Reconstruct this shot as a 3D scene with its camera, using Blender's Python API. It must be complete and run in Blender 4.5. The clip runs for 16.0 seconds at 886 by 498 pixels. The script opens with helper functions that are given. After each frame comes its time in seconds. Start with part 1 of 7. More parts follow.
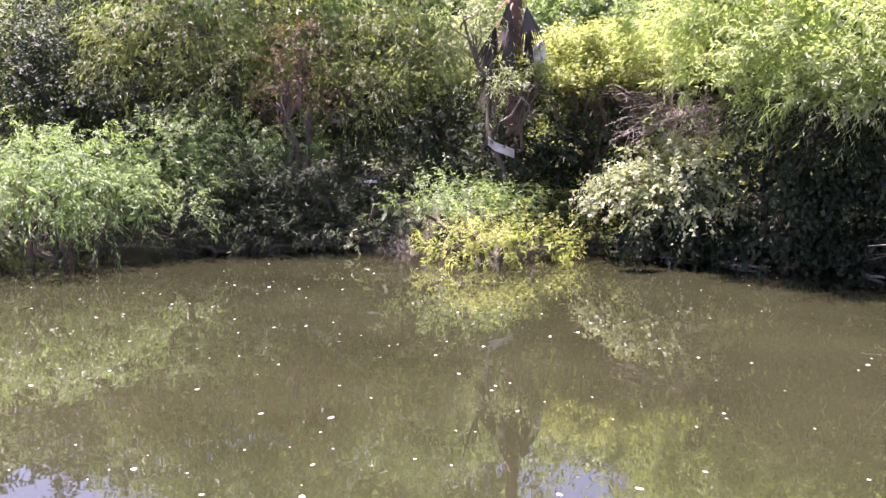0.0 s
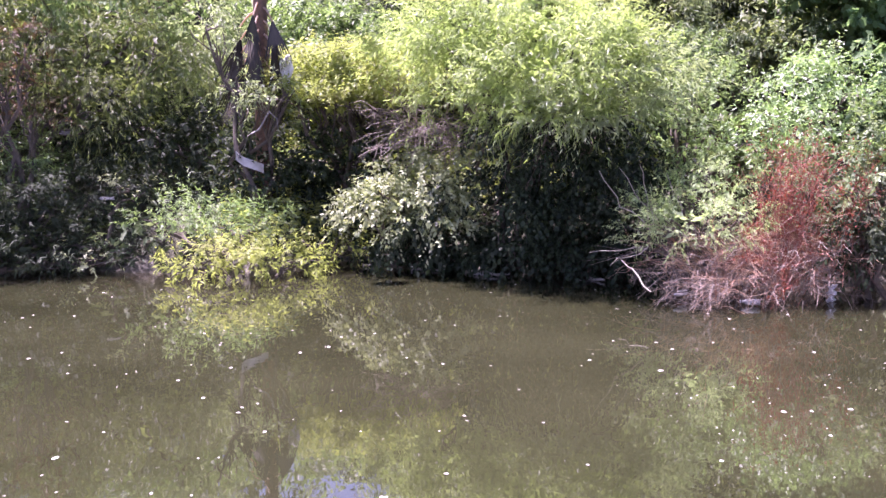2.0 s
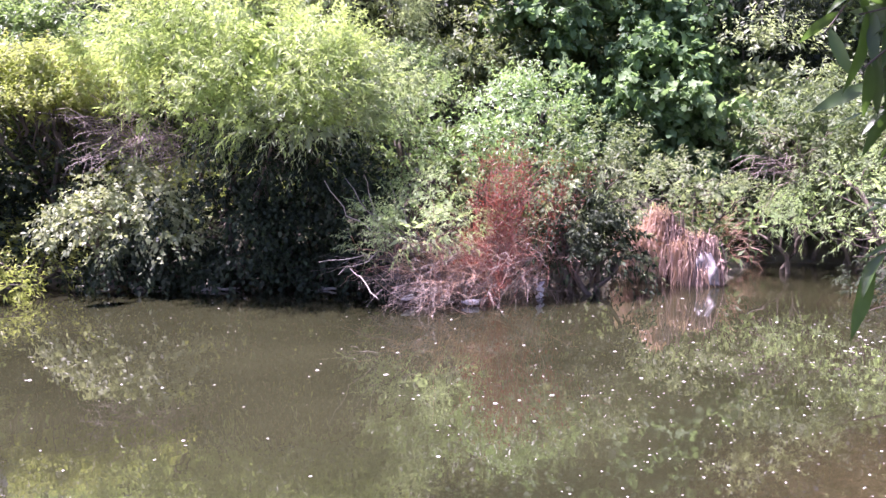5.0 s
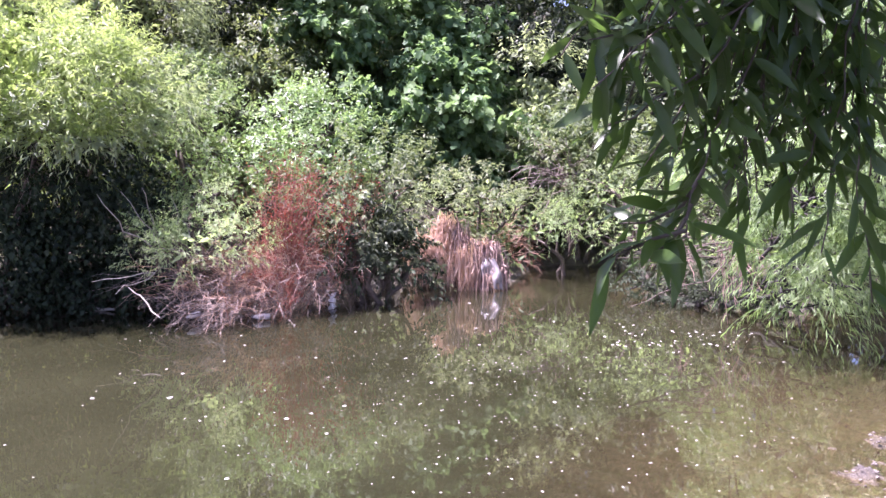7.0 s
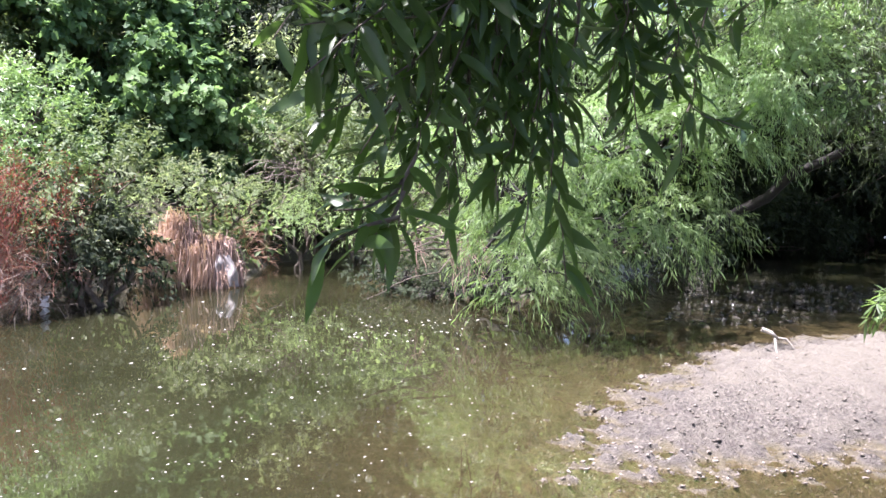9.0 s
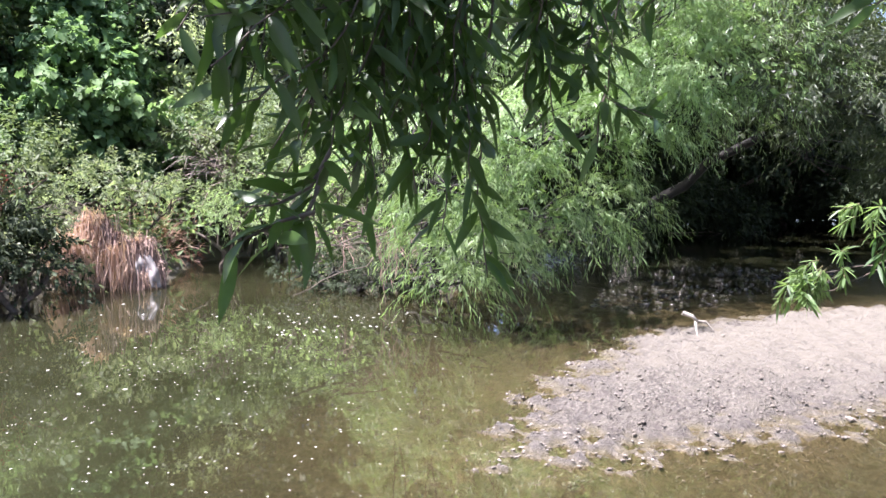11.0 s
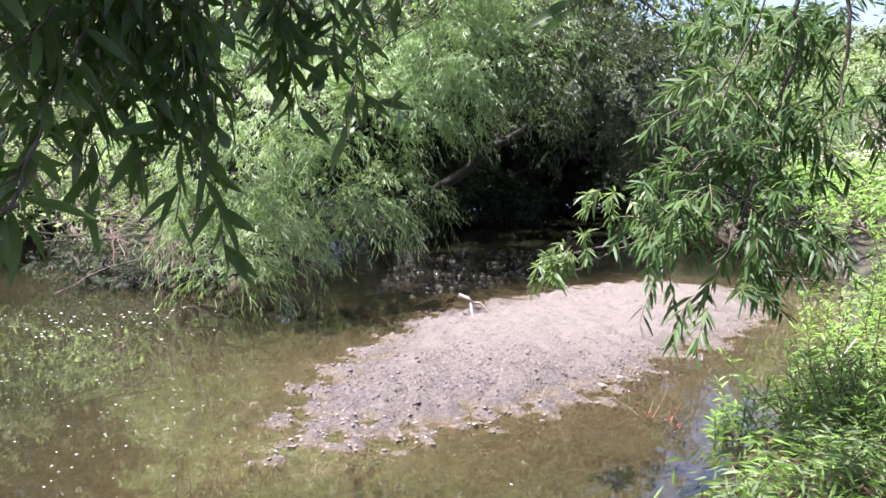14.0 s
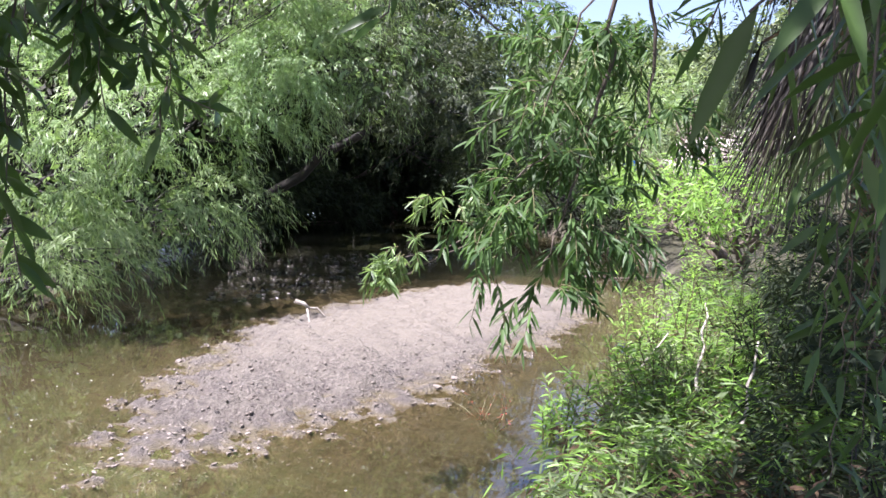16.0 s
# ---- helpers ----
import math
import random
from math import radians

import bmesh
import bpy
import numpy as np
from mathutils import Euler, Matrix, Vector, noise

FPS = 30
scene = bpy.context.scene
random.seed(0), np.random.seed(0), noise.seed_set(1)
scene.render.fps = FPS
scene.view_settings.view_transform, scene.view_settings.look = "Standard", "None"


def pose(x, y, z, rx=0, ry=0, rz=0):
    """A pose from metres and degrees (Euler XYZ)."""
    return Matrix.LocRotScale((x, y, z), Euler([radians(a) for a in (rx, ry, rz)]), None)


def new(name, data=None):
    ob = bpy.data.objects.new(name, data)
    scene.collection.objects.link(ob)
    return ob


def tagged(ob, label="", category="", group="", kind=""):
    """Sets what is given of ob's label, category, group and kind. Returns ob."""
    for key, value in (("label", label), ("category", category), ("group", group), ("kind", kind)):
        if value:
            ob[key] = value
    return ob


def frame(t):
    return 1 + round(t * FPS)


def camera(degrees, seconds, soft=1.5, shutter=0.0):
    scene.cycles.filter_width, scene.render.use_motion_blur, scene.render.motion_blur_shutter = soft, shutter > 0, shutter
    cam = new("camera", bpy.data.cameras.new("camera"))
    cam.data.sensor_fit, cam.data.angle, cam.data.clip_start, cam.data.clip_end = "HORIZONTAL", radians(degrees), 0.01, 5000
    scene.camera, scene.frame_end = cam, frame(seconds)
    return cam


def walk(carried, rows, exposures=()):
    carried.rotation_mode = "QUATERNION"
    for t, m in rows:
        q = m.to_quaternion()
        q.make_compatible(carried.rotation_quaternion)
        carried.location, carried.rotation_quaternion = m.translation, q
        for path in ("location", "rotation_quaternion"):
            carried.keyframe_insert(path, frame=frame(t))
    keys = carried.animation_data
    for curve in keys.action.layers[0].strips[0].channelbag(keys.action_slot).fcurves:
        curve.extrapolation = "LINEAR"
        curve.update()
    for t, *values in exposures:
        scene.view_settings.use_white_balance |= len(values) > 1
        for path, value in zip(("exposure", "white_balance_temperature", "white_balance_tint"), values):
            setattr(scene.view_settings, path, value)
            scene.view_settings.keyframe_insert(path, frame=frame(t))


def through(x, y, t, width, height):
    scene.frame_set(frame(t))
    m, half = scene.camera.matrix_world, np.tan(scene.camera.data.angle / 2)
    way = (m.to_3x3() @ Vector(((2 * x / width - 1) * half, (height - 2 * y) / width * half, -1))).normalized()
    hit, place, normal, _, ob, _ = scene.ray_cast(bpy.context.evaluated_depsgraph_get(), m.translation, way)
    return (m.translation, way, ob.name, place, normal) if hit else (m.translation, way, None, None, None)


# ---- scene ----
cam = camera(57.4, 16.0)
PATH = [
    (0.0, pose(0.000, 0.001, 1.901, 81.50, 0.37, 0.00)),
    (0.5, pose(0.037, -0.009, 1.900, 81.70, 0.30, -4.36)),
    (1.0, pose(0.064, -0.009, 1.898, 81.96, 0.07, -8.46)),
    (1.5, pose(0.086, -0.020, 1.905, 82.25, -0.01, -12.95)),
    (2.0, pose(0.117, -0.016, 1.905, 82.51, -0.23, -16.91)),
    (2.5, pose(0.151, -0.021, 1.915, 82.61, -0.48, -20.19)),
    (3.0, pose(0.174, -0.029, 1.908, 82.32, -0.84, -24.02)),
    (3.5, pose(0.203, -0.041, 1.914, 82.24, -1.03, -27.41)),
    (4.0, pose(0.229, -0.062, 1.921, 82.55, -0.59, -29.80)),
    (6.5, pose(0.309, -0.124, 1.922, 83.85, -0.17, -45.56)),
    (7.0, pose(0.311, -0.141, 1.927, 83.97, -0.00, -49.63)),
    (7.5, pose(0.326, -0.152, 1.927, 84.22, 0.32, -54.23)),
    (8.0, pose(0.341, -0.162, 1.924, 84.17, 0.04, -59.36)),
    (8.5, pose(0.353, -0.170, 1.912, 83.72, -0.54, -64.25)),
    (9.0, pose(0.349, -0.175, 1.909, 83.81, -0.88, -67.86)),
    (11.5, pose(0.373, -0.210, 1.908, 83.43, 0.35, -74.93)),
    (12.0, pose(0.355, -0.259, 1.914, 83.69, 0.42, -77.75)),
    (12.5, pose(0.355, -0.278, 1.917, 83.63, 0.17, -79.74)),
    (13.0, pose(0.358, -0.293, 1.913, 83.04, -0.04, -81.77)),
    (13.5, pose(0.359, -0.312, 1.919, 82.71, -0.06, -84.42)),
    (14.0, pose(0.361, -0.333, 1.916, 82.52, -0.33, -87.58)),
    (14.5, pose(0.365, -0.352, 1.913, 82.23, -0.46, -90.64)),
    (15.0, pose(0.371, -0.364, 1.919, 82.16, -0.64, -93.29)),
    (15.5, pose(0.371, -0.375, 1.920, 82.53, -0.89, -96.07)),
    (16.0, pose(0.367, -0.391, 1.921, 82.92, -1.12, -98.71)),
]
walk(cam, PATH, [(0.0, 2.70, 6250, 47), (0.5, 2.72, 5800, 51), (1.0, 2.70, 5700, 54), (2.5, 2.60, 5850, 56), (4.0, 2.64, 5800, 54), (7.0, 2.58, 5700, 50), (8.0, 2.52, 5650, 45), (9.0, 2.46, 5850, 27), (12.5, 2.38, 5850, 25), (14.0, 2.29, 5850, 32), (16.0, 2.18, 5850, 28)])


# ---- world, sun, exposure ----
SUN_AZ, SUN_EL = 122.0, 69.0            # degrees from +x towards +y, and above the horizon
world = bpy.data.worlds.new("world")
scene.world = world
world.use_nodes = True
wn = world.node_tree
wn.nodes.clear()
sky = wn.nodes.new("ShaderNodeTexSky")
sky.sky_type, sky.sun_disc = "NISHITA", False
sky.sun_elevation, sky.sun_rotation = radians(SUN_EL), radians(90 - SUN_AZ)
sky.air_density, sky.dust_density = 1.0, 2.5
wbg = wn.nodes.new("ShaderNodeBackground")
wbg.inputs["Strength"].default_value = 0.066
wout = wn.nodes.new("ShaderNodeOutputWorld")
wn.links.new(sky.outputs[0], wbg.inputs["Color"])
wn.links.new(wbg.outputs[0], wout.inputs["Surface"])
sun = new("sun", bpy.data.lights.new("sun", "SUN"))
sun.data.energy, sun.data.angle, sun.data.color = 5.0, radians(0.53), (1.0, 0.95, 0.86)
sun.rotation_euler = Vector((math.cos(radians(SUN_AZ)) * math.cos(radians(SUN_EL)), math.sin(radians(SUN_AZ)) * math.cos(radians(SUN_EL)), math.sin(radians(SUN_EL)))).to_track_quat("Z", "Y").to_euler()


# ---- materials ----
class Nodes:
    """A short way to write node trees."""

    def __init__(self, name):
        self.mat = bpy.data.materials.new(name)
        self.mat.use_nodes = True
        self.tree = self.mat.node_tree
        self.tree.nodes.clear()
        self.out = self.tree.nodes.new("ShaderNodeOutputMaterial")

    def add(self, kind, inputs=None, **props):
        n = self.tree.nodes.new("ShaderNode" + kind)
        if "operation" in props:
            n.operation, n.use_clamp = props["operation"], props.get("use_clamp", False)
        if "blend_type" in props:
            n.blend_type = props["blend_type"]
        if "attribute_name" in props:
            n.attribute_name = props["attribute_name"]
        for k, v in (inputs or {}).items():
            self.put(n.inputs[k], v)
        return n

    def put(self, socket, v):
        if isinstance(v, bpy.types.NodeSocket):
            self.tree.links.new(v, socket)
        else:
            socket.default_value = v

    def noise(self, scale, detail=4.0, rough=0.55, coord=None):
        n = self.add("TexNoise", {"Scale": scale, "Detail": detail, "Roughness": rough})
        n.noise_dimensions = "3D"
        self.put(n.inputs["Vector"], coord if coord is not None else self.place())
        return n.outputs["Fac"]

    def place(self):
        return self.add("NewGeometry").outputs["Position"]

    def ramp(self, fac, stops):
        r = self.add("ValToRGB", {"Fac": fac})
        e = r.color_ramp.elements
        while len(e) < len(stops):
            e.new(0.5)
        for el, (p, c) in zip(e, stops):
            el.position = p
            el.color = (*c, 1) if len(c) == 3 else c
        return r.outputs["Color"]

    def mix(self, fac, a, b, how="MIX"):
        m = self.add("MixRGB", blend_type=how)
        self.put(m.inputs["Fac"], fac)
        self.put(m.inputs["Color1"], (*a, 1) if isinstance(a, tuple) and len(a) == 3 else a)
        self.put(m.inputs["Color2"], (*b, 1) if isinstance(b, tuple) and len(b) == 3 else b)
        return m.outputs["Color"]

    def math(self, op, a, b=0.0, clamp=False):
        m = self.add("Math", operation=op, use_clamp=clamp)
        self.put(m.inputs[0], a)
        self.put(m.inputs[1], b)
        return m.outputs[0]

    def bump(self, height, strength, distance, normal=None):
        b = self.add("Bump", {"Height": height, "Strength": strength, "Distance": distance})
        if normal is not None:
            self.put(b.inputs["Normal"], normal)
        return b.outputs["Normal"]

    def surface(self, shader):
        self.tree.links.new(shader, self.out.inputs["Surface"])
        return self.mat


def leaf_material(name, dark, light, odd, through=0.45, rough=0.4, patch=0.9, gloss=0.5):
    """Leaves: each its own shade between dark and light, some patches towards odd; light shines through them."""
    n = Nodes(name)
    rnd = n.add("NewGeometry").outputs["Random Per Island"]
    col = n.ramp(rnd, [(0.0, dark), (0.55, tuple((a + b) / 2 for a, b in zip(dark, light))), (1.0, light)])
    spots = n.ramp(n.noise(patch, 3.0), [(0.45, (0, 0, 0)), (0.7, (1, 1, 1))])
    col = n.mix(n.math("MULTIPLY", spots, 0.6), col, odd)
    fine = n.noise(60.0, 2.0)
    col = n.mix(n.math("MULTIPLY", fine, 0.35), col, tuple(c * 0.55 for c in dark))
    p = n.add("BsdfPrincipled", {"Base Color": col, "Roughness": rough + 0.05, "Specular IOR Level": gloss * 0.75})
    t = n.add("BsdfTranslucent", {"Color": n.mix(0.5, col, (min(1, light[0] * 1.6), min(1, light[1] * 1.65), light[2] * 0.9))})
    m = n.add("MixShader", {0: through * 0.95, 1: p.outputs[0], 2: t.outputs[0]})
    return n.surface(m.outputs[0])


def bark_material(name, dark, light, scale=18.0):
    n = Nodes(name)
    fac = n.noise(scale, 6.0, 0.65)
    col = n.ramp(fac, [(0.3, dark), (0.7, light)])
    col = n.mix(n.math("MULTIPLY", n.noise(3.0, 2.0), 0.5), col, tuple(c * 0.6 for c in dark))
    p = n.add("BsdfPrincipled", {"Base Color": col, "Roughness": 0.85, "Normal": n.bump(fac, 0.6, 0.01)})
    return n.surface(p.outputs[0])


def stem_material(name, dark, light):
    """Dry stems and twigs, each its own shade."""
    n = Nodes(name)
    col = n.ramp(n.add("NewGeometry").outputs["Random Per Island"], [(0.0, dark), (1.0, light)])
    col = n.mix(n.math("MULTIPLY", n.noise(25.0, 3.0), 0.4), col, tuple(c * 0.5 for c in dark))
    p = n.add("BsdfPrincipled", {"Base Color": col, "Roughness": 0.7})
    return n.surface(p.outputs[0])


def cloth_material(name, colour, dirt):
    n = Nodes(name)
    col = n.mix(n.ramp(n.noise(7.0, 5.0), [(0.4, (0, 0, 0)), (0.75, (1, 1, 1))]), colour, dirt)
    p = n.add("BsdfPrincipled", {"Base Color": col, "Roughness": 0.6, "Normal": n.bump(n.noise(30.0, 3.0), 0.3, 0.01)})
    return n.surface(p.outputs[0])


def ground_material():
    n = Nodes("soil, gravel and sand")
    pos = n.place()
    z = n.add("SeparateXYZ", {0: pos}).outputs["Z"]
    sand = n.add("Attribute", attribute_name="sand").outputs["Fac"]
    g1, g2, g3 = n.noise(3.0, 6.0, 0.6), n.noise(28.0, 5.0, 0.7), n.noise(110.0, 3.0, 0.7)
    soil = n.ramp(g1, [(0.3, (0.025, 0.024, 0.012)), (0.55, (0.05, 0.05, 0.022)), (0.8, (0.09, 0.08, 0.042))])
    grain = n.ramp(g2, [(0.34, (0.045, 0.037, 0.031)), (0.5, (0.135, 0.12, 0.099)), (0.66, (0.270, 0.246, 0.205))])
    grain = n.mix(n.ramp(g1, [(0.4, (0, 0, 0)), (0.65, (0.75, 0.75, 0.75))]), grain, (0.160, 0.143, 0.117))
    grain = n.mix(n.ramp(g3, [(0.32, (0.8, 0.8, 0.8)), (0.47, (0, 0, 0))]), grain, (0.07, 0.056, 0.045))
    g4 = n.noise(9.0, 5.0, 0.65)
    silt = n.ramp(g2, [(0.25, (0.05, 0.042, 0.026)), (0.5, (0.15, 0.125, 0.077)), (0.75, (0.29, 0.245, 0.16))])
    silt = n.mix(n.ramp(g4, [(0.45, (0, 0, 0)), (0.62, (0.45, 0.45, 0.45))]), silt, (0.06, 0.05, 0.026))
    silt = n.mix(n.ramp(g1, [(0.45, (0, 0, 0)), (0.65, (0.6, 0.6, 0.6))]), silt, (0.13, 0.115, 0.055))
    grain = n.mix(n.ramp(g4, [(0.5, (0, 0, 0)), (0.66, (0.6, 0.6, 0.6))]), grain, (0.085, 0.07, 0.06))
    x = n.add("SeparateXYZ", {0: pos}).outputs["X"]
    fine = n.ramp(n.math("MULTIPLY", n.math("ADD", x, n.math("MULTIPLY", g1, 2.0)), 0.1), [(0.76, (0, 0, 0)), (0.94, (0.75, 0.75, 0.75))])
    grain = n.mix(fine, grain, n.ramp(g4, [(0.35, (0.178, 0.157, 0.122)), (0.65, (0.228, 0.205, 0.164))]))
    damp = n.math("ADD", z, n.math("ADD", n.math("MULTIPLY", g2, 0.03), n.math("MULTIPLY", n.math("SUBTRACT", g1, 0.5), 0.16)))
    grain = n.mix(n.ramp(damp, [(0.04, (0.5, 0.5, 0.5)), (0.1, (0, 0, 0))]), grain, (0.09, 0.077, 0.07))
    wet = n.ramp(n.math("ADD", z, n.math("MULTIPLY", g2, 0.03)), [(0.015, (1, 1, 1)), (0.05, (0, 0, 0))])
    bar = n.mix(wet, grain, silt)
    col = n.mix(sand, soil, bar)
    bump = n.bump(n.math("ADD", g2, n.math("MULTIPLY", g3, 0.5)), 1.0, 0.055)
    p = n.add("BsdfPrincipled", {"Base Color": col, "Roughness": n.ramp(wet, [(0, (0.9, 0.9, 0.9)), (1, (0.45, 0.45, 0.45))]), "Normal": bump})
    return n.surface(p.outputs[0])


def water_material():
    """Silty water: the deeper, the more its own brown shows and the less the bed; a mirror on top."""
    n = Nodes("silty creek water")
    depth = n.add("Attribute", attribute_name="depth").outputs["Fac"]
    rough = n.add("Attribute", attribute_name="ripple").outputs["Fac"]
    pos = n.place()
    murk = n.math("SUBTRACT", 1.0, n.math("POWER", 2.718, n.math("MULTIPLY", depth, -3.8)), clamp=True)
    silt = n.ramp(n.noise(0.45, 4.0), [(0.3, (0.0135, 0.0145, 0.0068)), (0.7, (0.0245, 0.0260, 0.0125))])
    body = n.add("BsdfDiffuse", {"Color": silt})
    clear = n.add("BsdfTransparent", {"Color": (0.92, 0.88, 0.76, 1)})
    inside = n.add("MixShader", {0: murk, 1: clear.outputs[0], 2: body.outputs[0]})
    stretch = n.add("Mapping", {"Vector": pos, "Scale": (1.0, 1.0, 1.0)}).outputs[0]
    w1, w2, w3 = n.noise(1.6, 2.0, 0.5, stretch), n.noise(7.0, 2.0, 0.5, stretch), n.noise(22.0, 2.0, 0.5, stretch)
    high = n.math("ADD", n.math("MULTIPLY", w1, 0.0022), n.math("MULTIPLY", w2, 0.00025))
    high = n.math("ADD", high, n.math("MULTIPLY", n.math("MULTIPLY", w3, 0.014), rough))
    high = n.math("ADD", high, n.math("MULTIPLY", n.math("MULTIPLY", w2, 0.04), rough))
    nor = n.bump(high, 1.0, 1.0)
    top = n.add("BsdfGlossy", {"Color": (1, 1, 1, 1), "Roughness": 0.015, "Normal": nor})
    fres = n.add("Fresnel", {"IOR": 1.9, "Normal": nor})
    m = n.add("MixShader", {0: fres.outputs[0], 1: inside.outputs[0], 2: top.outputs[0]})
    return n.surface(m.outputs[0])


def plain_material(name, dark, light, scale=20.0, rough=0.7, metal=0.0):
    n = Nodes(name)
    fac = n.noise(scale, 5.0, 0.6)
    col = n.ramp(fac, [(0.3, dark), (0.7, light)])
    p = n.add("BsdfPrincipled", {"Base Color": col, "Roughness": rough, "Metallic": metal, "Normal": n.bump(fac, 0.3, 0.005)})
    return n.surface(p.outputs[0])


def stone_material(name, dull=1.0):
    n = Nodes(name)
    rnd = n.add("ObjectInfo").outputs["Random"]
    isl = n.add("NewGeometry").outputs["Random Per Island"]
    fac = n.math("FRACT", n.math("ADD", rnd, isl))
    col = n.ramp(fac, [(p, tuple(v * dull for v in c)) for p, c in [(0.0, (0.06, 0.052, 0.044)), (0.3, (0.12, 0.104, 0.086)), (0.8, (0.18, 0.158, 0.135)), (1.0, (0.28, 0.255, 0.225))]])
    g = n.noise(45.0, 5.0, 0.65)
    col = n.mix(n.math("MULTIPLY", g, 0.5), col, (0.16, 0.13, 0.1))
    p = n.add("BsdfPrincipled", {"Base Color": col, "Roughness": 0.75, "Normal": n.bump(g, 0.4, 0.004)})
    return n.surface(p.outputs[0])


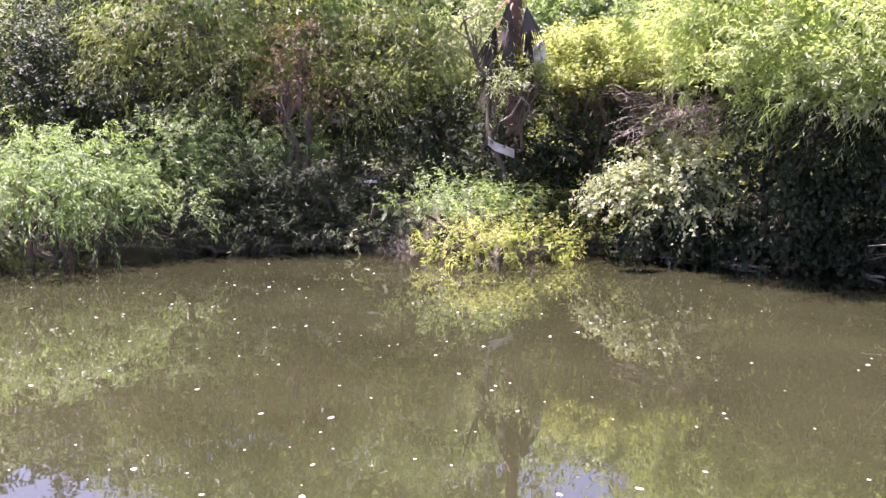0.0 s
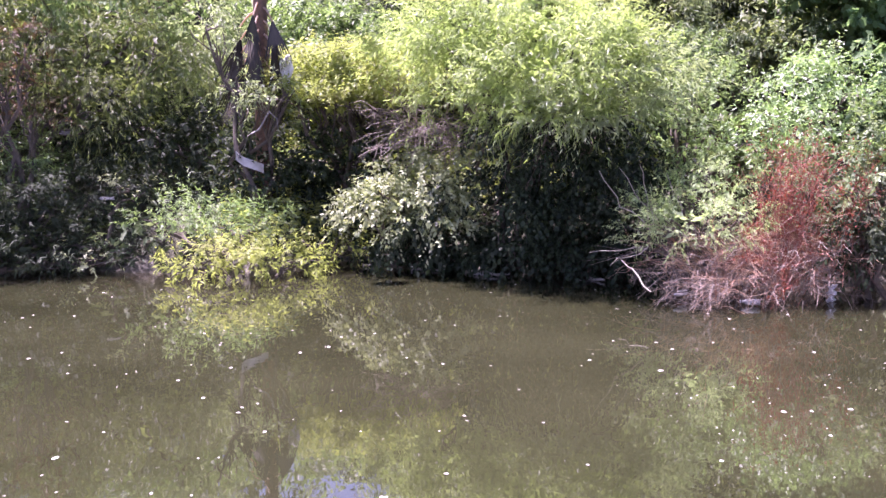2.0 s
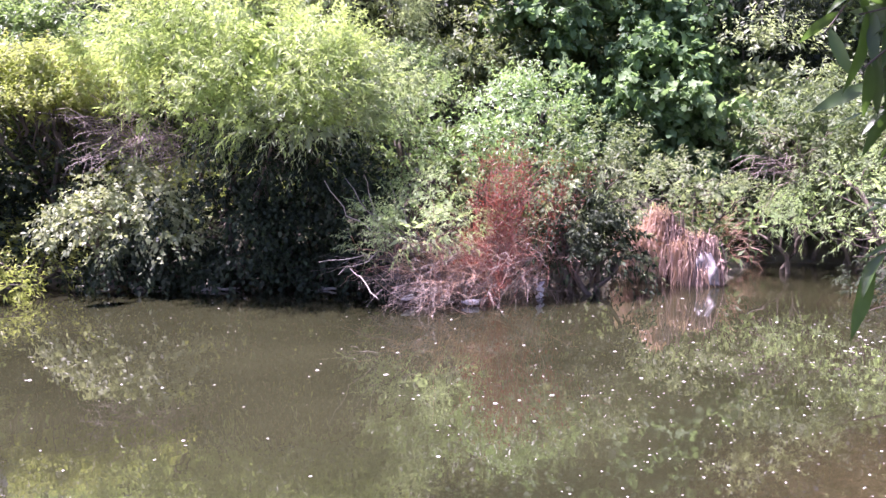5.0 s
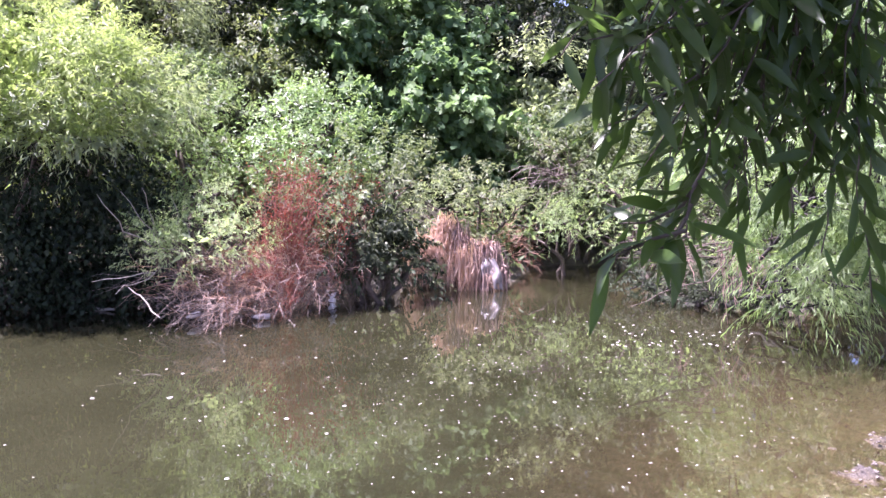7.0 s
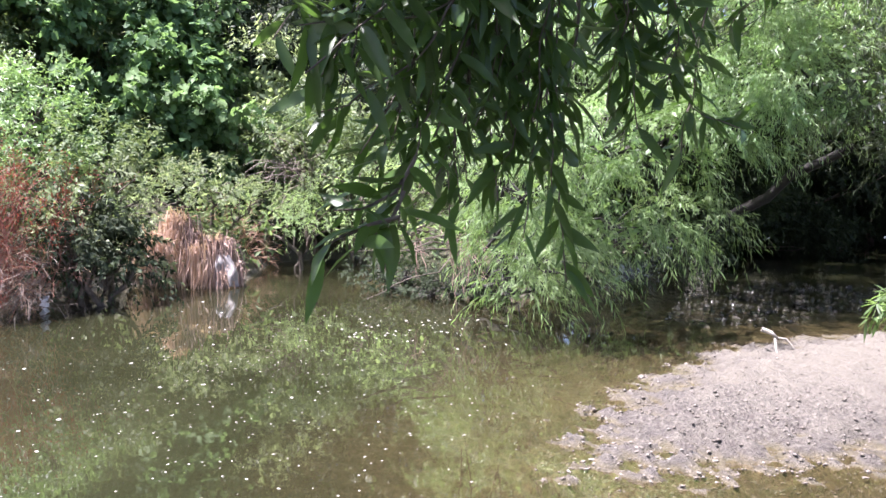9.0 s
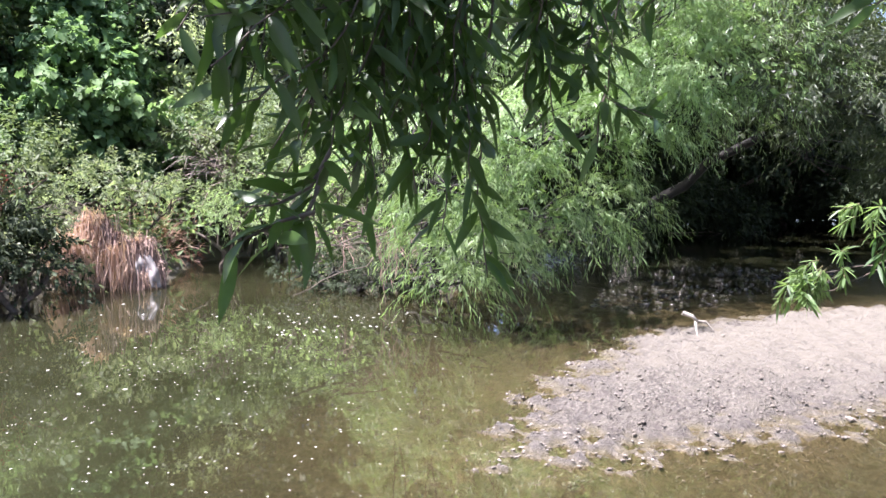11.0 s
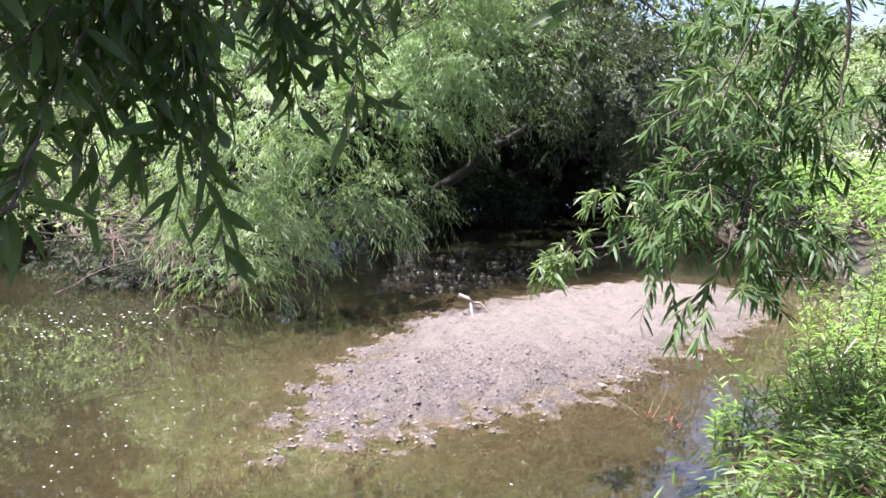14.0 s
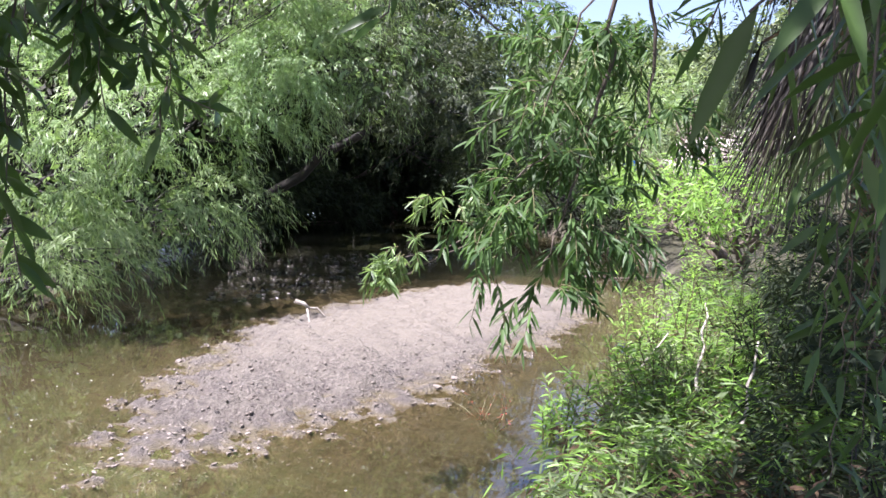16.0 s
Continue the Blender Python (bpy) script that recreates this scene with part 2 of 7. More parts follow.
M = {
    "ground": ground_material(),
    "water": water_material(),
    "stone": stone_material("river stones", 0.85),
    "gravel": stone_material("river gravel", 0.7),
    "wetstone": plain_material("wet dark stones", (0.02, 0.018, 0.015), (0.075, 0.068, 0.058), 30.0, 0.18),
    "foam": plain_material("dry river foam", (0.28, 0.27, 0.24), (0.42, 0.41, 0.37), 60.0, 0.8),
    "willow": leaf_material("willow leaves, yellow-green", (0.068, 0.108, 0.039), (0.337, 0.441, 0.160), (0.410, 0.468, 0.204), 0.55),
    "willow_pale": leaf_material("willow leaves, pale grey-green", (0.067, 0.094, 0.050), (0.300, 0.372, 0.209), (0.348, 0.387, 0.252), 0.55),
    "willow_fresh": leaf_material("willow leaves, fresh green", (0.034, 0.060, 0.022), (0.227, 0.343, 0.129), (0.307, 0.381, 0.186), 0.45, 0.42, 0.9, 0.5),
    # Sunlit counterpart of the fresh willow leaves: extra brightness is in the colour.
    "willow_sunlit": leaf_material("willow leaves, fresh green lightened for sun", (0.041, 0.079, 0.029), (0.292, 0.455, 0.170), (0.396, 0.506, 0.248), 0.4, 0.35, 0.9, 0.9),
    # Leaves under the near crown; its shade is partly in their colour.
    "willow_near": leaf_material("long willow leaves, deep green darkened for shade", (0.013, 0.032, 0.008), (0.063, 0.122, 0.025), (0.078, 0.132, 0.032), 0.45, 0.36, 1.5, 0.6),
    "willow_spray": leaf_material("willow leaves, mid green", (0.015, 0.042, 0.012), (0.093, 0.174, 0.051), (0.117, 0.186, 0.062), 0.42, 0.45, 0.9, 0.4),
    # Shaded counterpart of the fresh willow leaves, with shade in the colour.
    "willow_shaded": leaf_material("willow leaves, cool green darkened for shade", (0.014, 0.024, 0.010), (0.070, 0.098, 0.042), (0.086, 0.102, 0.051), 0.38),
    "tree_grey": leaf_material("narrow leaves, soft green", (0.038, 0.056, 0.018), (0.186, 0.237, 0.082), (0.202, 0.205, 0.082), 0.55),
    "shrub": leaf_material("shrub leaves, mid green", (0.040, 0.068, 0.031), (0.194, 0.259, 0.120), (0.275, 0.289, 0.162), 0.35, 0.5, 0.9, 0.3),
    # Shaded copy of the shrub leaves: shade is mixed into the green.
    "shrub_shaded": leaf_material("shrub leaves, dark green deepened for shade", (0.010, 0.018, 0.009), (0.050, 0.070, 0.035), (0.057, 0.070, 0.042), 0.25, 0.55, 0.9, 0.2),
    # Near-black: the overhang's shade is included in the ivy's colour.
    "ivy": leaf_material("ivy leaves, glossy dark green deepened for shade", (0.005, 0.011, 0.006), (0.034, 0.055, 0.026), (0.042, 0.056, 0.032), 0.15, 0.55, 1.2, 0.25),
    "bramble": leaf_material("bramble leaves with pale faces", (0.078, 0.105, 0.043), (0.386, 0.436, 0.254), (0.464, 0.476, 0.332), 0.3, 0.5, 1.6, 0.3),
    "plane": leaf_material("broad leaves, clear green", (0.035, 0.076, 0.033), (0.179, 0.293, 0.127), (0.274, 0.365, 0.156), 0.42, 0.55, 0.9, 0.25),
    "yellow": leaf_material("small leaves turning yellow", (0.090, 0.112, 0.026), (0.330, 0.390, 0.115), (0.380, 0.365, 0.125), 0.55, 0.5, 1.5),
    "sage": leaf_material("small pale sage leaves", (0.106, 0.160, 0.063), (0.375, 0.514, 0.246), (0.375, 0.408, 0.268), 0.55, 0.6),
    "rust": leaf_material("dried rust-red leaves", (0.103, 0.022, 0.014), (0.272, 0.068, 0.044), (0.225, 0.077, 0.048), 0.3, 0.7),
    "brown": leaf_material("dry brown leaves", (0.055, 0.035, 0.020), (0.158, 0.103, 0.055), (0.119, 0.071, 0.040), 0.25, 0.7),
    "herb": leaf_material("young herb leaves, bright green", (0.053, 0.107, 0.020), (0.244, 0.427, 0.090), (0.304, 0.467, 0.129), 0.55),
    "palm": leaf_material("fan palm blades, green", (0.032, 0.053, 0.017), (0.138, 0.186, 0.071), (0.190, 0.186, 0.085), 0.35),
    "straw": leaf_material("dry straw and dead fronds", (0.218, 0.143, 0.108), (0.612, 0.447, 0.375), (0.491, 0.328, 0.250), 0.4, 0.7),
    "straw_brown": stem_material("brown weathered straw", (0.13, 0.08, 0.06), (0.42, 0.29, 0.235)),
    "deadfrond": stem_material("grey-brown dead palm blades", (0.016, 0.014, 0.010), (0.070, 0.056, 0.040)),
    "twig": stem_material("bare grey twigs", (0.11, 0.085, 0.07), (0.38, 0.31, 0.26)),
    "redstem": stem_material("reddish dry stems", (0.15, 0.055, 0.038), (0.36, 0.155, 0.1)),
    "greenstem": stem_material("green-brown shoots", (0.05, 0.045, 0.018), (0.12, 0.11, 0.04)),
    "bark": bark_material("grey-brown bark", (0.05, 0.04, 0.03), (0.15, 0.12, 0.09)),
    # Bark for wood in shade, with that shade put into its colour.
    "shadebark": bark_material("bark darkened for shade", (0.009, 0.008, 0.006), (0.03, 0.026, 0.021)),
    "palmbark": bark_material("orange-brown palm bark", (0.08, 0.046, 0.03), (0.23, 0.135, 0.085), 14.0),
    "driftwood": bark_material("bleached driftwood", (0.2, 0.175, 0.145), (0.42, 0.39, 0.33), 30.0),
    "cloth": cloth_material("weathered white cloth", (0.6, 0.59, 0.58), (0.3, 0.27, 0.24)),
    "dirty_cloth": cloth_material("grey-white dirty cloth", (0.18, 0.165, 0.16), (0.09, 0.08, 0.075)),
    "card": cloth_material("grey-white sodden board", (0.42, 0.4, 0.39), (0.2, 0.185, 0.17)),
    "bag": cloth_material("pale grey plastic sheet", (0.6, 0.6, 0.62), (0.38, 0.36, 0.36)),
    "blue": plain_material("blue plastic", (0.02, 0.1, 0.45), (0.04, 0.16, 0.6), 8.0, 0.35),
    "rock": plain_material("pale rock", (0.28, 0.24, 0.21), (0.55, 0.5, 0.46), 4.0, 0.85),
}


# ---- building ----
def unit(v):
    return v / np.maximum(np.linalg.norm(v, axis=-1, keepdims=True), 1e-9)


def raw_mesh(name, verts, faces, material):
    """A mesh from arrays: faces is a list of arrays of n-gons, each with one corner count."""
    me = bpy.data.meshes.new(name)
    faces = [f for f in faces if len(f)]
    corners = np.concatenate([f.ravel() for f in faces]).astype(np.int32)
    counts = np.concatenate([np.full(len(f), f.shape[1]) for f in faces]).astype(np.int32)
    starts = np.concatenate([[0], np.cumsum(counts)[:-1]]).astype(np.int32)
    me.vertices.add(len(verts))
    me.vertices.foreach_set("co", np.asarray(verts, np.float32).ravel())
    me.loops.add(len(corners))
    me.loops.foreach_set("vertex_index", corners)
    me.polygons.add(len(counts))
    me.polygons.foreach_set("loop_start", starts)
    me.polygons.foreach_set("loop_total", counts)
    me.update(calc_edges=True)
    me.materials.append(material)
    return me


def part(name, me, parent, label=""):
    ob = new(name, me)
    ob.parent = parent
    if label:
        ob["label"] = label
    return ob


def thing(name, base, label, category, group="", kind=""):
    ob = new(name)
    ob.empty_display_size = 0.1
    ob.location = base
    return tagged(ob, label, category, group, kind)


# leaf outlines: along the midrib, across, and the fold
KITE = (np.array([(0, 0, 0), (0.42, 0.5, 0.14), (1, 0, 0), (0.42, -0.5, 0.14)]), np.array([(0, 2, 1), (0, 3, 2)]))
LANCE = (
    np.array([(0, 0, 0), (0.3, 0.46, 0.12), (0.3, 0, 0), (0.3, -0.46, 0.12), (0.68, 0.38, 0.1), (0.68, 0, 0), (0.68, -0.38, 0.1), (1, 0, 0)]),
    np.array([(0, 2, 1), (0, 3, 2), (1, 2, 4), (2, 5, 4), (2, 3, 5), (3, 6, 5), (4, 5, 7), (5, 6, 7)]),
)
LOBED = (
    np.array([(0, 0, 0), (0.05, 0.42, 0.1), (0.42, 0.3, 0.05), (0.5, 0.55, 0.1), (1, 0, 0), (0.5, -0.55, 0.1), (0.42, -0.3, 0.05), (0.05, -0.42, 0.1)]),
    np.array([(0, 2, 1), (0, 4, 2), (2, 4, 3), (0, 6, 4), (6, 5, 4), (0, 7, 6)]),
)
BLADE = (np.array([(0, 0.5, 0), (0, -0.5, 0), (0.5, 0.5, 0), (0.5, -0.5, 0), (1, 0, 0)]), np.array([(0, 1, 2), (1, 3, 2), (2, 3, 4)]))


def leaf_arrays(shape, base, way, normal, length, width, bend):
    """Vertices and triangles of many leaves."""
    form, tris = shape
    way = unit(way)
    side = unit(np.cross(way, normal))
    up = np.cross(side, way)
    a, s, u = form[:, 0], form[:, 1], form[:, 2]
    length, width, bend = (np.broadcast_to(np.asarray(v, float), (len(base),)) for v in (length, width, bend))
    v = base[:, None] + way[:, None] * (a * length[:, None])[..., None] + side[:, None] * (s * width[:, None])[..., None]
    v += up[:, None] * (u * width[:, None])[..., None]
    v[..., 2] -= (bend * length)[:, None] * a**2
    k = len(form)
    f = tris[None] + (np.arange(len(base)) * k)[:, None, None]
    return v.reshape(-1, 3), f.reshape(-1, 3)


def tube_arrays(lines, sides=5):
    """Tapered tubes along polylines: lines is a list of (points, radii)."""
    vs, quads, at = [], [], 0
    turn = np.linspace(0, 2 * np.pi, sides, endpoint=False)
    ring = np.stack([np.cos(turn), np.sin(turn)], 1)
    for pts, rad in lines:
        pts = np.asarray(pts, float)
        t = unit(np.gradient(pts, axis=0))
        ref = np.where(np.abs(t[:, 2:3]) > 0.9, np.array([[1.0, 0, 0]]), np.array([[0, 0, 1.0]]))
        a = unit(np.cross(t, ref))
        b = np.cross(t, a)
        rad = np.broadcast_to(np.asarray(rad, float), (len(pts),))[:, None, None]
        vs.append((pts[:, None] + rad * (a[:, None] * ring[None, :, :1] + b[:, None] * ring[None, :, 1:])).reshape(-1, 3))
        i = np.arange(sides)
        j = (i + 1) % sides
        for r in range(len(pts) - 1):
            o = at + r * sides
            quads.append(np.stack([o + i, o + j, o + sides + j, o + sides + i], 1))
        at += len(pts) * sides
    return np.concatenate(vs), np.concatenate(quads)


def curve(rng, a, b, n=6, sag=0.0, wobble=0.08):
    """A crooked line from a to b."""
    a, b = np.asarray(a, float), np.asarray(b, float)
    s = np.linspace(0, 1, n)[:, None]
    size = np.linalg.norm(b - a)
    p = a + (b - a) * s
    p[1:-1] += rng.normal(0, wobble * size, (n - 2, 3)) * 0.6
    p[:, 2] -= sag * size * 4 * (s * (1 - s))[:, 0]
    return p


def join(blocks):
    """Joins blocks of (verts, faces) with one corner count."""
    vs, fs, at = [], [], 0
    for v, f in blocks:
        vs.append(v)
        fs.append(f + at)
        at += len(v)
    return np.concatenate(vs), np.concatenate(fs)


def on_lump(rng, lump, count, low=-0.45, inner=0.78, outer=1.06):
    """Points in the outer shell of an uneven ellipsoid, and the way out of it."""
    x, y, z, rh, rv = lump
    d = rng.normal(size=(count * 3, 3))
    d = unit(d)
    back = unit(np.array([x - 2.5, y - 1.0, 0.0]))
    d = d[(d[:, 2] > low) & (d @ back < 0.35)][:count]
    ph = rng.uniform(0, 6.28, 6)
    bumpy = 1 + 0.13 * np.sin(5 * d[:, 0] + ph[0]) * np.sin(5 * d[:, 1] + ph[1]) + 0.12 * np.sin(7 * d[:, 2] + 4 * d[:, 0] + ph[2]) + 0.09 * np.sin(11 * d[:, 1] - 9 * d[:, 2] + ph[3])
    r = (inner + (outer - inner) * rng.random(len(d)) ** 0.7) * bumpy
    size = np.array([rh, rh, rv])
    return np.array([x, y, z]) + d * size * r[:, None], unit(d / size)


def shoots_on(rng, lump, density, length, leaves, droop, up, low=-0.45, tuft=0.3, cover=0.5):
    """Leafy shoots in tufts on a lump, with gaps between: the ways out, the shoots' ways, the leaf places and the lengths."""
    x, y, z, rh, rv = lump
    area = 4 * math.pi * ((rh * rh) ** 1.6 / 3 + 2 * (rh * rv) ** 1.6 / 3) ** (1 / 1.6)
    n = max(8, int(area * density * 0.62))
    tuft = min(0.42, max(0.08, tuft * math.sqrt(rh * rv)))
    c, away = on_lump(rng, lump, max(5, int(cover * area / (math.pi * tuft * tuft))), low, 0.72, 1.12)
    k = rng.integers(len(c), size=n)
    off = unit(rng.normal(size=(n, 3))) * (rng.random(n) ** 0.5)[:, None]
    p = c[k] + off * np.array([1.0, 1.0, 0.75]) * tuft * rng.uniform(0.6, 1.2, len(c))[k][:, None]
    out = unit(away[k] * 0.7 + off * 0.6)
    way = unit(out * 0.8 + rng.normal(0, 0.3, (n, 3)) + np.array([0, 0, up]))
    ln = length * rng.uniform(0.55, 1.2, n)
    s = np.linspace(0.08, 1.0, leaves)
    pos = p[:, None] + way[:, None] * (ln[:, None] * s)[..., None]
    pos[..., 2] -= droop * ln[:, None] * s**2
    tang = way[:, None] * np.ones((1, leaves, 1))
    tang = tang + np.array([0, 0, -2 * droop]) * s[None, :, None]
    return out, unit(tang), pos, ln


def foliage(seed, lumps, shape=KITE, density=34, shoot=0.5, leaves=12, leaf=0.12, ratio=0.2, droop=0.25, up=0.3, spread=0.8, hang=0.3, core=0.4, low=-0.45, bend=0.15, tidy=0.65, tuft=0.3, cover=0.5):
    """Leaf blocks for a crown made of lumps, with a few large leaves inside that close it."""
    rng = np.random.default_rng(seed)
    blocks = []
    for lump in lumps:
        out, tang, pos, ln = shoots_on(rng, lump, density, shoot, leaves, droop, up, low, tuft, cover)
        base = pos.reshape(-1, 3)
        t = tang.reshape(-1, 3)
        n = len(base)
        rnd = unit(rng.normal(size=(n, 3)))
        side = unit(np.cross(t, rnd))
        way = unit(t * 0.6 + side * spread + np.array([0, 0, -hang]) + rng.normal(0, 0.12, (n, 3)))
        nor = unit(rng.normal(0, 0.5, (n, 3)) + np.repeat(out, leaves, 0) * tidy + np.array([0, 0, 0.5]))
        ll = leaf * rng.uniform(0.65, 1.25, n)
        blocks.append(leaf_arrays(shape, base, way, nor, ll, ll * ratio * rng.uniform(0.8, 1.2, n), bend))
        if core > 0:
            c = int(130 * core * (lump[3] * lump[3] + 2 * lump[3] * lump[4]))
            p, out = on_lump(rng, lump, c, -0.8, 0.3, 0.68)
            w = unit(rng.normal(size=(len(p), 3)))
            k = (KITE[0] * 1.0, KITE[1])
            blocks.append(leaf_arrays(k, p, w, unit(rng.normal(size=(len(p), 3))), rng.uniform(0.5, 1.0, len(p)) * min(0.24, 0.22 * (lump[3] + lump[4])), rng.uniform(0.5, 1.0, len(p)) * min(0.1, 0.09 * (lump[3] + lump[4])), 0.1))
    return blocks


def limbs(seed, base, lumps, thick=0.05, subs=7, sag=-0.05):
    """Tapered stems from the base to each lump, and twigs into it."""
    rng = np.random.default_rng(seed + 1000)
    lines = []
    for x, y, z, rh, rv in lumps:
        c = np.array([x, y, z])
        foot = np.asarray(base, float) + np.r_[rng.normal(0, 0.12, 2), -0.1]
        n = 8
        p = curve(rng, foot, c, n, sag, 0.06)
        twiglets = []
        lines.append(((p, np.linspace(thick, thick * 0.45, n)), twiglets))
        for _ in range(subs):
            d = unit(rng.normal(size=3) + np.array([0, 0, 0.3]))
            tip = c + d * np.array([rh, rh, rv]) * rng.uniform(0.8, 1.05)
            i = rng.integers(n - 4, n)
            twiglets.append((curve(rng, p[i], tip, 5, -0.05, 0.09), np.linspace(thick * 0.4, 0.004, 5)))
    return lines


def plant(name, label, category, lumps, leafmat, seed, base=None, barkmat="bark", thick=0.05, group="", crown="crown", wood="stem", extra=None, **kw):
    """A shrub or tree: an empty at its foot, with its wood and its crown of leaves as parts."""
    if base is None:
        x, y = np.mean([l[0] for l in lumps]), np.mean([l[1] for l in lumps])
        base = (x, y, float(ground_at(np.array([x]), np.array([y]))[0]))
    elif len(base) == 2:
        base = (*base, float(ground_at(np.array([base[0]]), np.array([base[1]]))[0]))
    root = thing(name, base, label, category, group)
    for main, twiglets in limbs(seed, base, lumps, thick):
        v, f = tube_arrays([main], 6)
        stem = part(wood, raw_mesh(wood, v - np.array(base), [f], M[barkmat]), root)
        v, f = tube_arrays(twiglets, 4)
        tagged(part("twig", raw_mesh("twig", v - np.array(base), [f], M[barkmat]), stem), "", "", "", "stuff")
    v, f = join(foliage(seed, lumps, **kw))
    part(crown, raw_mesh(crown, v - np.array(base), [f], M[leafmat]), root)
    for pname, mat, blocks, text in extra or ():
        v, f = join(blocks)
        part(pname, raw_mesh(pname, v - np.array(base), [f], M[mat]), root, text)
    return root


# ---- the ground, the creek and the bar ----
FAR_SHORE = [(-60, 30), (-20, 19), (-9.0, 16.0), (-6.7, 13.4), (-4.4, 13.1), (-1.6, 12.9), (-0.3, 12.2), (1.4, 12.1), (2.7, 12.9), (4.0, 11.6), (5.6, 10.8), (6.3, 9.4), (7.4, 8.4), (8.8, 8.5), (9.5, 8.75), (9.95, 8.1), (10.4, 7.25), (11.2, 7.5), (12.2, 8.0), (13.2, 8.2), (14.2, 7.4), (12.8, 6.0), (11.0, 5.0), (10.8, 3.6), (11.2, 2.9), (14.0, 3.0), (18, 3.2), (24, 2.8), (40, 4), (80, 6)]
NEAR_SHORE = [(80, -10), (40, -5.5), (27, -4.3), (21, -4.4), (18.5, -5.4), (16.2, -6.2), (13, -6.0), (9.8, -4.6), (8.1, -3.85), (6.5, -3.0), (5.75, -2.4), (5.1, -1.85), (3.4, -1.0), (2.2, 0.2), (0.5, 1.6), (-2, 2.2), (-8, 2.6), (-20, 6), (-60, 12)]
BAR = [(5.05, 0.85), (5.6, 1.0), (6.4, 1.02), (7.6, 0.75), (8.8, 0.42), (9.5, -0.02), (10.0, -0.5), (10.6, -1.05), (11.3, -1.9), (11.7, -2.8), (11.4, -3.6), (10.6, -4.0), (9.4, -3.65), (8.4, -2.95), (7.5, -2.1), (7.0, -1.75), (6.3, -1.25), (5.9, -0.7), (5.55, -0.2), (5.4, 0.3)]


def inside_distance(poly, x, y):
    """Distance to a polygon's edge, positive inside it."""
    px, py = np.array(poly, float).T
    best = np.full(x.shape, 1e9)
    inside = np.zeros(x.shape, bool)
    for i in range(len(px)):
        ax, ay, bx, by = px[i], py[i], px[(i + 1) % len(px)], py[(i + 1) % len(px)]
        dx, dy = bx - ax, by - ay
        t = np.clip(((x - ax) * dx + (y - ay) * dy) / (dx * dx + dy * dy), 0, 1)
        best = np.minimum(best, np.hypot(x - ax - t * dx, y - ay - t * dy))
        if ay != by:
            inside ^= ((ay > y) != (by > y)) & (x < ax + (y - ay) * dx / (by - ay))
    return np.where(inside, best, -best)


def soft(v, a, b):
    t = np.clip((v - a) / (b - a), 0, 1)
    return t * t * (3 - 2 * t)


def waves(x, y, size, seed):
    """Smooth unevenness between about -1 and 1."""
    rng = np.random.default_rng(seed)
    out = np.zeros(x.shape)
    for k in range(7):
        a, f, p = rng.uniform(0, 6.28), rng.uniform(0.6, 1.7) / size, rng.uniform(0, 6.28)
        out += np.sin((x * math.cos(a) + y * math.sin(a)) * f * 6.28 + p)
    return out / 3.2


def ground_at(x, y):
    d = inside_distance(FAR_SHORE + NEAR_SHORE, x, y)
    b = inside_distance(BAR, x, y) + 0.11 * waves(x, y, 0.9, 4) + 0.1 * waves(x, y, 0.36, 5) + 0.09 * waves(x, y, 0.17, 15)
    b = b + (0.24 * waves(x, y, 0.3, 21) + 0.14 * waves(x, y, 0.14, 23) - 0.05) * soft(7.4 - x, 0, 1.3)
    land = -d
    far = (y > 5.5) | ((y > 1.5) & (x > 9.5))
    rise = np.where(far, 0.55 * soft(land, 0, 0.5) + 0.30 * np.minimum(land, 16) * soft(land, 0.3, 2.0) + 0.3 * np.clip(land - 3, 0, 10), 0.22 * soft(land, 0, 0.4) + 0.1 * np.minimum(land, 14))
    rise = rise + 0.12 * waves(x, y, 2.5, 1) * soft(land, 0.5, 2)
    right = soft(x, 12.5, 15) * soft(-y, 6.3, 8.5)
    rise = rise + right * 1.25 * soft(land, 0.3, 2.5)
    deep = -0.05 - 0.30 * np.minimum(d, 3.5)
    shelf = -0.035 - 0.075 * np.maximum(-b, 0) - 0.02 * np.maximum(-b - 1.5, 0) ** 2
    wob = 0.3 * waves(x, y, 2.2, 9)
    side = soft(x + wob, 0.2, 5.0) * soft(6.6 + wob - y, 0, 4.2)
    bed = np.maximum(deep, shelf * side + deep * (1 - side)) + 0.012 * waves(x, y, 0.5, 2) + 0.012 * waves(x, y, 1.6, 3)
    bed = np.minimum(bed, -0.03 - 0.03 * soft(-b, 0.1, 0.8))
    riffle = soft(x, 9.2, 10.4) * soft(y, -0.8, 0.4) * soft(2.3 - y, 0, 0.8) * soft(16 - x, 0, 2)
    bed = bed + riffle * (0.04 + 0.045 * waves(x, y, 0.35, 8))
    bar = 0.1 * soft(b, -0.02, 0.9) + (0.02 * waves(x, y, 0.22, 6) + 0.012 * waves(x, y, 0.12, 16)) * soft(b, 0, 0.3) + 0.02 * waves(x, y, 0.8, 7) * soft(b, 0, 0.5)
    z = np.where(d > 0, np.where(b > -0.02, np.maximum(bed, bar), bed), np.maximum(rise, -0.05))
    return z


def stops(spans):
    """Grid lines: (from, to, step) spans end to end, then ever wider steps out to the horizon."""
    line = []
    for a, b, s in spans:
        line += list(np.arange(a, b - 1e-6, s))
    line.append(spans[-1][1])
    lo, hi, step = [], [], spans[0][2]
    v = line[0]
    while v > -1600:
        step *= 1.35
        v -= step
        lo.append(v)
    step, v = spans[-1][2], line[-1]
    while v < 1600:
        step *= 1.35
        v += step
        hi.append(v)
    return np.array(lo[::-1] + line + hi)


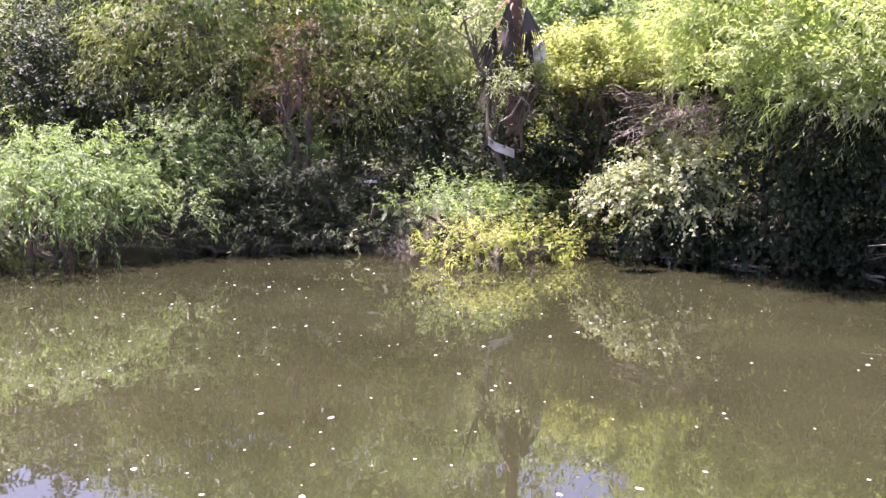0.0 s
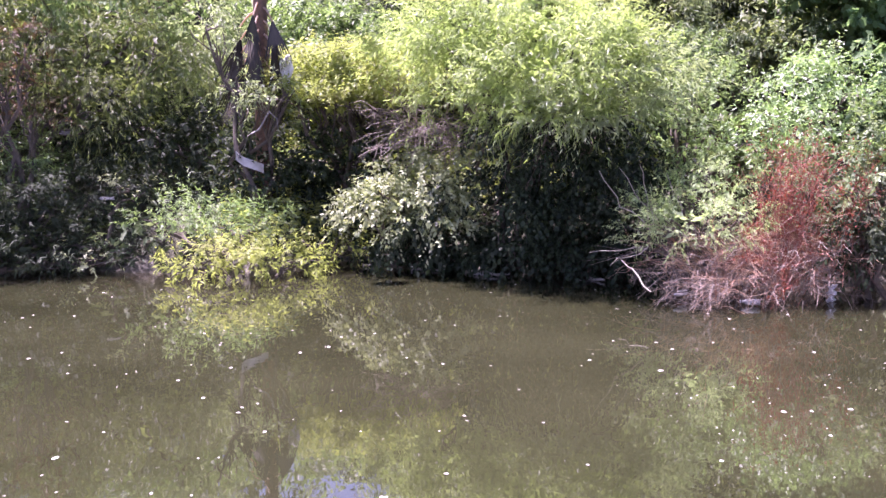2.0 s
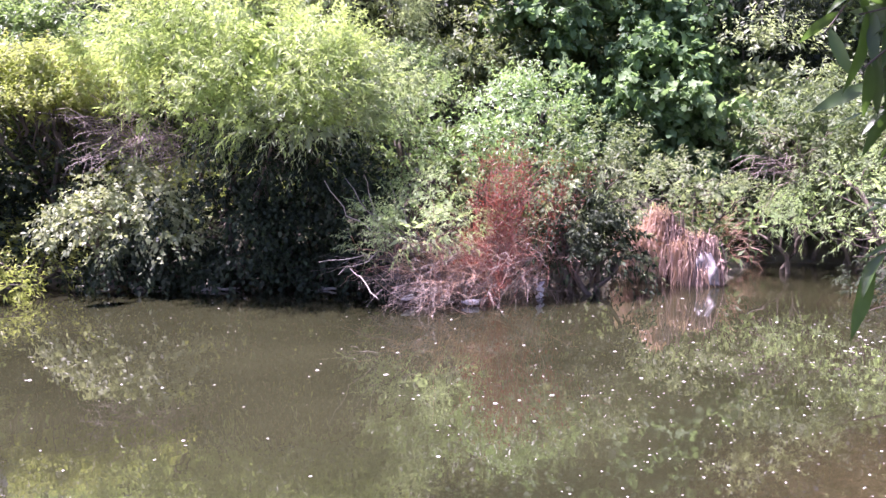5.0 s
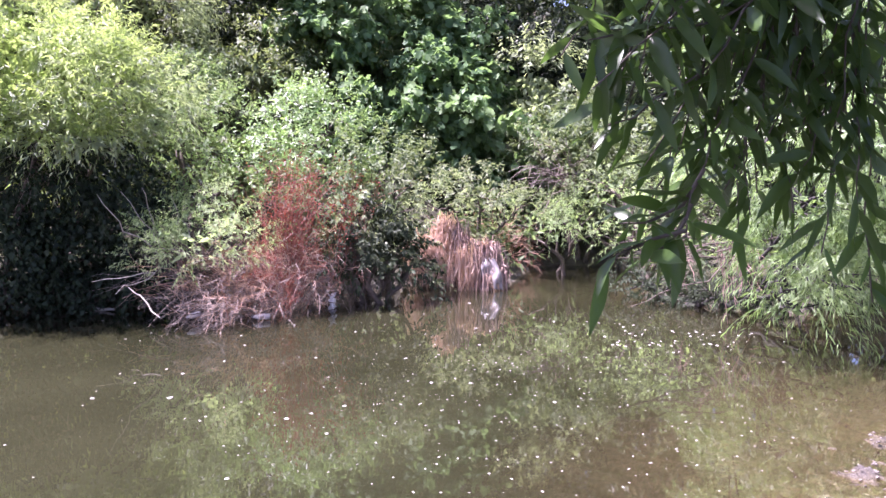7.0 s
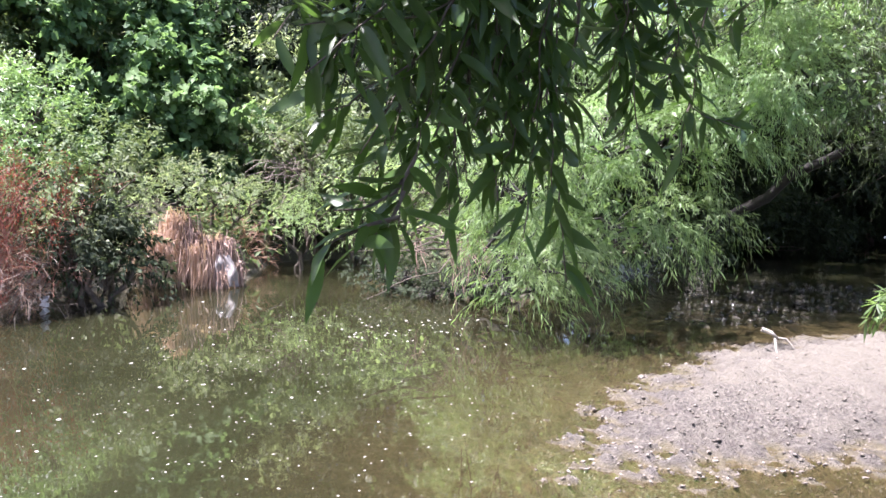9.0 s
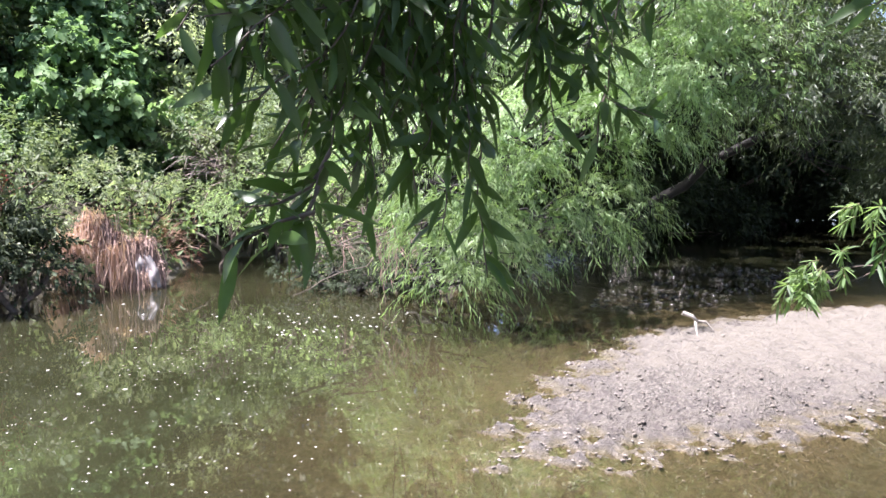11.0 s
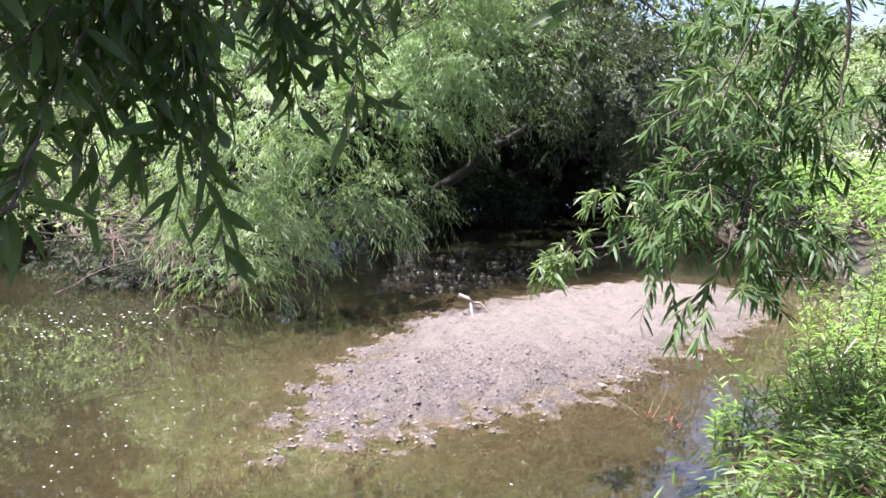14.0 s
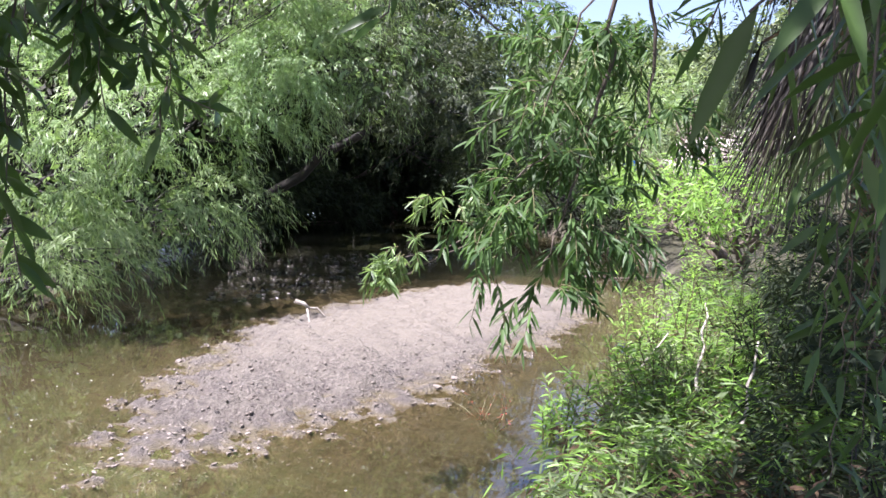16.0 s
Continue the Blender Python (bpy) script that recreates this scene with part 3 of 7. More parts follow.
def sheet(name, xs, ys, height, material, label, kind_category, attributes):
    gx, gy = np.meshgrid(xs, ys)
    z = height(gx.ravel(), gy.ravel())
    v = np.stack([gx.ravel(), gy.ravel(), z], 1)
    w, h = len(xs), len(ys)
    i = (np.arange(h - 1)[:, None] * w + np.arange(w - 1)[None]).ravel()
    me = raw_mesh(name, v, [np.stack([i, i + 1, i + w + 1, i + w], 1)], material)
    for key, values in attributes(v).items():
        me.attributes.new(key, "FLOAT", "POINT").data.foreach_set("value", values.astype(np.float32))
    me.polygons.foreach_set("use_smooth", np.ones(len(me.polygons), bool))
    return tagged(new(name, me), label, kind_category, "", "structure")


def ground_zones(v):
    x, y = v[:, 0], v[:, 1]
    d = inside_distance(FAR_SHORE + NEAR_SHORE, x, y)
    return {"sand": np.maximum(soft(d, -0.25, 0.1), 0.8 * soft(x, 15, 17) * soft(-y, 8, 9) * soft(24 - x, 0, 3))}


def water_zones(v):
    x, y = v[:, 0], v[:, 1]
    z = ground_at(x, y)
    return {"depth": np.maximum(-z, 0), "ripple": np.maximum(soft(x, 9.5, 11.0) * soft(y, -4.5, -2.0) * soft(2.6 - y, 0, 1) * soft(19 - x, 0, 3), 0.12 * soft(x, 9, 12) * soft(y, 4.0, 5.5))}


XS = stops([(-16, 4.4, 0.3), (4.4, 13.0, 0.045), (13.0, 30, 0.3)])
YS = stops([(-14, -4.4, 0.3), (-4.4, 1.6, 0.045), (1.6, 24, 0.3)])
sheet("ground", XS, YS, ground_at, M["ground"], "brown creek bed, gravel bar and earth banks", "ground", ground_zones)
WX = np.concatenate([np.arange(-60, -12, 2.0), np.arange(-12, 4.4, 0.4), np.arange(4.4, 13, 0.08), np.arange(13, 30, 0.4), np.arange(30, 81, 3.0)])
WY = np.concatenate([np.arange(-14, -4.4, 0.4), np.arange(-4.4, 2, 0.08), np.arange(2, 17, 0.4), np.arange(17, 31, 2.0)])
sheet("water", WX, WY, lambda x, y: np.zeros(x.shape), M["water"], "still silty brown-green creek water with reflections", "water", water_zones)


# ---- the planting, from the downstream end upstream ----
plant("willow_shrub", "bright yellow-green willow shrub leaning over the water", "shrub",
      [(-5.46, 11.25, 0.98, 0.70, 0.66), (-6.10, 11.82, 1.42, 0.66, 0.40), (-5.14, 11.83, 1.34, 0.54, 0.50), (-4.78, 11.66, 0.78, 0.48, 0.44), (-5.99, 11.31, 0.82, 0.54, 0.36)],
      "willow_fresh", 11, density=60, shoot=0.5, leaves=16, droop=0.5, leaf=0.085, ratio=0.19, spread=0.55, hang=0.35, tuft=0.22, cover=0.42)
plant("willow_shrub", "mid-green feathery willow shrub on the lower bank", "shrub",
      [(-4.58, 12.81, 1.38, 0.57, 0.57), (-4.12, 13.38, 1.63, 0.59, 0.49), (-4.18, 12.31, 0.79, 0.55, 0.50), (-3.32, 13.50, 1.43, 0.58, 0.49), (-2.73, 13.83, 1.51, 0.59, 0.39)],
      "willow_fresh", 12, density=56, shoot=0.5, leaves=15, droop=0.3, leaf=0.085, ratio=0.19, spread=0.55, hang=0.35, tuft=0.22, cover=0.42)
plant("shrub", "dark broad-leaved shrub in the shade of the bank", "shrub",
      [(-7.10, 14.34, 2.89, 1.23, 1.01), (-6.16, 13.68, 2.29, 0.94, 0.63), (-5.31, 13.60, 1.86, 0.71, 0.46), (-7.21, 13.72, 2.39, 1.19, 0.87)],
      "shrub_shaded", 13, density=42, ratio=0.45, leaf=0.085, shoot=0.4, leaves=10)
plant("pepper_tree", "drooping grey-green tree with fine leaves", "tree",
      [(-5.13, 14.10, 3.05, 0.94, 0.84), (-4.20, 14.61, 3.57, 1.17, 0.74), (-3.58, 14.36, 2.58, 0.93, 0.62), (-2.26, 14.83, 2.99, 0.94, 0.84), (-1.44, 14.53, 2.28, 0.82, 0.61), (-0.66, 15.39, 3.22, 1.08, 0.75), (-5.74, 14.08, 2.48, 0.64, 0.42)],
      "tree_grey", 14, density=40, shoot=0.6, leaves=14, droop=0.45, leaf=0.095, ratio=0.16, up=0.1, hang=0.6, spread=0.5, tuft=0.22, cover=0.42)
plant("willow", "sunlit willow high over the bank", "tree",
      [(-4.96, 15.21, 4.14, 1.34, 0.67), (-3.33, 15.85, 4.64, 1.58, 0.79), (-1.58, 16.33, 4.17, 1.26, 0.69), (-0.25, 16.20, 4.47, 1.02, 0.68), (-2.43, 16.42, 5.78, 1.97, 0.93)],
      "willow_fresh", 15, density=34, shoot=0.6, leaves=14, droop=0.4, leaf=0.11, ratio=0.16, up=0.2, hang=0.5, spread=0.5)
plant("tree", "tall dark green tree behind the bank", "tree",
      [(-10.87, 21.40, 5.36, 3.02, 2.01), (-12.20, 21.82, 4.60, 3.84, 2.10), (-13.66, 20.94, 4.60, 3.49, 2.60)],
      "shrub_shaded", 16, density=9, ratio=0.4, leaf=0.22, shoot=0.6, leaves=9, core=1.2)
# Waterline shade is put into this shrub's leaf colour.
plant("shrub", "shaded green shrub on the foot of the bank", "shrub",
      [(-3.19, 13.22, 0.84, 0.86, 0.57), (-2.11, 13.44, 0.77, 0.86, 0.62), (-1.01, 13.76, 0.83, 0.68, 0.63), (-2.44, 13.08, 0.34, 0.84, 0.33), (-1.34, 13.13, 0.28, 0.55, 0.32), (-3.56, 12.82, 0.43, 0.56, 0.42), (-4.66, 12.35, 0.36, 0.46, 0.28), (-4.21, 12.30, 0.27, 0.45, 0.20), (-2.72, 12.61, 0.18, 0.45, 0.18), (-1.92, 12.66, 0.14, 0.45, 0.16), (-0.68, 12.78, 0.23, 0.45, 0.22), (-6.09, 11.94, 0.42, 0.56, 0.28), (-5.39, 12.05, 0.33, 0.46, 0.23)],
      "shrub_shaded", 17, density=44, ratio=0.2, leaf=0.1, shoot=0.45, leaves=12, spread=0.6)
plant("shrub", "pale-leaved small shrub at the waterline", "shrub",
      [(-1.47, 12.62, 0.17, 0.31, 0.20), (-0.87, 13.17, 1.15, 0.26, 0.17)],
      "bramble", 18, density=26, ratio=0.3, leaf=0.09, shoot=0.3, leaves=8, core=0.5)
plant("yellow_shrub", "yellow-green small-leaved shrub standing in the water's edge", "shrub",
      [(0.53, 11.59, 0.24, 0.65, 0.19), (0.04, 11.60, 0.16, 0.28, 0.13), (1.32, 11.73, 0.17, 0.49, 0.16), (0.87, 11.77, 0.44, 0.33, 0.21)],
      "yellow", 19, density=60, shoot=0.35, leaves=11, leaf=0.085, ratio=0.26, droop=0.1)
plant("willow_shrub", "young green willow with upright shoots", "shrub",
      [(0.13, 12.20, 0.76, 0.34, 0.36), (-0.35, 12.40, 0.63, 0.35, 0.30), (0.63, 11.98, 0.58, 0.38, 0.25), (1.03, 12.26, 0.68, 0.21, 0.21)],
      "willow_fresh", 20, density=58, shoot=0.45, leaves=15, leaf=0.085, ratio=0.19, spread=0.55, up=0.7, droop=0.2, tuft=0.25, cover=0.45)
plant("shrub", "small shrub with orange-tinted dry leaves", "shrub",
      [(2.09, 12.12, 0.30, 0.39, 0.19), (1.71, 12.18, 0.34, 0.30, 0.17)],
      "yellow", 21, density=40, shoot=0.35, leaves=8, leaf=0.07, ratio=0.3)
plant("vine_mat", "sunlit yellow-green vines trailing over the bank", "vine",
      [(2.05, 13.85, 2.80, 0.68, 0.44), (2.20, 14.40, 3.00, 0.90, 0.40), (3.00, 14.20, 2.95, 0.90, 0.40), (3.70, 13.50, 2.75, 0.70, 0.35), (2.60, 13.40, 2.45, 0.60, 0.18), (2.82, 13.92, 2.80, 0.79, 0.55), (1.67, 13.80, 2.66, 0.49, 0.24), (2.39, 13.59, 2.50, 0.77, 0.19), (3.19, 13.43, 2.58, 0.58, 0.24)],
      "yellow", 22, density=90, ratio=0.4, leaf=0.07, shoot=0.35, leaves=10, droop=0.15, low=0.05, up=0.6)
plant("shrub", "bright green leafy shrub on the upper bank", "shrub",
      [(3.04, 16.73, 3.76, 1.31, 0.59), (3.90, 16.55, 3.73, 1.19, 0.71), (2.50, 17.83, 4.36, 0.88, 0.63)],
      "willow_fresh", 23, density=48, ratio=0.3, leaf=0.12, core=0.8)
plant("bramble", "bramble mound with pale glossy leaves", "shrub",
      [(3.17, 11.78, 1.04, 0.68, 0.43), (3.58, 11.66, 1.29, 0.51, 0.38), (2.73, 11.99, 0.82, 0.47, 0.34), (3.43, 11.50, 0.78, 0.59, 0.34), (2.95, 12.25, 1.27, 0.35, 0.22)],
      "bramble", 24, density=56, ratio=0.6, leaf=0.075, shoot=0.4, leaves=10, droop=0.4)
# Shade is in the leaf colour; low lumps darken a sunlit strip of water.
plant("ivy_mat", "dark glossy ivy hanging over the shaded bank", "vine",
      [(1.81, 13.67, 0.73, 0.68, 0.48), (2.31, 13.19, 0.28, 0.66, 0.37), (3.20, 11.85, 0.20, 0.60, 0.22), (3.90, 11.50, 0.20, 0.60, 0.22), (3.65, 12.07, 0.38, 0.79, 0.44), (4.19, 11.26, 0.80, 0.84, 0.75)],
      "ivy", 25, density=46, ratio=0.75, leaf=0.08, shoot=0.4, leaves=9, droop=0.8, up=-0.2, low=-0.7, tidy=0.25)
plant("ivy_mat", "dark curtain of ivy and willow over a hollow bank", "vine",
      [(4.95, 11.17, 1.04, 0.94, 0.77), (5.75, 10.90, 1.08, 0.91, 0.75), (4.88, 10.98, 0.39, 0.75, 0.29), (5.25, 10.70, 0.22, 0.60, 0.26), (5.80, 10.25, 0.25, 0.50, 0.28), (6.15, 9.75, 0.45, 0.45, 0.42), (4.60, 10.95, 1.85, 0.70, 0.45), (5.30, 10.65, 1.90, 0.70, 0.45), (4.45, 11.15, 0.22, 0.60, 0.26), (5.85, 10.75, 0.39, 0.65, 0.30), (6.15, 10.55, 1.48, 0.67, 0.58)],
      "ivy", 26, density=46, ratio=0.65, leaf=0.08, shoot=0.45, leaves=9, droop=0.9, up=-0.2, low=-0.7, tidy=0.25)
plant("willow", "large sunlit willow with pale yellow-green foliage", "tree",
      [(4.10, 12.30, 3.30, 1.00, 0.70), (4.71, 11.59, 3.46, 1.31, 0.87), (5.08, 10.45, 2.88, 1.05, 0.73), (4.30, 11.43, 2.62, 1.02, 0.47), (4.71, 10.51, 2.34, 0.80, 0.32)],
      "willow", 27, density=70, shoot=0.6, leaves=16, leaf=0.09, ratio=0.2, up=0.5, droop=0.3, spread=0.6, core=0.8, tuft=0.2, cover=0.37)
plant("willow", "tall willow crown over the bank", "tree",
      [(5.88, 14.90, 5.24, 1.90, 0.89), (7.57, 14.12, 4.96, 1.68, 1.01), (5.33, 10.22, 2.26, 0.88, 0.40), (5.92, 10.24, 2.65, 0.66, 0.66)],
      "willow_pale", 28, density=56, shoot=0.6, leaves=14, leaf=0.1, ratio=0.18, core=0.8, spread=0.6)
plant("tree", "tall willow behind the bank", "tree",
      [(10.77, 20.35, 8.73, 4.02, 2.25), (14.48, 19.18, 8.08, 3.69, 2.68)],
      "willow_pale", 29, density=9, ratio=0.3, leaf=0.2, core=1.2)
plant("shrub", "light green willow shrub on the sunny slope", "shrub",
      [(7.54, 11.41, 2.91, 0.57, 0.57), (7.53, 10.70, 2.35, 0.55, 0.55), (7.29, 11.33, 2.35, 0.47, 0.37), (7.07, 9.56, 1.59, 0.49, 0.41), (7.13, 10.24, 1.90, 0.43, 0.43)],
      "willow_fresh", 30, density=54, shoot=0.45, leaves=13, leaf=0.08, ratio=0.24, up=0.5)
plant("sage_shrub", "pale sage-green shrub above the brush pile", "shrub",
      [(5.94, 9.23, 1.03, 0.38, 0.27), (6.49, 9.11, 1.26, 0.54, 0.39), (5.58, 8.98, 0.76, 0.33, 0.18), (5.93, 8.52, 0.91, 0.50, 0.25), (6.51, 8.48, 0.97, 0.33, 0.26)],
      "sage", 31, density=80, shoot=0.3, leaves=12, leaf=0.06, ratio=0.2, spread=0.6)
plant("shrub", "olive-green shrub behind the dried plant", "shrub",
      [(8.37, 9.81, 2.36, 0.63, 0.63), (8.31, 9.08, 1.93, 0.60, 0.51), (9.00, 9.53, 2.62, 0.55, 0.45), (7.76, 9.54, 1.76, 0.51, 0.43)],
      "willow_sunlit", 32, density=54, shoot=0.45, leaves=13, leaf=0.08, ratio=0.24, up=0.6)
plant("shrub", "leafy green shrub by the water", "shrub",
      [(8.64, 8.49, 1.63, 0.59, 0.50), (9.24, 8.45, 1.71, 0.52, 0.43), (8.09, 8.33, 1.33, 0.48, 0.48)],
      "shrub", 33, density=50, ratio=0.32, leaf=0.085)
plant("shrub", "dark glossy shrub hanging over the water", "shrub",
      [(8.25, 8.03, 0.81, 0.48, 0.48), (8.51, 7.76, 0.52, 0.44, 0.36), (7.83, 7.89, 0.54, 0.31, 0.31)],
      "shrub_shaded", 34, density=80, ratio=0.45, leaf=0.08, droop=0.5, core=1.0)
plant("bramble", "bramble sprays with pale leaves at the water", "shrub",
      [(8.85, 7.69, 0.52, 0.23, 0.36), (7.81, 7.90, 0.91, 0.19, 0.31)],
      "bramble", 35, density=30, ratio=0.55, leaf=0.09, droop=0.5, core=0.3)
plant("shrub", "olive-green bush with upright shoots above the bank", "shrub",
      [(11.22, 8.31, 1.35, 0.63, 0.48), (10.71, 8.63, 1.17, 0.43, 0.33), (11.57, 7.84, 1.07, 0.43, 0.29)],
      "willow_pale", 36, density=46, shoot=0.4, leaves=12, leaf=0.08, up=0.7)
plant("shrub", "dry pale shrub on the bank", "shrub",
      [(11.92, 7.50, 0.87, 0.58, 0.34), (12.53, 7.09, 0.85, 0.50, 0.35)],
      "sage", 37, density=60, shoot=0.35, leaves=12, leaf=0.06, ratio=0.2, spread=0.6)
plant("plane_tree", "broad-leaved tree with clear green leaves", "tree",
      [(12.76, 11.43, 3.32, 1.54, 1.07), (13.29, 10.20, 2.61, 1.28, 0.93), (12.90, 12.72, 4.73, 1.51, 0.88), (13.68, 9.35, 2.04, 0.80, 0.57), (12.33, 10.72, 2.26, 0.91, 0.68), (12.69, 10.00, 1.70, 0.78, 0.45), (12.20, 13.40, 5.70, 1.70, 0.95), (11.30, 12.30, 4.30, 0.85, 0.60), (13.60, 10.90, 4.30, 1.00, 0.60)],
      "plane", 38, shape=LOBED, density=34, ratio=1.0, leaf=0.15, shoot=0.5, leaves=9, droop=0.3, core=0.8)
plant("tree", "dark tree behind the bank", "tree",
      [(10.81, 14.48, 4.89, 1.38, 1.01), (15.56, 11.19, 4.64, 1.86, 1.19), (16.44, 9.90, 3.34, 1.59, 1.33), (15.69, 12.65, 6.64, 2.80, 1.26)],
      "shrub_shaded", 39, density=18, ratio=0.4, leaf=0.15, core=1.5)
plant("shrub", "grey-green shrub on the upper bank", "shrub",
      [(10.04, 12.56, 3.74, 0.73, 0.56), (9.15, 13.79, 4.39, 0.69, 0.81), (9.92, 13.64, 4.14, 0.70, 0.47)],
      "tree_grey", 40, density=30, leaf=0.11, shoot=0.6, droop=0.4)
plant("shrub", "tangled green shrub at the inlet", "shrub",
      [(13.48, 8.04, 2.14, 0.97, 0.65), (13.51, 6.98, 1.52, 0.84, 0.63), (13.37, 5.92, 1.06, 0.70, 0.50), (14.58, 7.10, 2.36, 1.12, 0.89)],
      "shrub", 41, density=30, ratio=0.25, leaf=0.11, core=0.9)
plant("willow", "broad willow thicket trailing into the creek", "tree",
      [(9.75, 2.65, 0.95, 0.50, 0.48), (10.30, 2.75, 1.45, 0.60, 0.50), (9.15, 2.42, 0.42, 0.38, 0.36), (9.50, 1.95, 0.62, 0.40, 0.36), (10.85, 2.33, 0.71, 0.53, 0.53), (11.56, 1.88, 1.06, 0.88, 0.72), (12.69, 1.08, 1.02, 0.69, 0.52)],
      "willow_fresh", 42, barkmat="shadebark", base=(11.0, 3.9), thick=0.035, density=60, shoot=0.5, leaves=15, leaf=0.105, ratio=0.13, droop=0.6, up=0.15, hang=0.5, spread=0.55, tuft=0.2, cover=0.31, core=0.25)
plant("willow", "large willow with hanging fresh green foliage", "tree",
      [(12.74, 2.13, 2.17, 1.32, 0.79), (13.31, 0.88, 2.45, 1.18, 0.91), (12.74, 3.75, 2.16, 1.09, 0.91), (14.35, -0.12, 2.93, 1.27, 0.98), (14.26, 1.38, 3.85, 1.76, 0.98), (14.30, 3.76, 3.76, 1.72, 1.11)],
      "willow_sunlit", 43, barkmat="shadebark", base=(12.0, 4.6), thick=0.045, density=50, shoot=0.5, leaves=15, leaf=0.105, ratio=0.13, droop=0.6, hang=0.4, spread=0.55, tuft=0.2, cover=0.32, core=0.25)
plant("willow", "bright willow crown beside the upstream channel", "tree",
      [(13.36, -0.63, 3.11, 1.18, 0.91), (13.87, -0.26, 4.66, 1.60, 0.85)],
      "willow_sunlit", 44, barkmat="shadebark", base=(13.5, 4.2), thick=0.04, density=46, shoot=0.5, leaves=15, leaf=0.105, ratio=0.13, droop=0.6, hang=0.4, spread=0.55, tuft=0.2, cover=0.32, core=0.25)
# This crown's shade comes partly from its darker leaf colour.
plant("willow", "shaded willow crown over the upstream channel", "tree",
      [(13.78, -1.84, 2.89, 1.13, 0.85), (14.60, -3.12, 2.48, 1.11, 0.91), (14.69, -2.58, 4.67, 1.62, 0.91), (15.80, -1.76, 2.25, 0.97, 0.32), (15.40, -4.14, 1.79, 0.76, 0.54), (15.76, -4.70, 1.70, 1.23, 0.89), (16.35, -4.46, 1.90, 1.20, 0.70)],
      "willow_shaded", 45, barkmat="shadebark", base=(16.9, -6.3), thick=0.028, density=38, shoot=0.7, leaves=15, leaf=0.11, ratio=0.14, droop=0.35, hang=0.4, spread=0.55, tuft=0.22, cover=0.4)
# Dark leaves here paint the shade at the channel's end.
plant("tree", "dark thicket over the far end of the channel", "tree",
      [(23.34, 0.73, 1.83, 2.25, 1.29), (24.33, -1.71, 2.18, 2.35, 1.51), (25.10, -4.00, 1.53, 2.45, 1.22), (21.73, -5.60, 1.45, 2.00, 0.92), (24.36, -0.06, 0.51, 2.68, 0.67), (26.16, -3.64, 0.43, 2.54, 0.55)],
      "shrub_shaded", 46, base=(23, 3.6), density=20, ratio=0.35, leaf=0.16, core=3.0)
plant("shrub", "sunlit shrub on the upstream bank", "shrub",
      [(19.54, -6.08, 1.06, 1.12, 0.70), (18.17, -7.02, 1.14, 0.93, 0.60), (20.64, -8.94, 2.51, 1.23, 0.77)],
      "willow_fresh", 47, base=(19.5, -8.8), density=20, leaf=0.14, ratio=0.25)
plant("tree", "hazy distant trees beyond the sandy bank", "tree",
      [(35.41, -15.09, 4.70, 3.72, 1.59), (32.10, -17.39, 4.32, 3.52, 1.51), (34.64, -11.41, 4.78, 3.02, 2.26), (28.49, -19.49, 4.58, 3.80, 2.85), (25.43, -20.29, 4.75, 3.35, 3.58)],
      "shrub", 48, density=8, ratio=0.5, leaf=0.25, core=1.0)
plant("dead_shrub", "brown dead foliage hanging in the drooping tree", "shrub",
      [(-2.42, 13.45, 2.98, 0.42, 0.50), (-2.57, 13.30, 2.50, 0.34, 0.39), (-2.2, 13.4, 2.2, 0.25, 0.3)],
      "brown", 49, density=44, shoot=0.5, leaves=12, droop=0.5, leaf=0.07, ratio=0.2, core=0.2)
# The hollow's gloom is carried by the darkened leaf colour.
plant("shrub", "shrub in the hollow under the palm, leaves darkened for shade", "shrub",
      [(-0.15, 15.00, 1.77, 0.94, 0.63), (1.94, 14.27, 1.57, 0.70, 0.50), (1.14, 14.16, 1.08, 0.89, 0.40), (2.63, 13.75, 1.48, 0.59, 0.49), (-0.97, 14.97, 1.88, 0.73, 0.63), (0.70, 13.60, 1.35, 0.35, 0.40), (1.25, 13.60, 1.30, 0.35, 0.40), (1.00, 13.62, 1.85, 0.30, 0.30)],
      "shrub_shaded", 50, density=28, ratio=0.4, leaf=0.12)
plant("shrub", "green shrub glimpsed behind the palm", "shrub",
      [(0.51, 15.99, 2.30, 0.56, 0.67), (-0.27, 16.50, 2.77, 0.58, 0.46)],
      "willow", 51, density=28, leaf=0.11)
plant("tree", "tall leafy tree standing behind the bank", "tree",
      [(-14.32, 20.59, 4.00, 3.51, 2.28), (-15.39, 20.18, 5.44, 2.13, 1.38), (-13.45, 20.94, 5.38, 2.09, 1.36)],
      "willow_fresh", 52, density=6, ratio=0.36, leaf=0.21, shoot=0.7, leaves=9, core=1.4)
plant("tree", "tall leafy tree standing behind the bank", "tree",
      [(-10.88, 22.60, 5.10, 2.63, 1.23), (-11.87, 22.44, 5.50, 1.60, 0.74), (-10.00, 22.78, 6.51, 1.56, 0.73), (-10.59, 22.74, 5.30, 1.31, 0.74)],
      "willow_pale", 53, density=6, ratio=0.36, leaf=0.21, shoot=0.7, leaves=9, core=1.4)
plant("tree", "tall leafy tree standing behind the bank", "tree",
      [(-6.69, 25.54, 11.15, 3.69, 2.77), (-8.24, 25.40, 9.46, 2.24, 1.68), (-5.28, 25.66, 9.27, 2.20, 1.65), (-6.31, 25.64, 12.58, 1.84, 1.66)],
      "willow", 54, density=6, ratio=0.36, leaf=0.21, shoot=0.7, leaves=9, core=1.4)
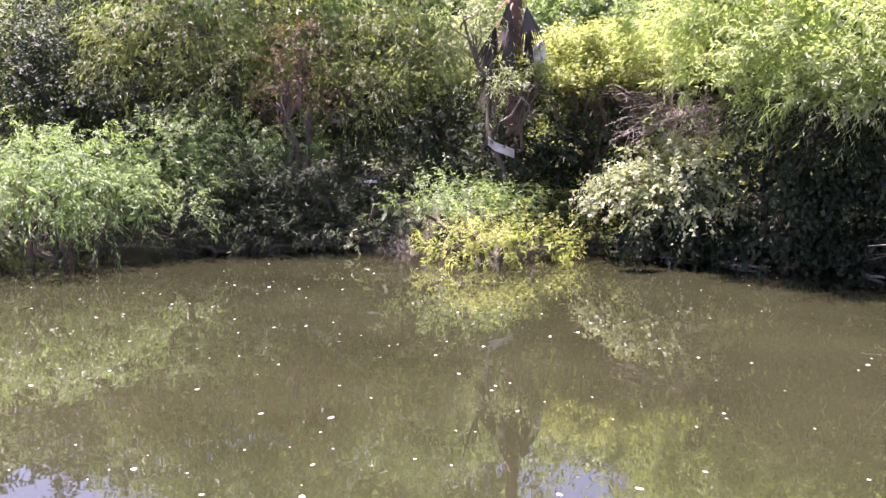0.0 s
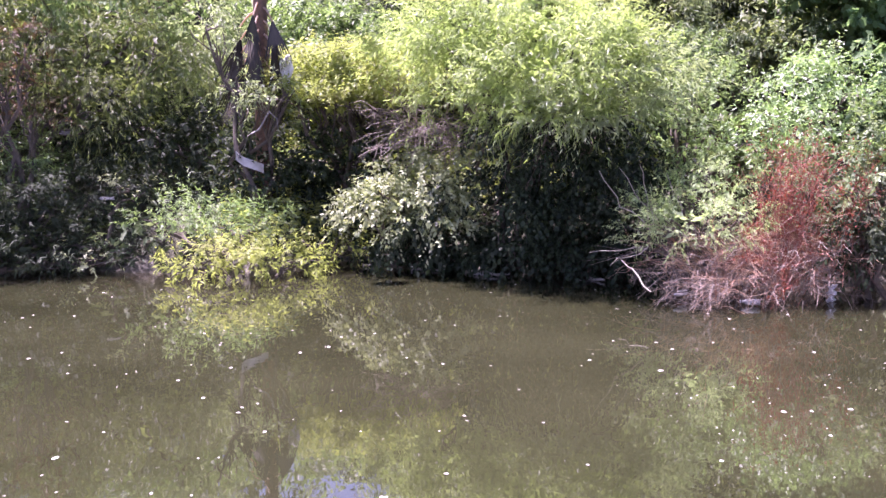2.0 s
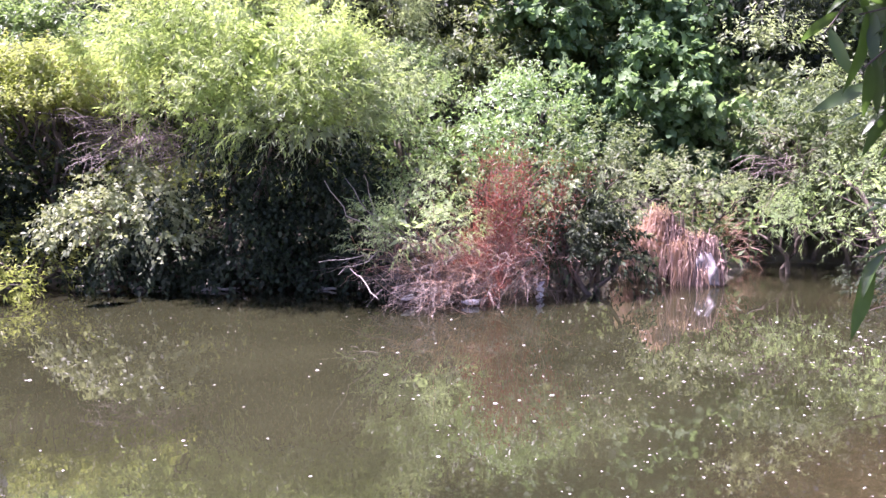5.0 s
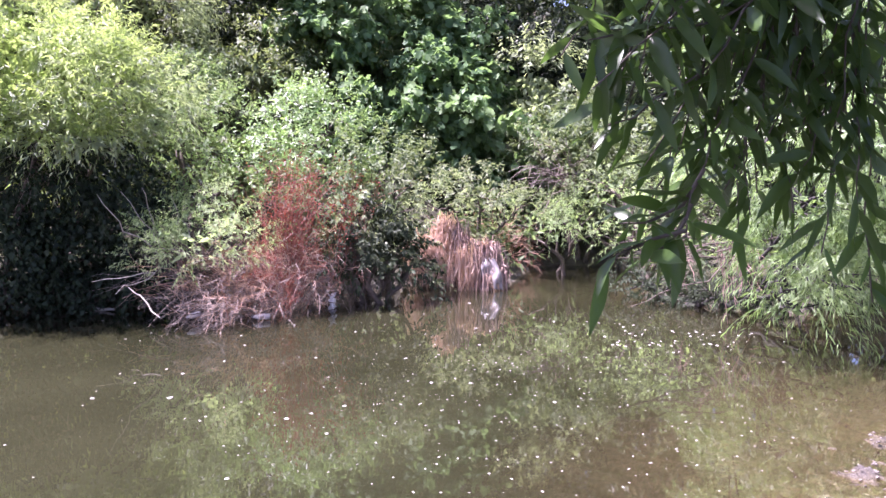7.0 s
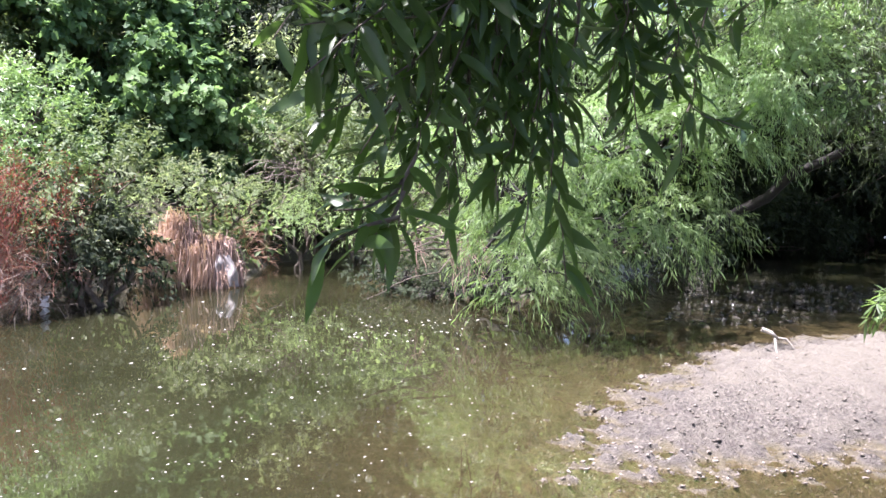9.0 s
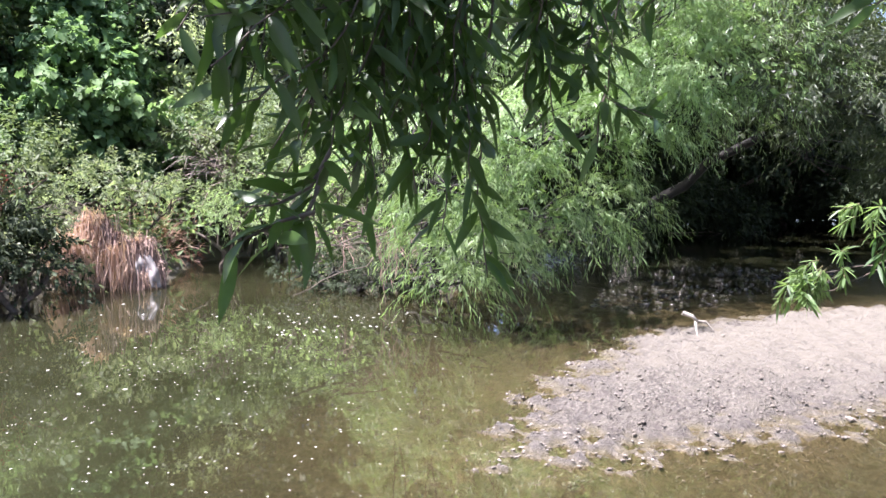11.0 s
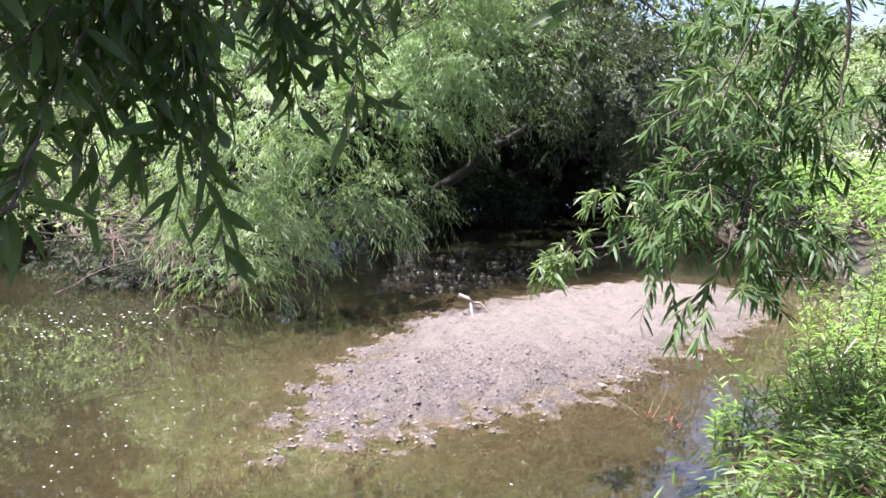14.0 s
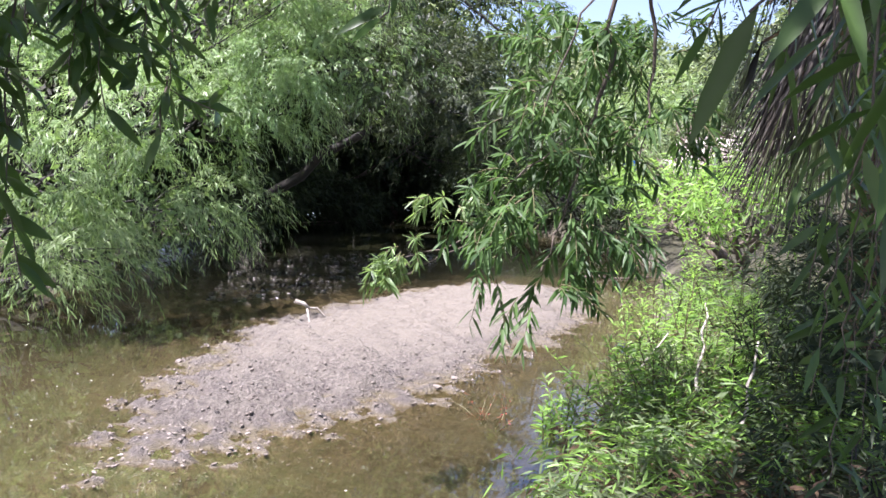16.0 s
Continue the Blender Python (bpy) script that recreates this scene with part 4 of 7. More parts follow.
plant("tree", "tall leafy tree standing behind the bank", "tree",
      [(-2.94, 24.91, 10.89, 4.03, 2.80), (-4.69, 24.94, 9.19, 2.45, 1.70), (-1.28, 24.85, 8.89, 2.40, 1.67), (-2.58, 24.95, 12.36, 2.02, 1.68)],
      "willow", 55, density=6, ratio=0.36, leaf=0.21, shoot=0.7, leaves=9, core=1.4)
plant("tree", "tall leafy tree standing behind the bank", "tree",
      [(0.64, 25.07, 9.38, 2.63, 2.28), (-0.49, 25.38, 8.02, 1.60, 1.38), (0.98, 25.06, 10.59, 1.31, 1.37)],
      "willow_pale", 56, density=6, ratio=0.36, leaf=0.21, shoot=0.7, leaves=9, core=1.4)
plant("tree", "tall leafy tree standing behind the bank", "tree",
      [(0.97, 25.06, 5.86, 2.45, 1.93), (-0.10, 25.38, 4.63, 1.49, 1.17), (2.02, 24.80, 4.38, 1.46, 1.15), (1.31, 25.05, 6.93, 1.23, 1.16)],
      "willow", 57, density=6, ratio=0.36, leaf=0.21, shoot=0.7, leaves=9, core=1.4)
plant("tree", "tall leafy tree standing behind the bank", "tree",
      [(4.67, 25.98, 6.82, 2.77, 1.66), (3.57, 26.46, 5.84, 1.68, 1.01), (5.79, 25.55, 5.54, 1.65, 0.99), (4.99, 25.93, 7.71, 1.38, 1.00)],
      "willow", 58, density=6, ratio=0.36, leaf=0.21, shoot=0.7, leaves=9, core=1.4)
plant("tree", "tall leafy tree standing behind the bank", "tree",
      [(8.11, 23.73, 9.38, 3.15, 2.80), (9.23, 23.11, 7.31, 1.88, 1.67), (8.33, 23.66, 10.75, 1.58, 1.68)],
      "willow", 59, density=6, ratio=0.36, leaf=0.21, shoot=0.7, leaves=9, core=1.4)
plant("tree", "tall leafy tree standing behind the bank", "tree",
      [(10.68, 22.69, 10.01, 3.51, 2.80), (9.74, 23.44, 8.66, 2.13, 1.70), (11.74, 21.94, 7.99, 2.09, 1.67), (10.84, 22.62, 11.29, 1.75, 1.68)],
      "willow_pale", 60, density=6, ratio=0.36, leaf=0.21, shoot=0.7, leaves=9, core=1.4)
plant("tree", "tall leafy tree standing behind the bank", "tree",
      [(11.95, 21.37, 10.93, 3.75, 2.73), (10.68, 22.35, 9.28, 2.28, 1.66), (13.26, 20.36, 8.92, 2.23, 1.62), (12.20, 21.23, 12.37, 1.88, 1.64)],
      "willow", 61, density=6, ratio=0.36, leaf=0.21, shoot=0.7, leaves=9, core=1.4)
plant("tree", "tall leafy tree standing behind the bank", "tree",
      [(15.29, 19.16, 9.95, 3.41, 3.07), (14.38, 20.21, 8.14, 2.07, 1.87), (16.30, 18.05, 7.66, 2.03, 1.83), (15.47, 19.02, 11.54, 1.71, 1.84)],
      "willow_fresh", 62, density=6, ratio=0.36, leaf=0.21, shoot=0.7, leaves=9, core=1.4)
plant("tree", "tall leafy tree standing behind the bank", "tree",
      [(18.02, 16.66, 10.27, 3.58, 3.07), (17.34, 17.78, 8.61, 2.18, 1.87), (18.84, 15.42, 8.01, 2.13, 1.83), (18.15, 16.52, 11.77, 1.79, 1.84)],
      "willow_fresh", 63, density=6, ratio=0.36, leaf=0.21, shoot=0.7, leaves=9, core=1.4)
plant("tree", "tall leafy tree standing behind the bank", "tree",
      [(19.28, 14.12, 7.42, 2.66, 2.49), (19.01, 14.97, 6.08, 1.61, 1.51), (19.72, 13.16, 5.67, 1.58, 1.48), (19.37, 14.00, 8.62, 1.33, 1.49)],
      "willow_pale", 64, density=6, ratio=0.36, leaf=0.21, shoot=0.7, leaves=9, core=1.4)
plant("tree", "tall leafy tree standing behind the bank", "tree",
      [(20.09, 13.02, 9.64, 3.32, 2.66), (19.51, 14.35, 8.03, 2.02, 1.61), (20.68, 11.70, 7.58, 1.98, 1.58), (20.25, 12.78, 11.08, 1.66, 1.59)],
      "willow_fresh", 65, density=6, ratio=0.36, leaf=0.21, shoot=0.7, leaves=9, core=1.4)
plant("tree", "tall leafy tree standing behind the bank", "tree",
      [(21.60, 10.41, 5.84, 2.66, 2.32), (21.36, 11.51, 4.38, 1.61, 1.41), (21.90, 9.29, 4.06, 1.58, 1.38), (21.72, 10.16, 7.11, 1.33, 1.39)],
      "willow_fresh", 66, density=6, ratio=0.36, leaf=0.21, shoot=0.7, leaves=9, core=1.4)
plant("tree", "tall leafy tree standing behind the bank", "tree",
      [(21.18, 9.80, 6.65, 2.91, 2.26), (20.87, 11.06, 5.16, 1.77, 1.37), (21.52, 8.54, 4.93, 1.73, 1.34), (21.31, 9.53, 7.93, 1.45, 1.36)],
      "willow_pale", 67, density=6, ratio=0.36, leaf=0.21, shoot=0.7, leaves=9, core=1.4)
plant("tree", "tall leafy tree standing behind the bank", "tree",
      [(21.19, 11.23, 9.51, 2.99, 1.99), (20.81, 12.49, 8.24, 1.82, 1.21), (21.60, 10.00, 8.04, 1.78, 1.19), (21.34, 10.96, 10.62, 1.49, 1.20)],
      "willow", 68, density=6, ratio=0.36, leaf=0.21, shoot=0.7, leaves=9, core=1.4)
plant("tree", "tall leafy tree standing behind the bank", "tree",
      [(21.18, 8.17, 9.61, 3.14, 2.35), (20.92, 9.52, 8.14, 1.91, 1.43), (21.47, 6.80, 7.83, 1.86, 1.40), (21.28, 7.91, 10.90, 1.57, 1.41)],
      "willow", 69, density=6, ratio=0.36, leaf=0.21, shoot=0.7, leaves=9, core=1.4)
plant("tree", "tall leafy tree standing behind the bank", "tree",
      [(21.63, 4.45, 8.36, 3.04, 1.83), (21.62, 5.75, 7.29, 1.85, 1.11), (21.68, 3.12, 6.93, 1.81, 1.09), (21.68, 4.21, 9.34, 1.52, 1.10)],
      "willow_pale", 70, density=6, ratio=0.36, leaf=0.21, shoot=0.7, leaves=9, core=1.4)
plant("tree", "tall leafy tree standing behind the bank", "tree",
      [(22.75, 1.08, 7.93, 3.14, 2.20), (22.96, 2.28, 6.69, 1.91, 1.33), (22.59, -0.20, 6.26, 1.86, 1.31), (22.77, 0.87, 9.07, 1.57, 1.32)],
      "willow", 71, density=6, ratio=0.36, leaf=0.21, shoot=0.7, leaves=9, core=1.4)
plant("tree", "tall leafy tree standing behind the bank", "tree",
      [(24.00, -2.44, 6.57, 2.99, 2.66), (24.37, -1.51, 5.08, 1.82, 1.61), (23.67, -3.53, 4.69, 1.78, 1.58), (23.98, -2.61, 7.87, 1.49, 1.59)],
      "willow", 72, density=6, ratio=0.36, leaf=0.21, shoot=0.7, leaves=9, core=1.4)
plant("tree", "tall leafy tree standing behind the bank", "tree",
      [(19.99, 11.98, 3.97, 1.78, 1.78), (19.83, 12.79, 2.77, 1.08, 1.08), (20.21, 11.22, 2.61, 1.06, 1.06), (20.15, 11.71, 4.99, 0.89, 1.07)],
      "willow", 73, density=6, ratio=0.36, leaf=0.21, shoot=0.7, leaves=9, core=1.4)
# Darkened leaves on these two plants give the black of the shaded hollow.
plant("shrub", "bank plants under the upstream willow, darkened for shade", "shrub",
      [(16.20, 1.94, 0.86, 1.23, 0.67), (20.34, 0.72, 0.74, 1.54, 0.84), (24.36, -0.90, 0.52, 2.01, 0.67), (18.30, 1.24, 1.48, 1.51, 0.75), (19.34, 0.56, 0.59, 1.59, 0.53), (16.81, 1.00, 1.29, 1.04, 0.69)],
      "shrub_shaded", 74, density=26, ratio=0.35, leaf=0.15, core=3.0, base=(19, 4.2))
plant("shrub", "green shrubs closing the upstream channel", "shrub",
      [(29.32, -2.02, 0.64, 2.43, 1.01), (28.99, -4.99, 0.87, 2.43, 1.22), (27.51, -7.22, 0.95, 2.15, 1.37), (31.24, -3.18, 2.05, 3.90, 1.30)],
      "shrub_shaded", 75, density=12, ratio=0.35, leaf=0.2, core=1.6, base=(30, -4))
plant("shrub", "bright green plants on the sunlit near bank", "shrub",
      [(11.40, -5.10, 1.20, 0.50, 0.29), (10.70, -5.44, 1.33, 0.48, 0.32), (9.59, -5.42, 1.33, 0.51, 0.29), (10.39, -4.92, 0.97, 0.46, 0.23), (8.61, -5.11, 1.14, 0.40, 0.27)],
      "herb", 76, density=36, ratio=0.22, leaf=0.13, shoot=0.5, leaves=10, up=0.8, base=(10.8, -6.3))
plant("shrub", "young willow growth on the sunlit near bank", "shrub",
      [(12.86, -5.50, 1.60, 0.57, 0.42), (14.00, -6.65, 2.63, 0.73, 0.52), (8.42, -5.42, 1.59, 0.40, 0.40), (14.41, -5.67, 2.00, 0.63, 0.63)],
      "willow_fresh", 77, density=30, ratio=0.2, leaf=0.13, shoot=0.5, leaves=10, up=0.6, base=(12.5, -7.2))
plant("shrub", "leafy shrub at the downstream water's edge", "shrub",
      [(-7.78, 12.83, 1.66, 0.94, 0.84), (-7.93, 12.14, 1.09, 0.91, 0.71), (-7.84, 13.95, 2.02, 0.78, 0.67)],
      "willow", 78, density=26, leaf=0.12)
plant("shrub", "tall green shrub filling the back of the bank", "shrub",
      [(-9.19, 16.05, 3.10, 2.20, 1.42), (-10.05, 15.54, 3.03, 1.32, 0.85), (-8.22, 16.24, 3.18, 1.30, 0.84)],
      "shrub", 79, density=20, ratio=0.27, leaf=0.13, shoot=0.5, leaves=10, core=2.0)
plant("shrub", "tall green shrub filling the back of the bank", "shrub",
      [(-6.29, 17.40, 4.01, 2.20, 1.42), (-7.37, 16.97, 3.22, 1.32, 0.85), (-5.14, 17.46, 3.37, 1.30, 0.84)],
      "shrub_shaded", 80, density=20, ratio=0.27, leaf=0.13, shoot=0.5, leaves=10, core=2.0)
plant("shrub", "tall green shrub filling the back of the bank", "shrub",
      [(-2.69, 17.80, 4.15, 2.14, 1.51), (-3.90, 17.57, 3.29, 1.28, 0.91), (-1.46, 17.64, 3.42, 1.26, 0.89)],
      "tree_grey", 81, density=20, ratio=0.27, leaf=0.13, shoot=0.5, leaves=10, core=2.0)
plant("shrub", "tall green shrub filling the back of the bank", "shrub",
      [(-0.04, 17.50, 3.52, 1.59, 0.98), (-0.97, 17.47, 2.96, 0.95, 0.59), (0.88, 17.18, 3.02, 0.94, 0.58)],
      "willow_pale", 82, density=20, ratio=0.27, leaf=0.13, shoot=0.5, leaves=10, core=2.0)
plant("shrub", "tall green shrub filling the back of the bank", "shrub",
      [(2.70, 18.30, 4.18, 1.68, 1.03), (1.74, 18.42, 3.62, 1.01, 0.62), (3.58, 17.85, 3.65, 0.99, 0.61)],
      "shrub", 83, density=20, ratio=0.27, leaf=0.13, shoot=0.5, leaves=10, core=2.0)
plant("shrub", "tall green shrub filling the back of the bank", "shrub",
      [(5.42, 17.17, 4.47, 2.14, 1.51), (4.34, 17.47, 3.70, 1.28, 0.91), (6.38, 16.51, 3.71, 1.26, 0.89)],
      "shrub_shaded", 84, density=20, ratio=0.27, leaf=0.13, shoot=0.5, leaves=10, core=2.0)
plant("shrub", "tall green shrub filling the back of the bank", "shrub",
      [(6.67, 16.22, 4.53, 1.96, 1.22), (5.61, 16.60, 3.80, 1.17, 0.73), (7.58, 15.49, 3.94, 1.15, 0.72)],
      "tree_grey", 85, density=20, ratio=0.27, leaf=0.13, shoot=0.5, leaves=10, core=2.0)
plant("shrub", "tall green shrub filling the back of the bank", "shrub",
      [(9.16, 14.40, 3.84, 1.54, 0.71), (8.39, 14.86, 3.42, 0.93, 0.43), (9.75, 13.66, 3.48, 0.91, 0.42)],
      "willow_pale", 86, density=20, ratio=0.27, leaf=0.13, shoot=0.5, leaves=10, core=2.0)
plant("shrub", "tall green shrub filling the back of the bank", "shrub",
      [(10.26, 13.04, 3.79, 1.38, 0.69), (9.64, 13.50, 3.39, 0.83, 0.42), (10.69, 12.31, 3.43, 0.82, 0.41)],
      "shrub", 87, density=20, ratio=0.27, leaf=0.13, shoot=0.5, leaves=10, core=2.0)
plant("shrub", "tall green shrub filling the back of the bank", "shrub",
      [(9.42, 14.80, 4.97, 1.59, 1.10), (8.69, 15.22, 4.33, 0.95, 0.66), (9.96, 14.10, 4.46, 0.94, 0.65)],
      "shrub_shaded", 88, density=20, ratio=0.27, leaf=0.13, shoot=0.5, leaves=10, core=2.0)
plant("shrub", "tall green shrub filling the back of the bank", "shrub",
      [(11.77, 13.09, 4.17, 1.47, 0.86), (11.11, 13.63, 3.66, 0.88, 0.51), (12.19, 12.30, 3.74, 0.87, 0.50)],
      "tree_grey", 89, density=20, ratio=0.27, leaf=0.13, shoot=0.5, leaves=10, core=2.0)
plant("shrub", "tall green shrub filling the back of the bank", "shrub",
      [(14.44, 9.34, 2.84, 1.43, 1.31), (13.97, 10.00, 2.07, 0.86, 0.78), (14.62, 8.50, 2.22, 0.84, 0.77)],
      "willow_pale", 90, density=20, ratio=0.27, leaf=0.13, shoot=0.5, leaves=10, core=2.0)
plant("shrub", "tall green shrub filling the back of the bank", "shrub",
      [(13.89, 7.96, 1.39, 0.99, 0.66), (13.59, 8.45, 1.00, 0.60, 0.40), (13.92, 7.31, 1.09, 0.58, 0.39)],
      "shrub", 91, density=20, ratio=0.27, leaf=0.13, shoot=0.5, leaves=10, core=2.0)
plant("shrub", "mid-green shrubs behind the near bank", "shrub",
      [(15.58, -7.99, 2.39, 0.95, 0.59), (13.30, -7.99, 2.25, 0.84, 0.63), (11.20, -7.57, 1.89, 0.73, 0.64), (14.89, -7.11, 1.72, 0.78, 0.45), (10.03, -7.50, 2.05, 0.67, 0.75)],
      "shrub", 92, density=22, ratio=0.3, leaf=0.12, shoot=0.5, leaves=10, base=(14.5, -9.5))
plant("tree", "leafy tree on the near bank", "tree",
      [(12.31, -7.70, 3.37, 0.88, 0.68), (11.08, -7.76, 3.80, 1.00, 0.82), (14.33, -8.20, 2.98, 0.78, 0.56), (9.05, -7.15, 2.77, 0.77, 0.92), (12.28, -7.75, 4.82, 1.08, 0.78)],
      "shrub_shaded", 93, density=20, ratio=0.3, leaf=0.12, shoot=0.6, leaves=11, base=(11.5, -9.5))
plant("tree", "tree at the bend of the creek", "tree",
      [(18.16, -7.07, 2.20, 0.93, 0.60), (18.53, -5.97, 2.20, 0.93, 0.70)],
      "willow_fresh", 94, density=18, ratio=0.28, leaf=0.13, shoot=0.6, leaves=11, base=(20, -9.2))
plant("tree", "tall trees closing the view up the channel", "tree",
      [(25.32, 1.16, 3.86, 2.62, 2.10), (26.30, -2.15, 4.31, 2.73, 2.18), (26.97, -4.96, 3.32, 2.26, 1.70), (26.36, -0.53, 6.87, 3.27, 2.18), (27.13, -3.91, 2.41, 2.26, 1.32)],
      "shrub_shaded", 95, density=8, ratio=0.4, leaf=0.22, core=1.3, base=(27, -1.5))
# Leaf colour darkened here to deepen the shade under the willow.
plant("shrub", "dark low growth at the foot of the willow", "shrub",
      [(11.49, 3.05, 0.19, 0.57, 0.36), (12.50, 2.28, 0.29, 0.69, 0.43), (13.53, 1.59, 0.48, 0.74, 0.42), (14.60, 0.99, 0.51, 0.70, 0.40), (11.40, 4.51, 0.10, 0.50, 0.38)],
      "shrub_shaded", 96, density=26, ratio=0.3, leaf=0.11, base=(12.3, 3.7))
plant("shrub", "shrub trailing at the downstream waterline", "shrub",
      [(-7.40, 12.47, 0.54, 0.71, 0.46), (-8.14, 12.00, 1.35, 1.22, 0.91), (-9.60, 13.42, 2.66, 1.73, 1.38), (-6.66, 12.54, 0.43, 0.50, 0.30)],
      "willow_pale", 97, density=30, leaf=0.1)
plant("shrub", "loose green foliage hanging before the palm trunk", "shrub",
      [(1.45, 13.2, 2.75, 0.25, 0.2), (1.27, 13.04, 2.53, 0.32, 0.23), (0.74, 13.18, 2.67, 0.28, 0.32), (0.35, 13.35, 3.6, 0.30, 0.30)],
      "willow_pale", 98, density=40, shoot=0.4, leaves=11, leaf=0.09, core=0.1, droop=0.5)
plant("willow", "sunlit willow crown high above the bank", "tree",
      [(5.41, 16.12, 6.68, 1.43, 0.95), (6.40, 15.75, 7.24, 1.31, 1.07)],
      "willow", 99, density=26, shoot=0.7, leaves=13, leaf=0.14, ratio=0.2, spread=0.6, core=0.6)
plant("willow", "sunlit willow at the downstream end of the bank", "tree",
      [(-5.31, 16.67, 6.60, 1.59, 0.98)],
      "willow", 100, density=26, shoot=0.7, leaves=13, leaf=0.14, ratio=0.2, spread=0.6, core=0.6)
plant("shrub", "greyish dry bushes on the low bank of the inlet", "shrub",
      [(12.61, 6.58, 1.48, 0.49, 0.34), (12.38, 5.71, 1.32, 0.56, 0.37), (12.80, 5.29, 1.59, 0.57, 0.38), (11.55, 5.60, 0.82, 0.44, 0.22), (11.52, 4.72, 0.86, 0.43, 0.21)],
      "sage", 101, density=30, shoot=0.35, leaves=10, leaf=0.07, ratio=0.2, spread=0.6)
plant("tree", "tall trees above the upstream channel", "tree",
      [(23.31, -1.77, 6.44, 2.09, 1.29), (24.01, -4.35, 6.48, 2.18, 1.34)],
      "shrub_shaded", 102, density=7, ratio=0.36, leaf=0.21, shoot=0.7, leaves=9, core=0.8, base=(27, 4.5))
plant("shrub", "tall hedge of green shrubs behind the bank", "shrub",
      [(-9.81, 18.57, 4.00, 2.20, 1.32), (-7.13, 20.28, 5.42, 2.25, 1.35), (-3.66, 20.68, 5.33, 2.20, 1.32)],
      "shrub", 103, density=8, ratio=0.36, leaf=0.2, shoot=0.6, leaves=9, core=0.8)
plant("shrub", "tall hedge of willow growth behind the slope", "shrub",
      [(-0.03, 21.50, 5.58, 2.25, 1.35), (3.76, 21.68, 5.73, 2.31, 1.38), (7.07, 20.31, 5.60, 2.25, 1.35), (9.32, 18.82, 5.43, 2.20, 1.32)],
      "willow_fresh", 104, density=8, ratio=0.36, leaf=0.2, shoot=0.6, leaves=9, core=0.8)
plant("shrub", "dark shrub closing the back of the shaded bank", "shrub",
      [(-5.29, 15.92, 2.64, 1.06, 0.53), (-4.04, 16.29, 2.60, 0.94, 0.53), (-2.58, 16.79, 3.18, 0.83, 0.59)],
      "shrub_shaded", 105, density=24, ratio=0.35, leaf=0.12, shoot=0.5, leaves=10, core=1.0)
plant("tree", "dark tree behind the broad-leaved tree", "tree",
      [(15.14, 14.73, 4.23, 1.47, 1.03), (16.19, 13.59, 4.45, 1.47, 1.03), (17.12, 12.42, 4.14, 1.47, 1.03), (16.36, 13.40, 4.22, 1.32, 1.03), (15.10, 14.77, 4.35, 1.32, 0.88)],
      "shrub_shaded", 106, density=9, ratio=0.4, leaf=0.2, shoot=0.6, leaves=9, core=1.6)
plant("tree", "row of green trees beyond the upstream bend", "tree",
      [(25.35, -7.49, 3.38, 2.00, 1.64), (24.84, -9.07, 3.18, 2.00, 1.64), (23.40, -10.02, 2.95, 1.92, 1.57), (21.30, -12.13, 3.21, 1.84, 1.34)],
      "shrub", 107, density=7, ratio=0.4, leaf=0.2, shoot=0.6, leaves=9, core=1.2)


plant("shrub", "dark shrubs along the upstream waterline", "shrub",
      [(17.6, -6.1, 0.55, 0.75, 0.5), (18.9, -5.6, 0.6, 0.75, 0.55), (20.1, -5.0, 0.7, 0.8, 0.6), (21.4, -4.7, 0.7, 0.9, 0.6), (16.3, -6.6, 0.6, 0.6, 0.45), (19.7, -6.2, 1.5, 0.9, 0.6), (21.5, -5.6, 1.9, 1.1, 0.7), (23.3, -4.9, 1.6, 1.2, 0.9)],
      "shrub_shaded", 108, base=(19.5, -6.8), density=26, ratio=0.25, leaf=0.13, shoot=0.5, leaves=11, core=1.4)


plant("bramble", "bramble with pale grey-green leaves beside the willow shrub", "shrub",
      [(-6.35, 11.05, 0.95, 0.42, 0.36), (-6.85, 11.25, 1.10, 0.45, 0.36), (-6.50, 10.95, 0.50, 0.40, 0.28)],
      "bramble", 109, density=56, ratio=0.6, leaf=0.075, shoot=0.35, leaves=10, droop=0.4)


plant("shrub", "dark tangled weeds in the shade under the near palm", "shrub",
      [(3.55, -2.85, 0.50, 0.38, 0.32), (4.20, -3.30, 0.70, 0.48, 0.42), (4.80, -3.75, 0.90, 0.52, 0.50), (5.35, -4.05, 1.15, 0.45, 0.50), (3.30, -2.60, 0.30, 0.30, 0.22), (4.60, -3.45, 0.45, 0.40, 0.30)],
      "shrub_shaded", 110, barkmat="shadebark", base=(4.5, -3.9), thick=0.012, density=70, shoot=0.35, leaves=11, leaf=0.085, ratio=0.17, spread=0.7, up=0.5)
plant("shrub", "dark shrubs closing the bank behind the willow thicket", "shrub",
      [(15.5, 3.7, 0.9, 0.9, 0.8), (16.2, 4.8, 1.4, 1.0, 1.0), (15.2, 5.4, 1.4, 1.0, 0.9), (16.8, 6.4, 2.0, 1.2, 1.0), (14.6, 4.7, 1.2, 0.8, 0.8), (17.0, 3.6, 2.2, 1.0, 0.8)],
      "shrub_shaded", 111, density=20, ratio=0.3, leaf=0.14, shoot=0.5, leaves=10, core=2.2)


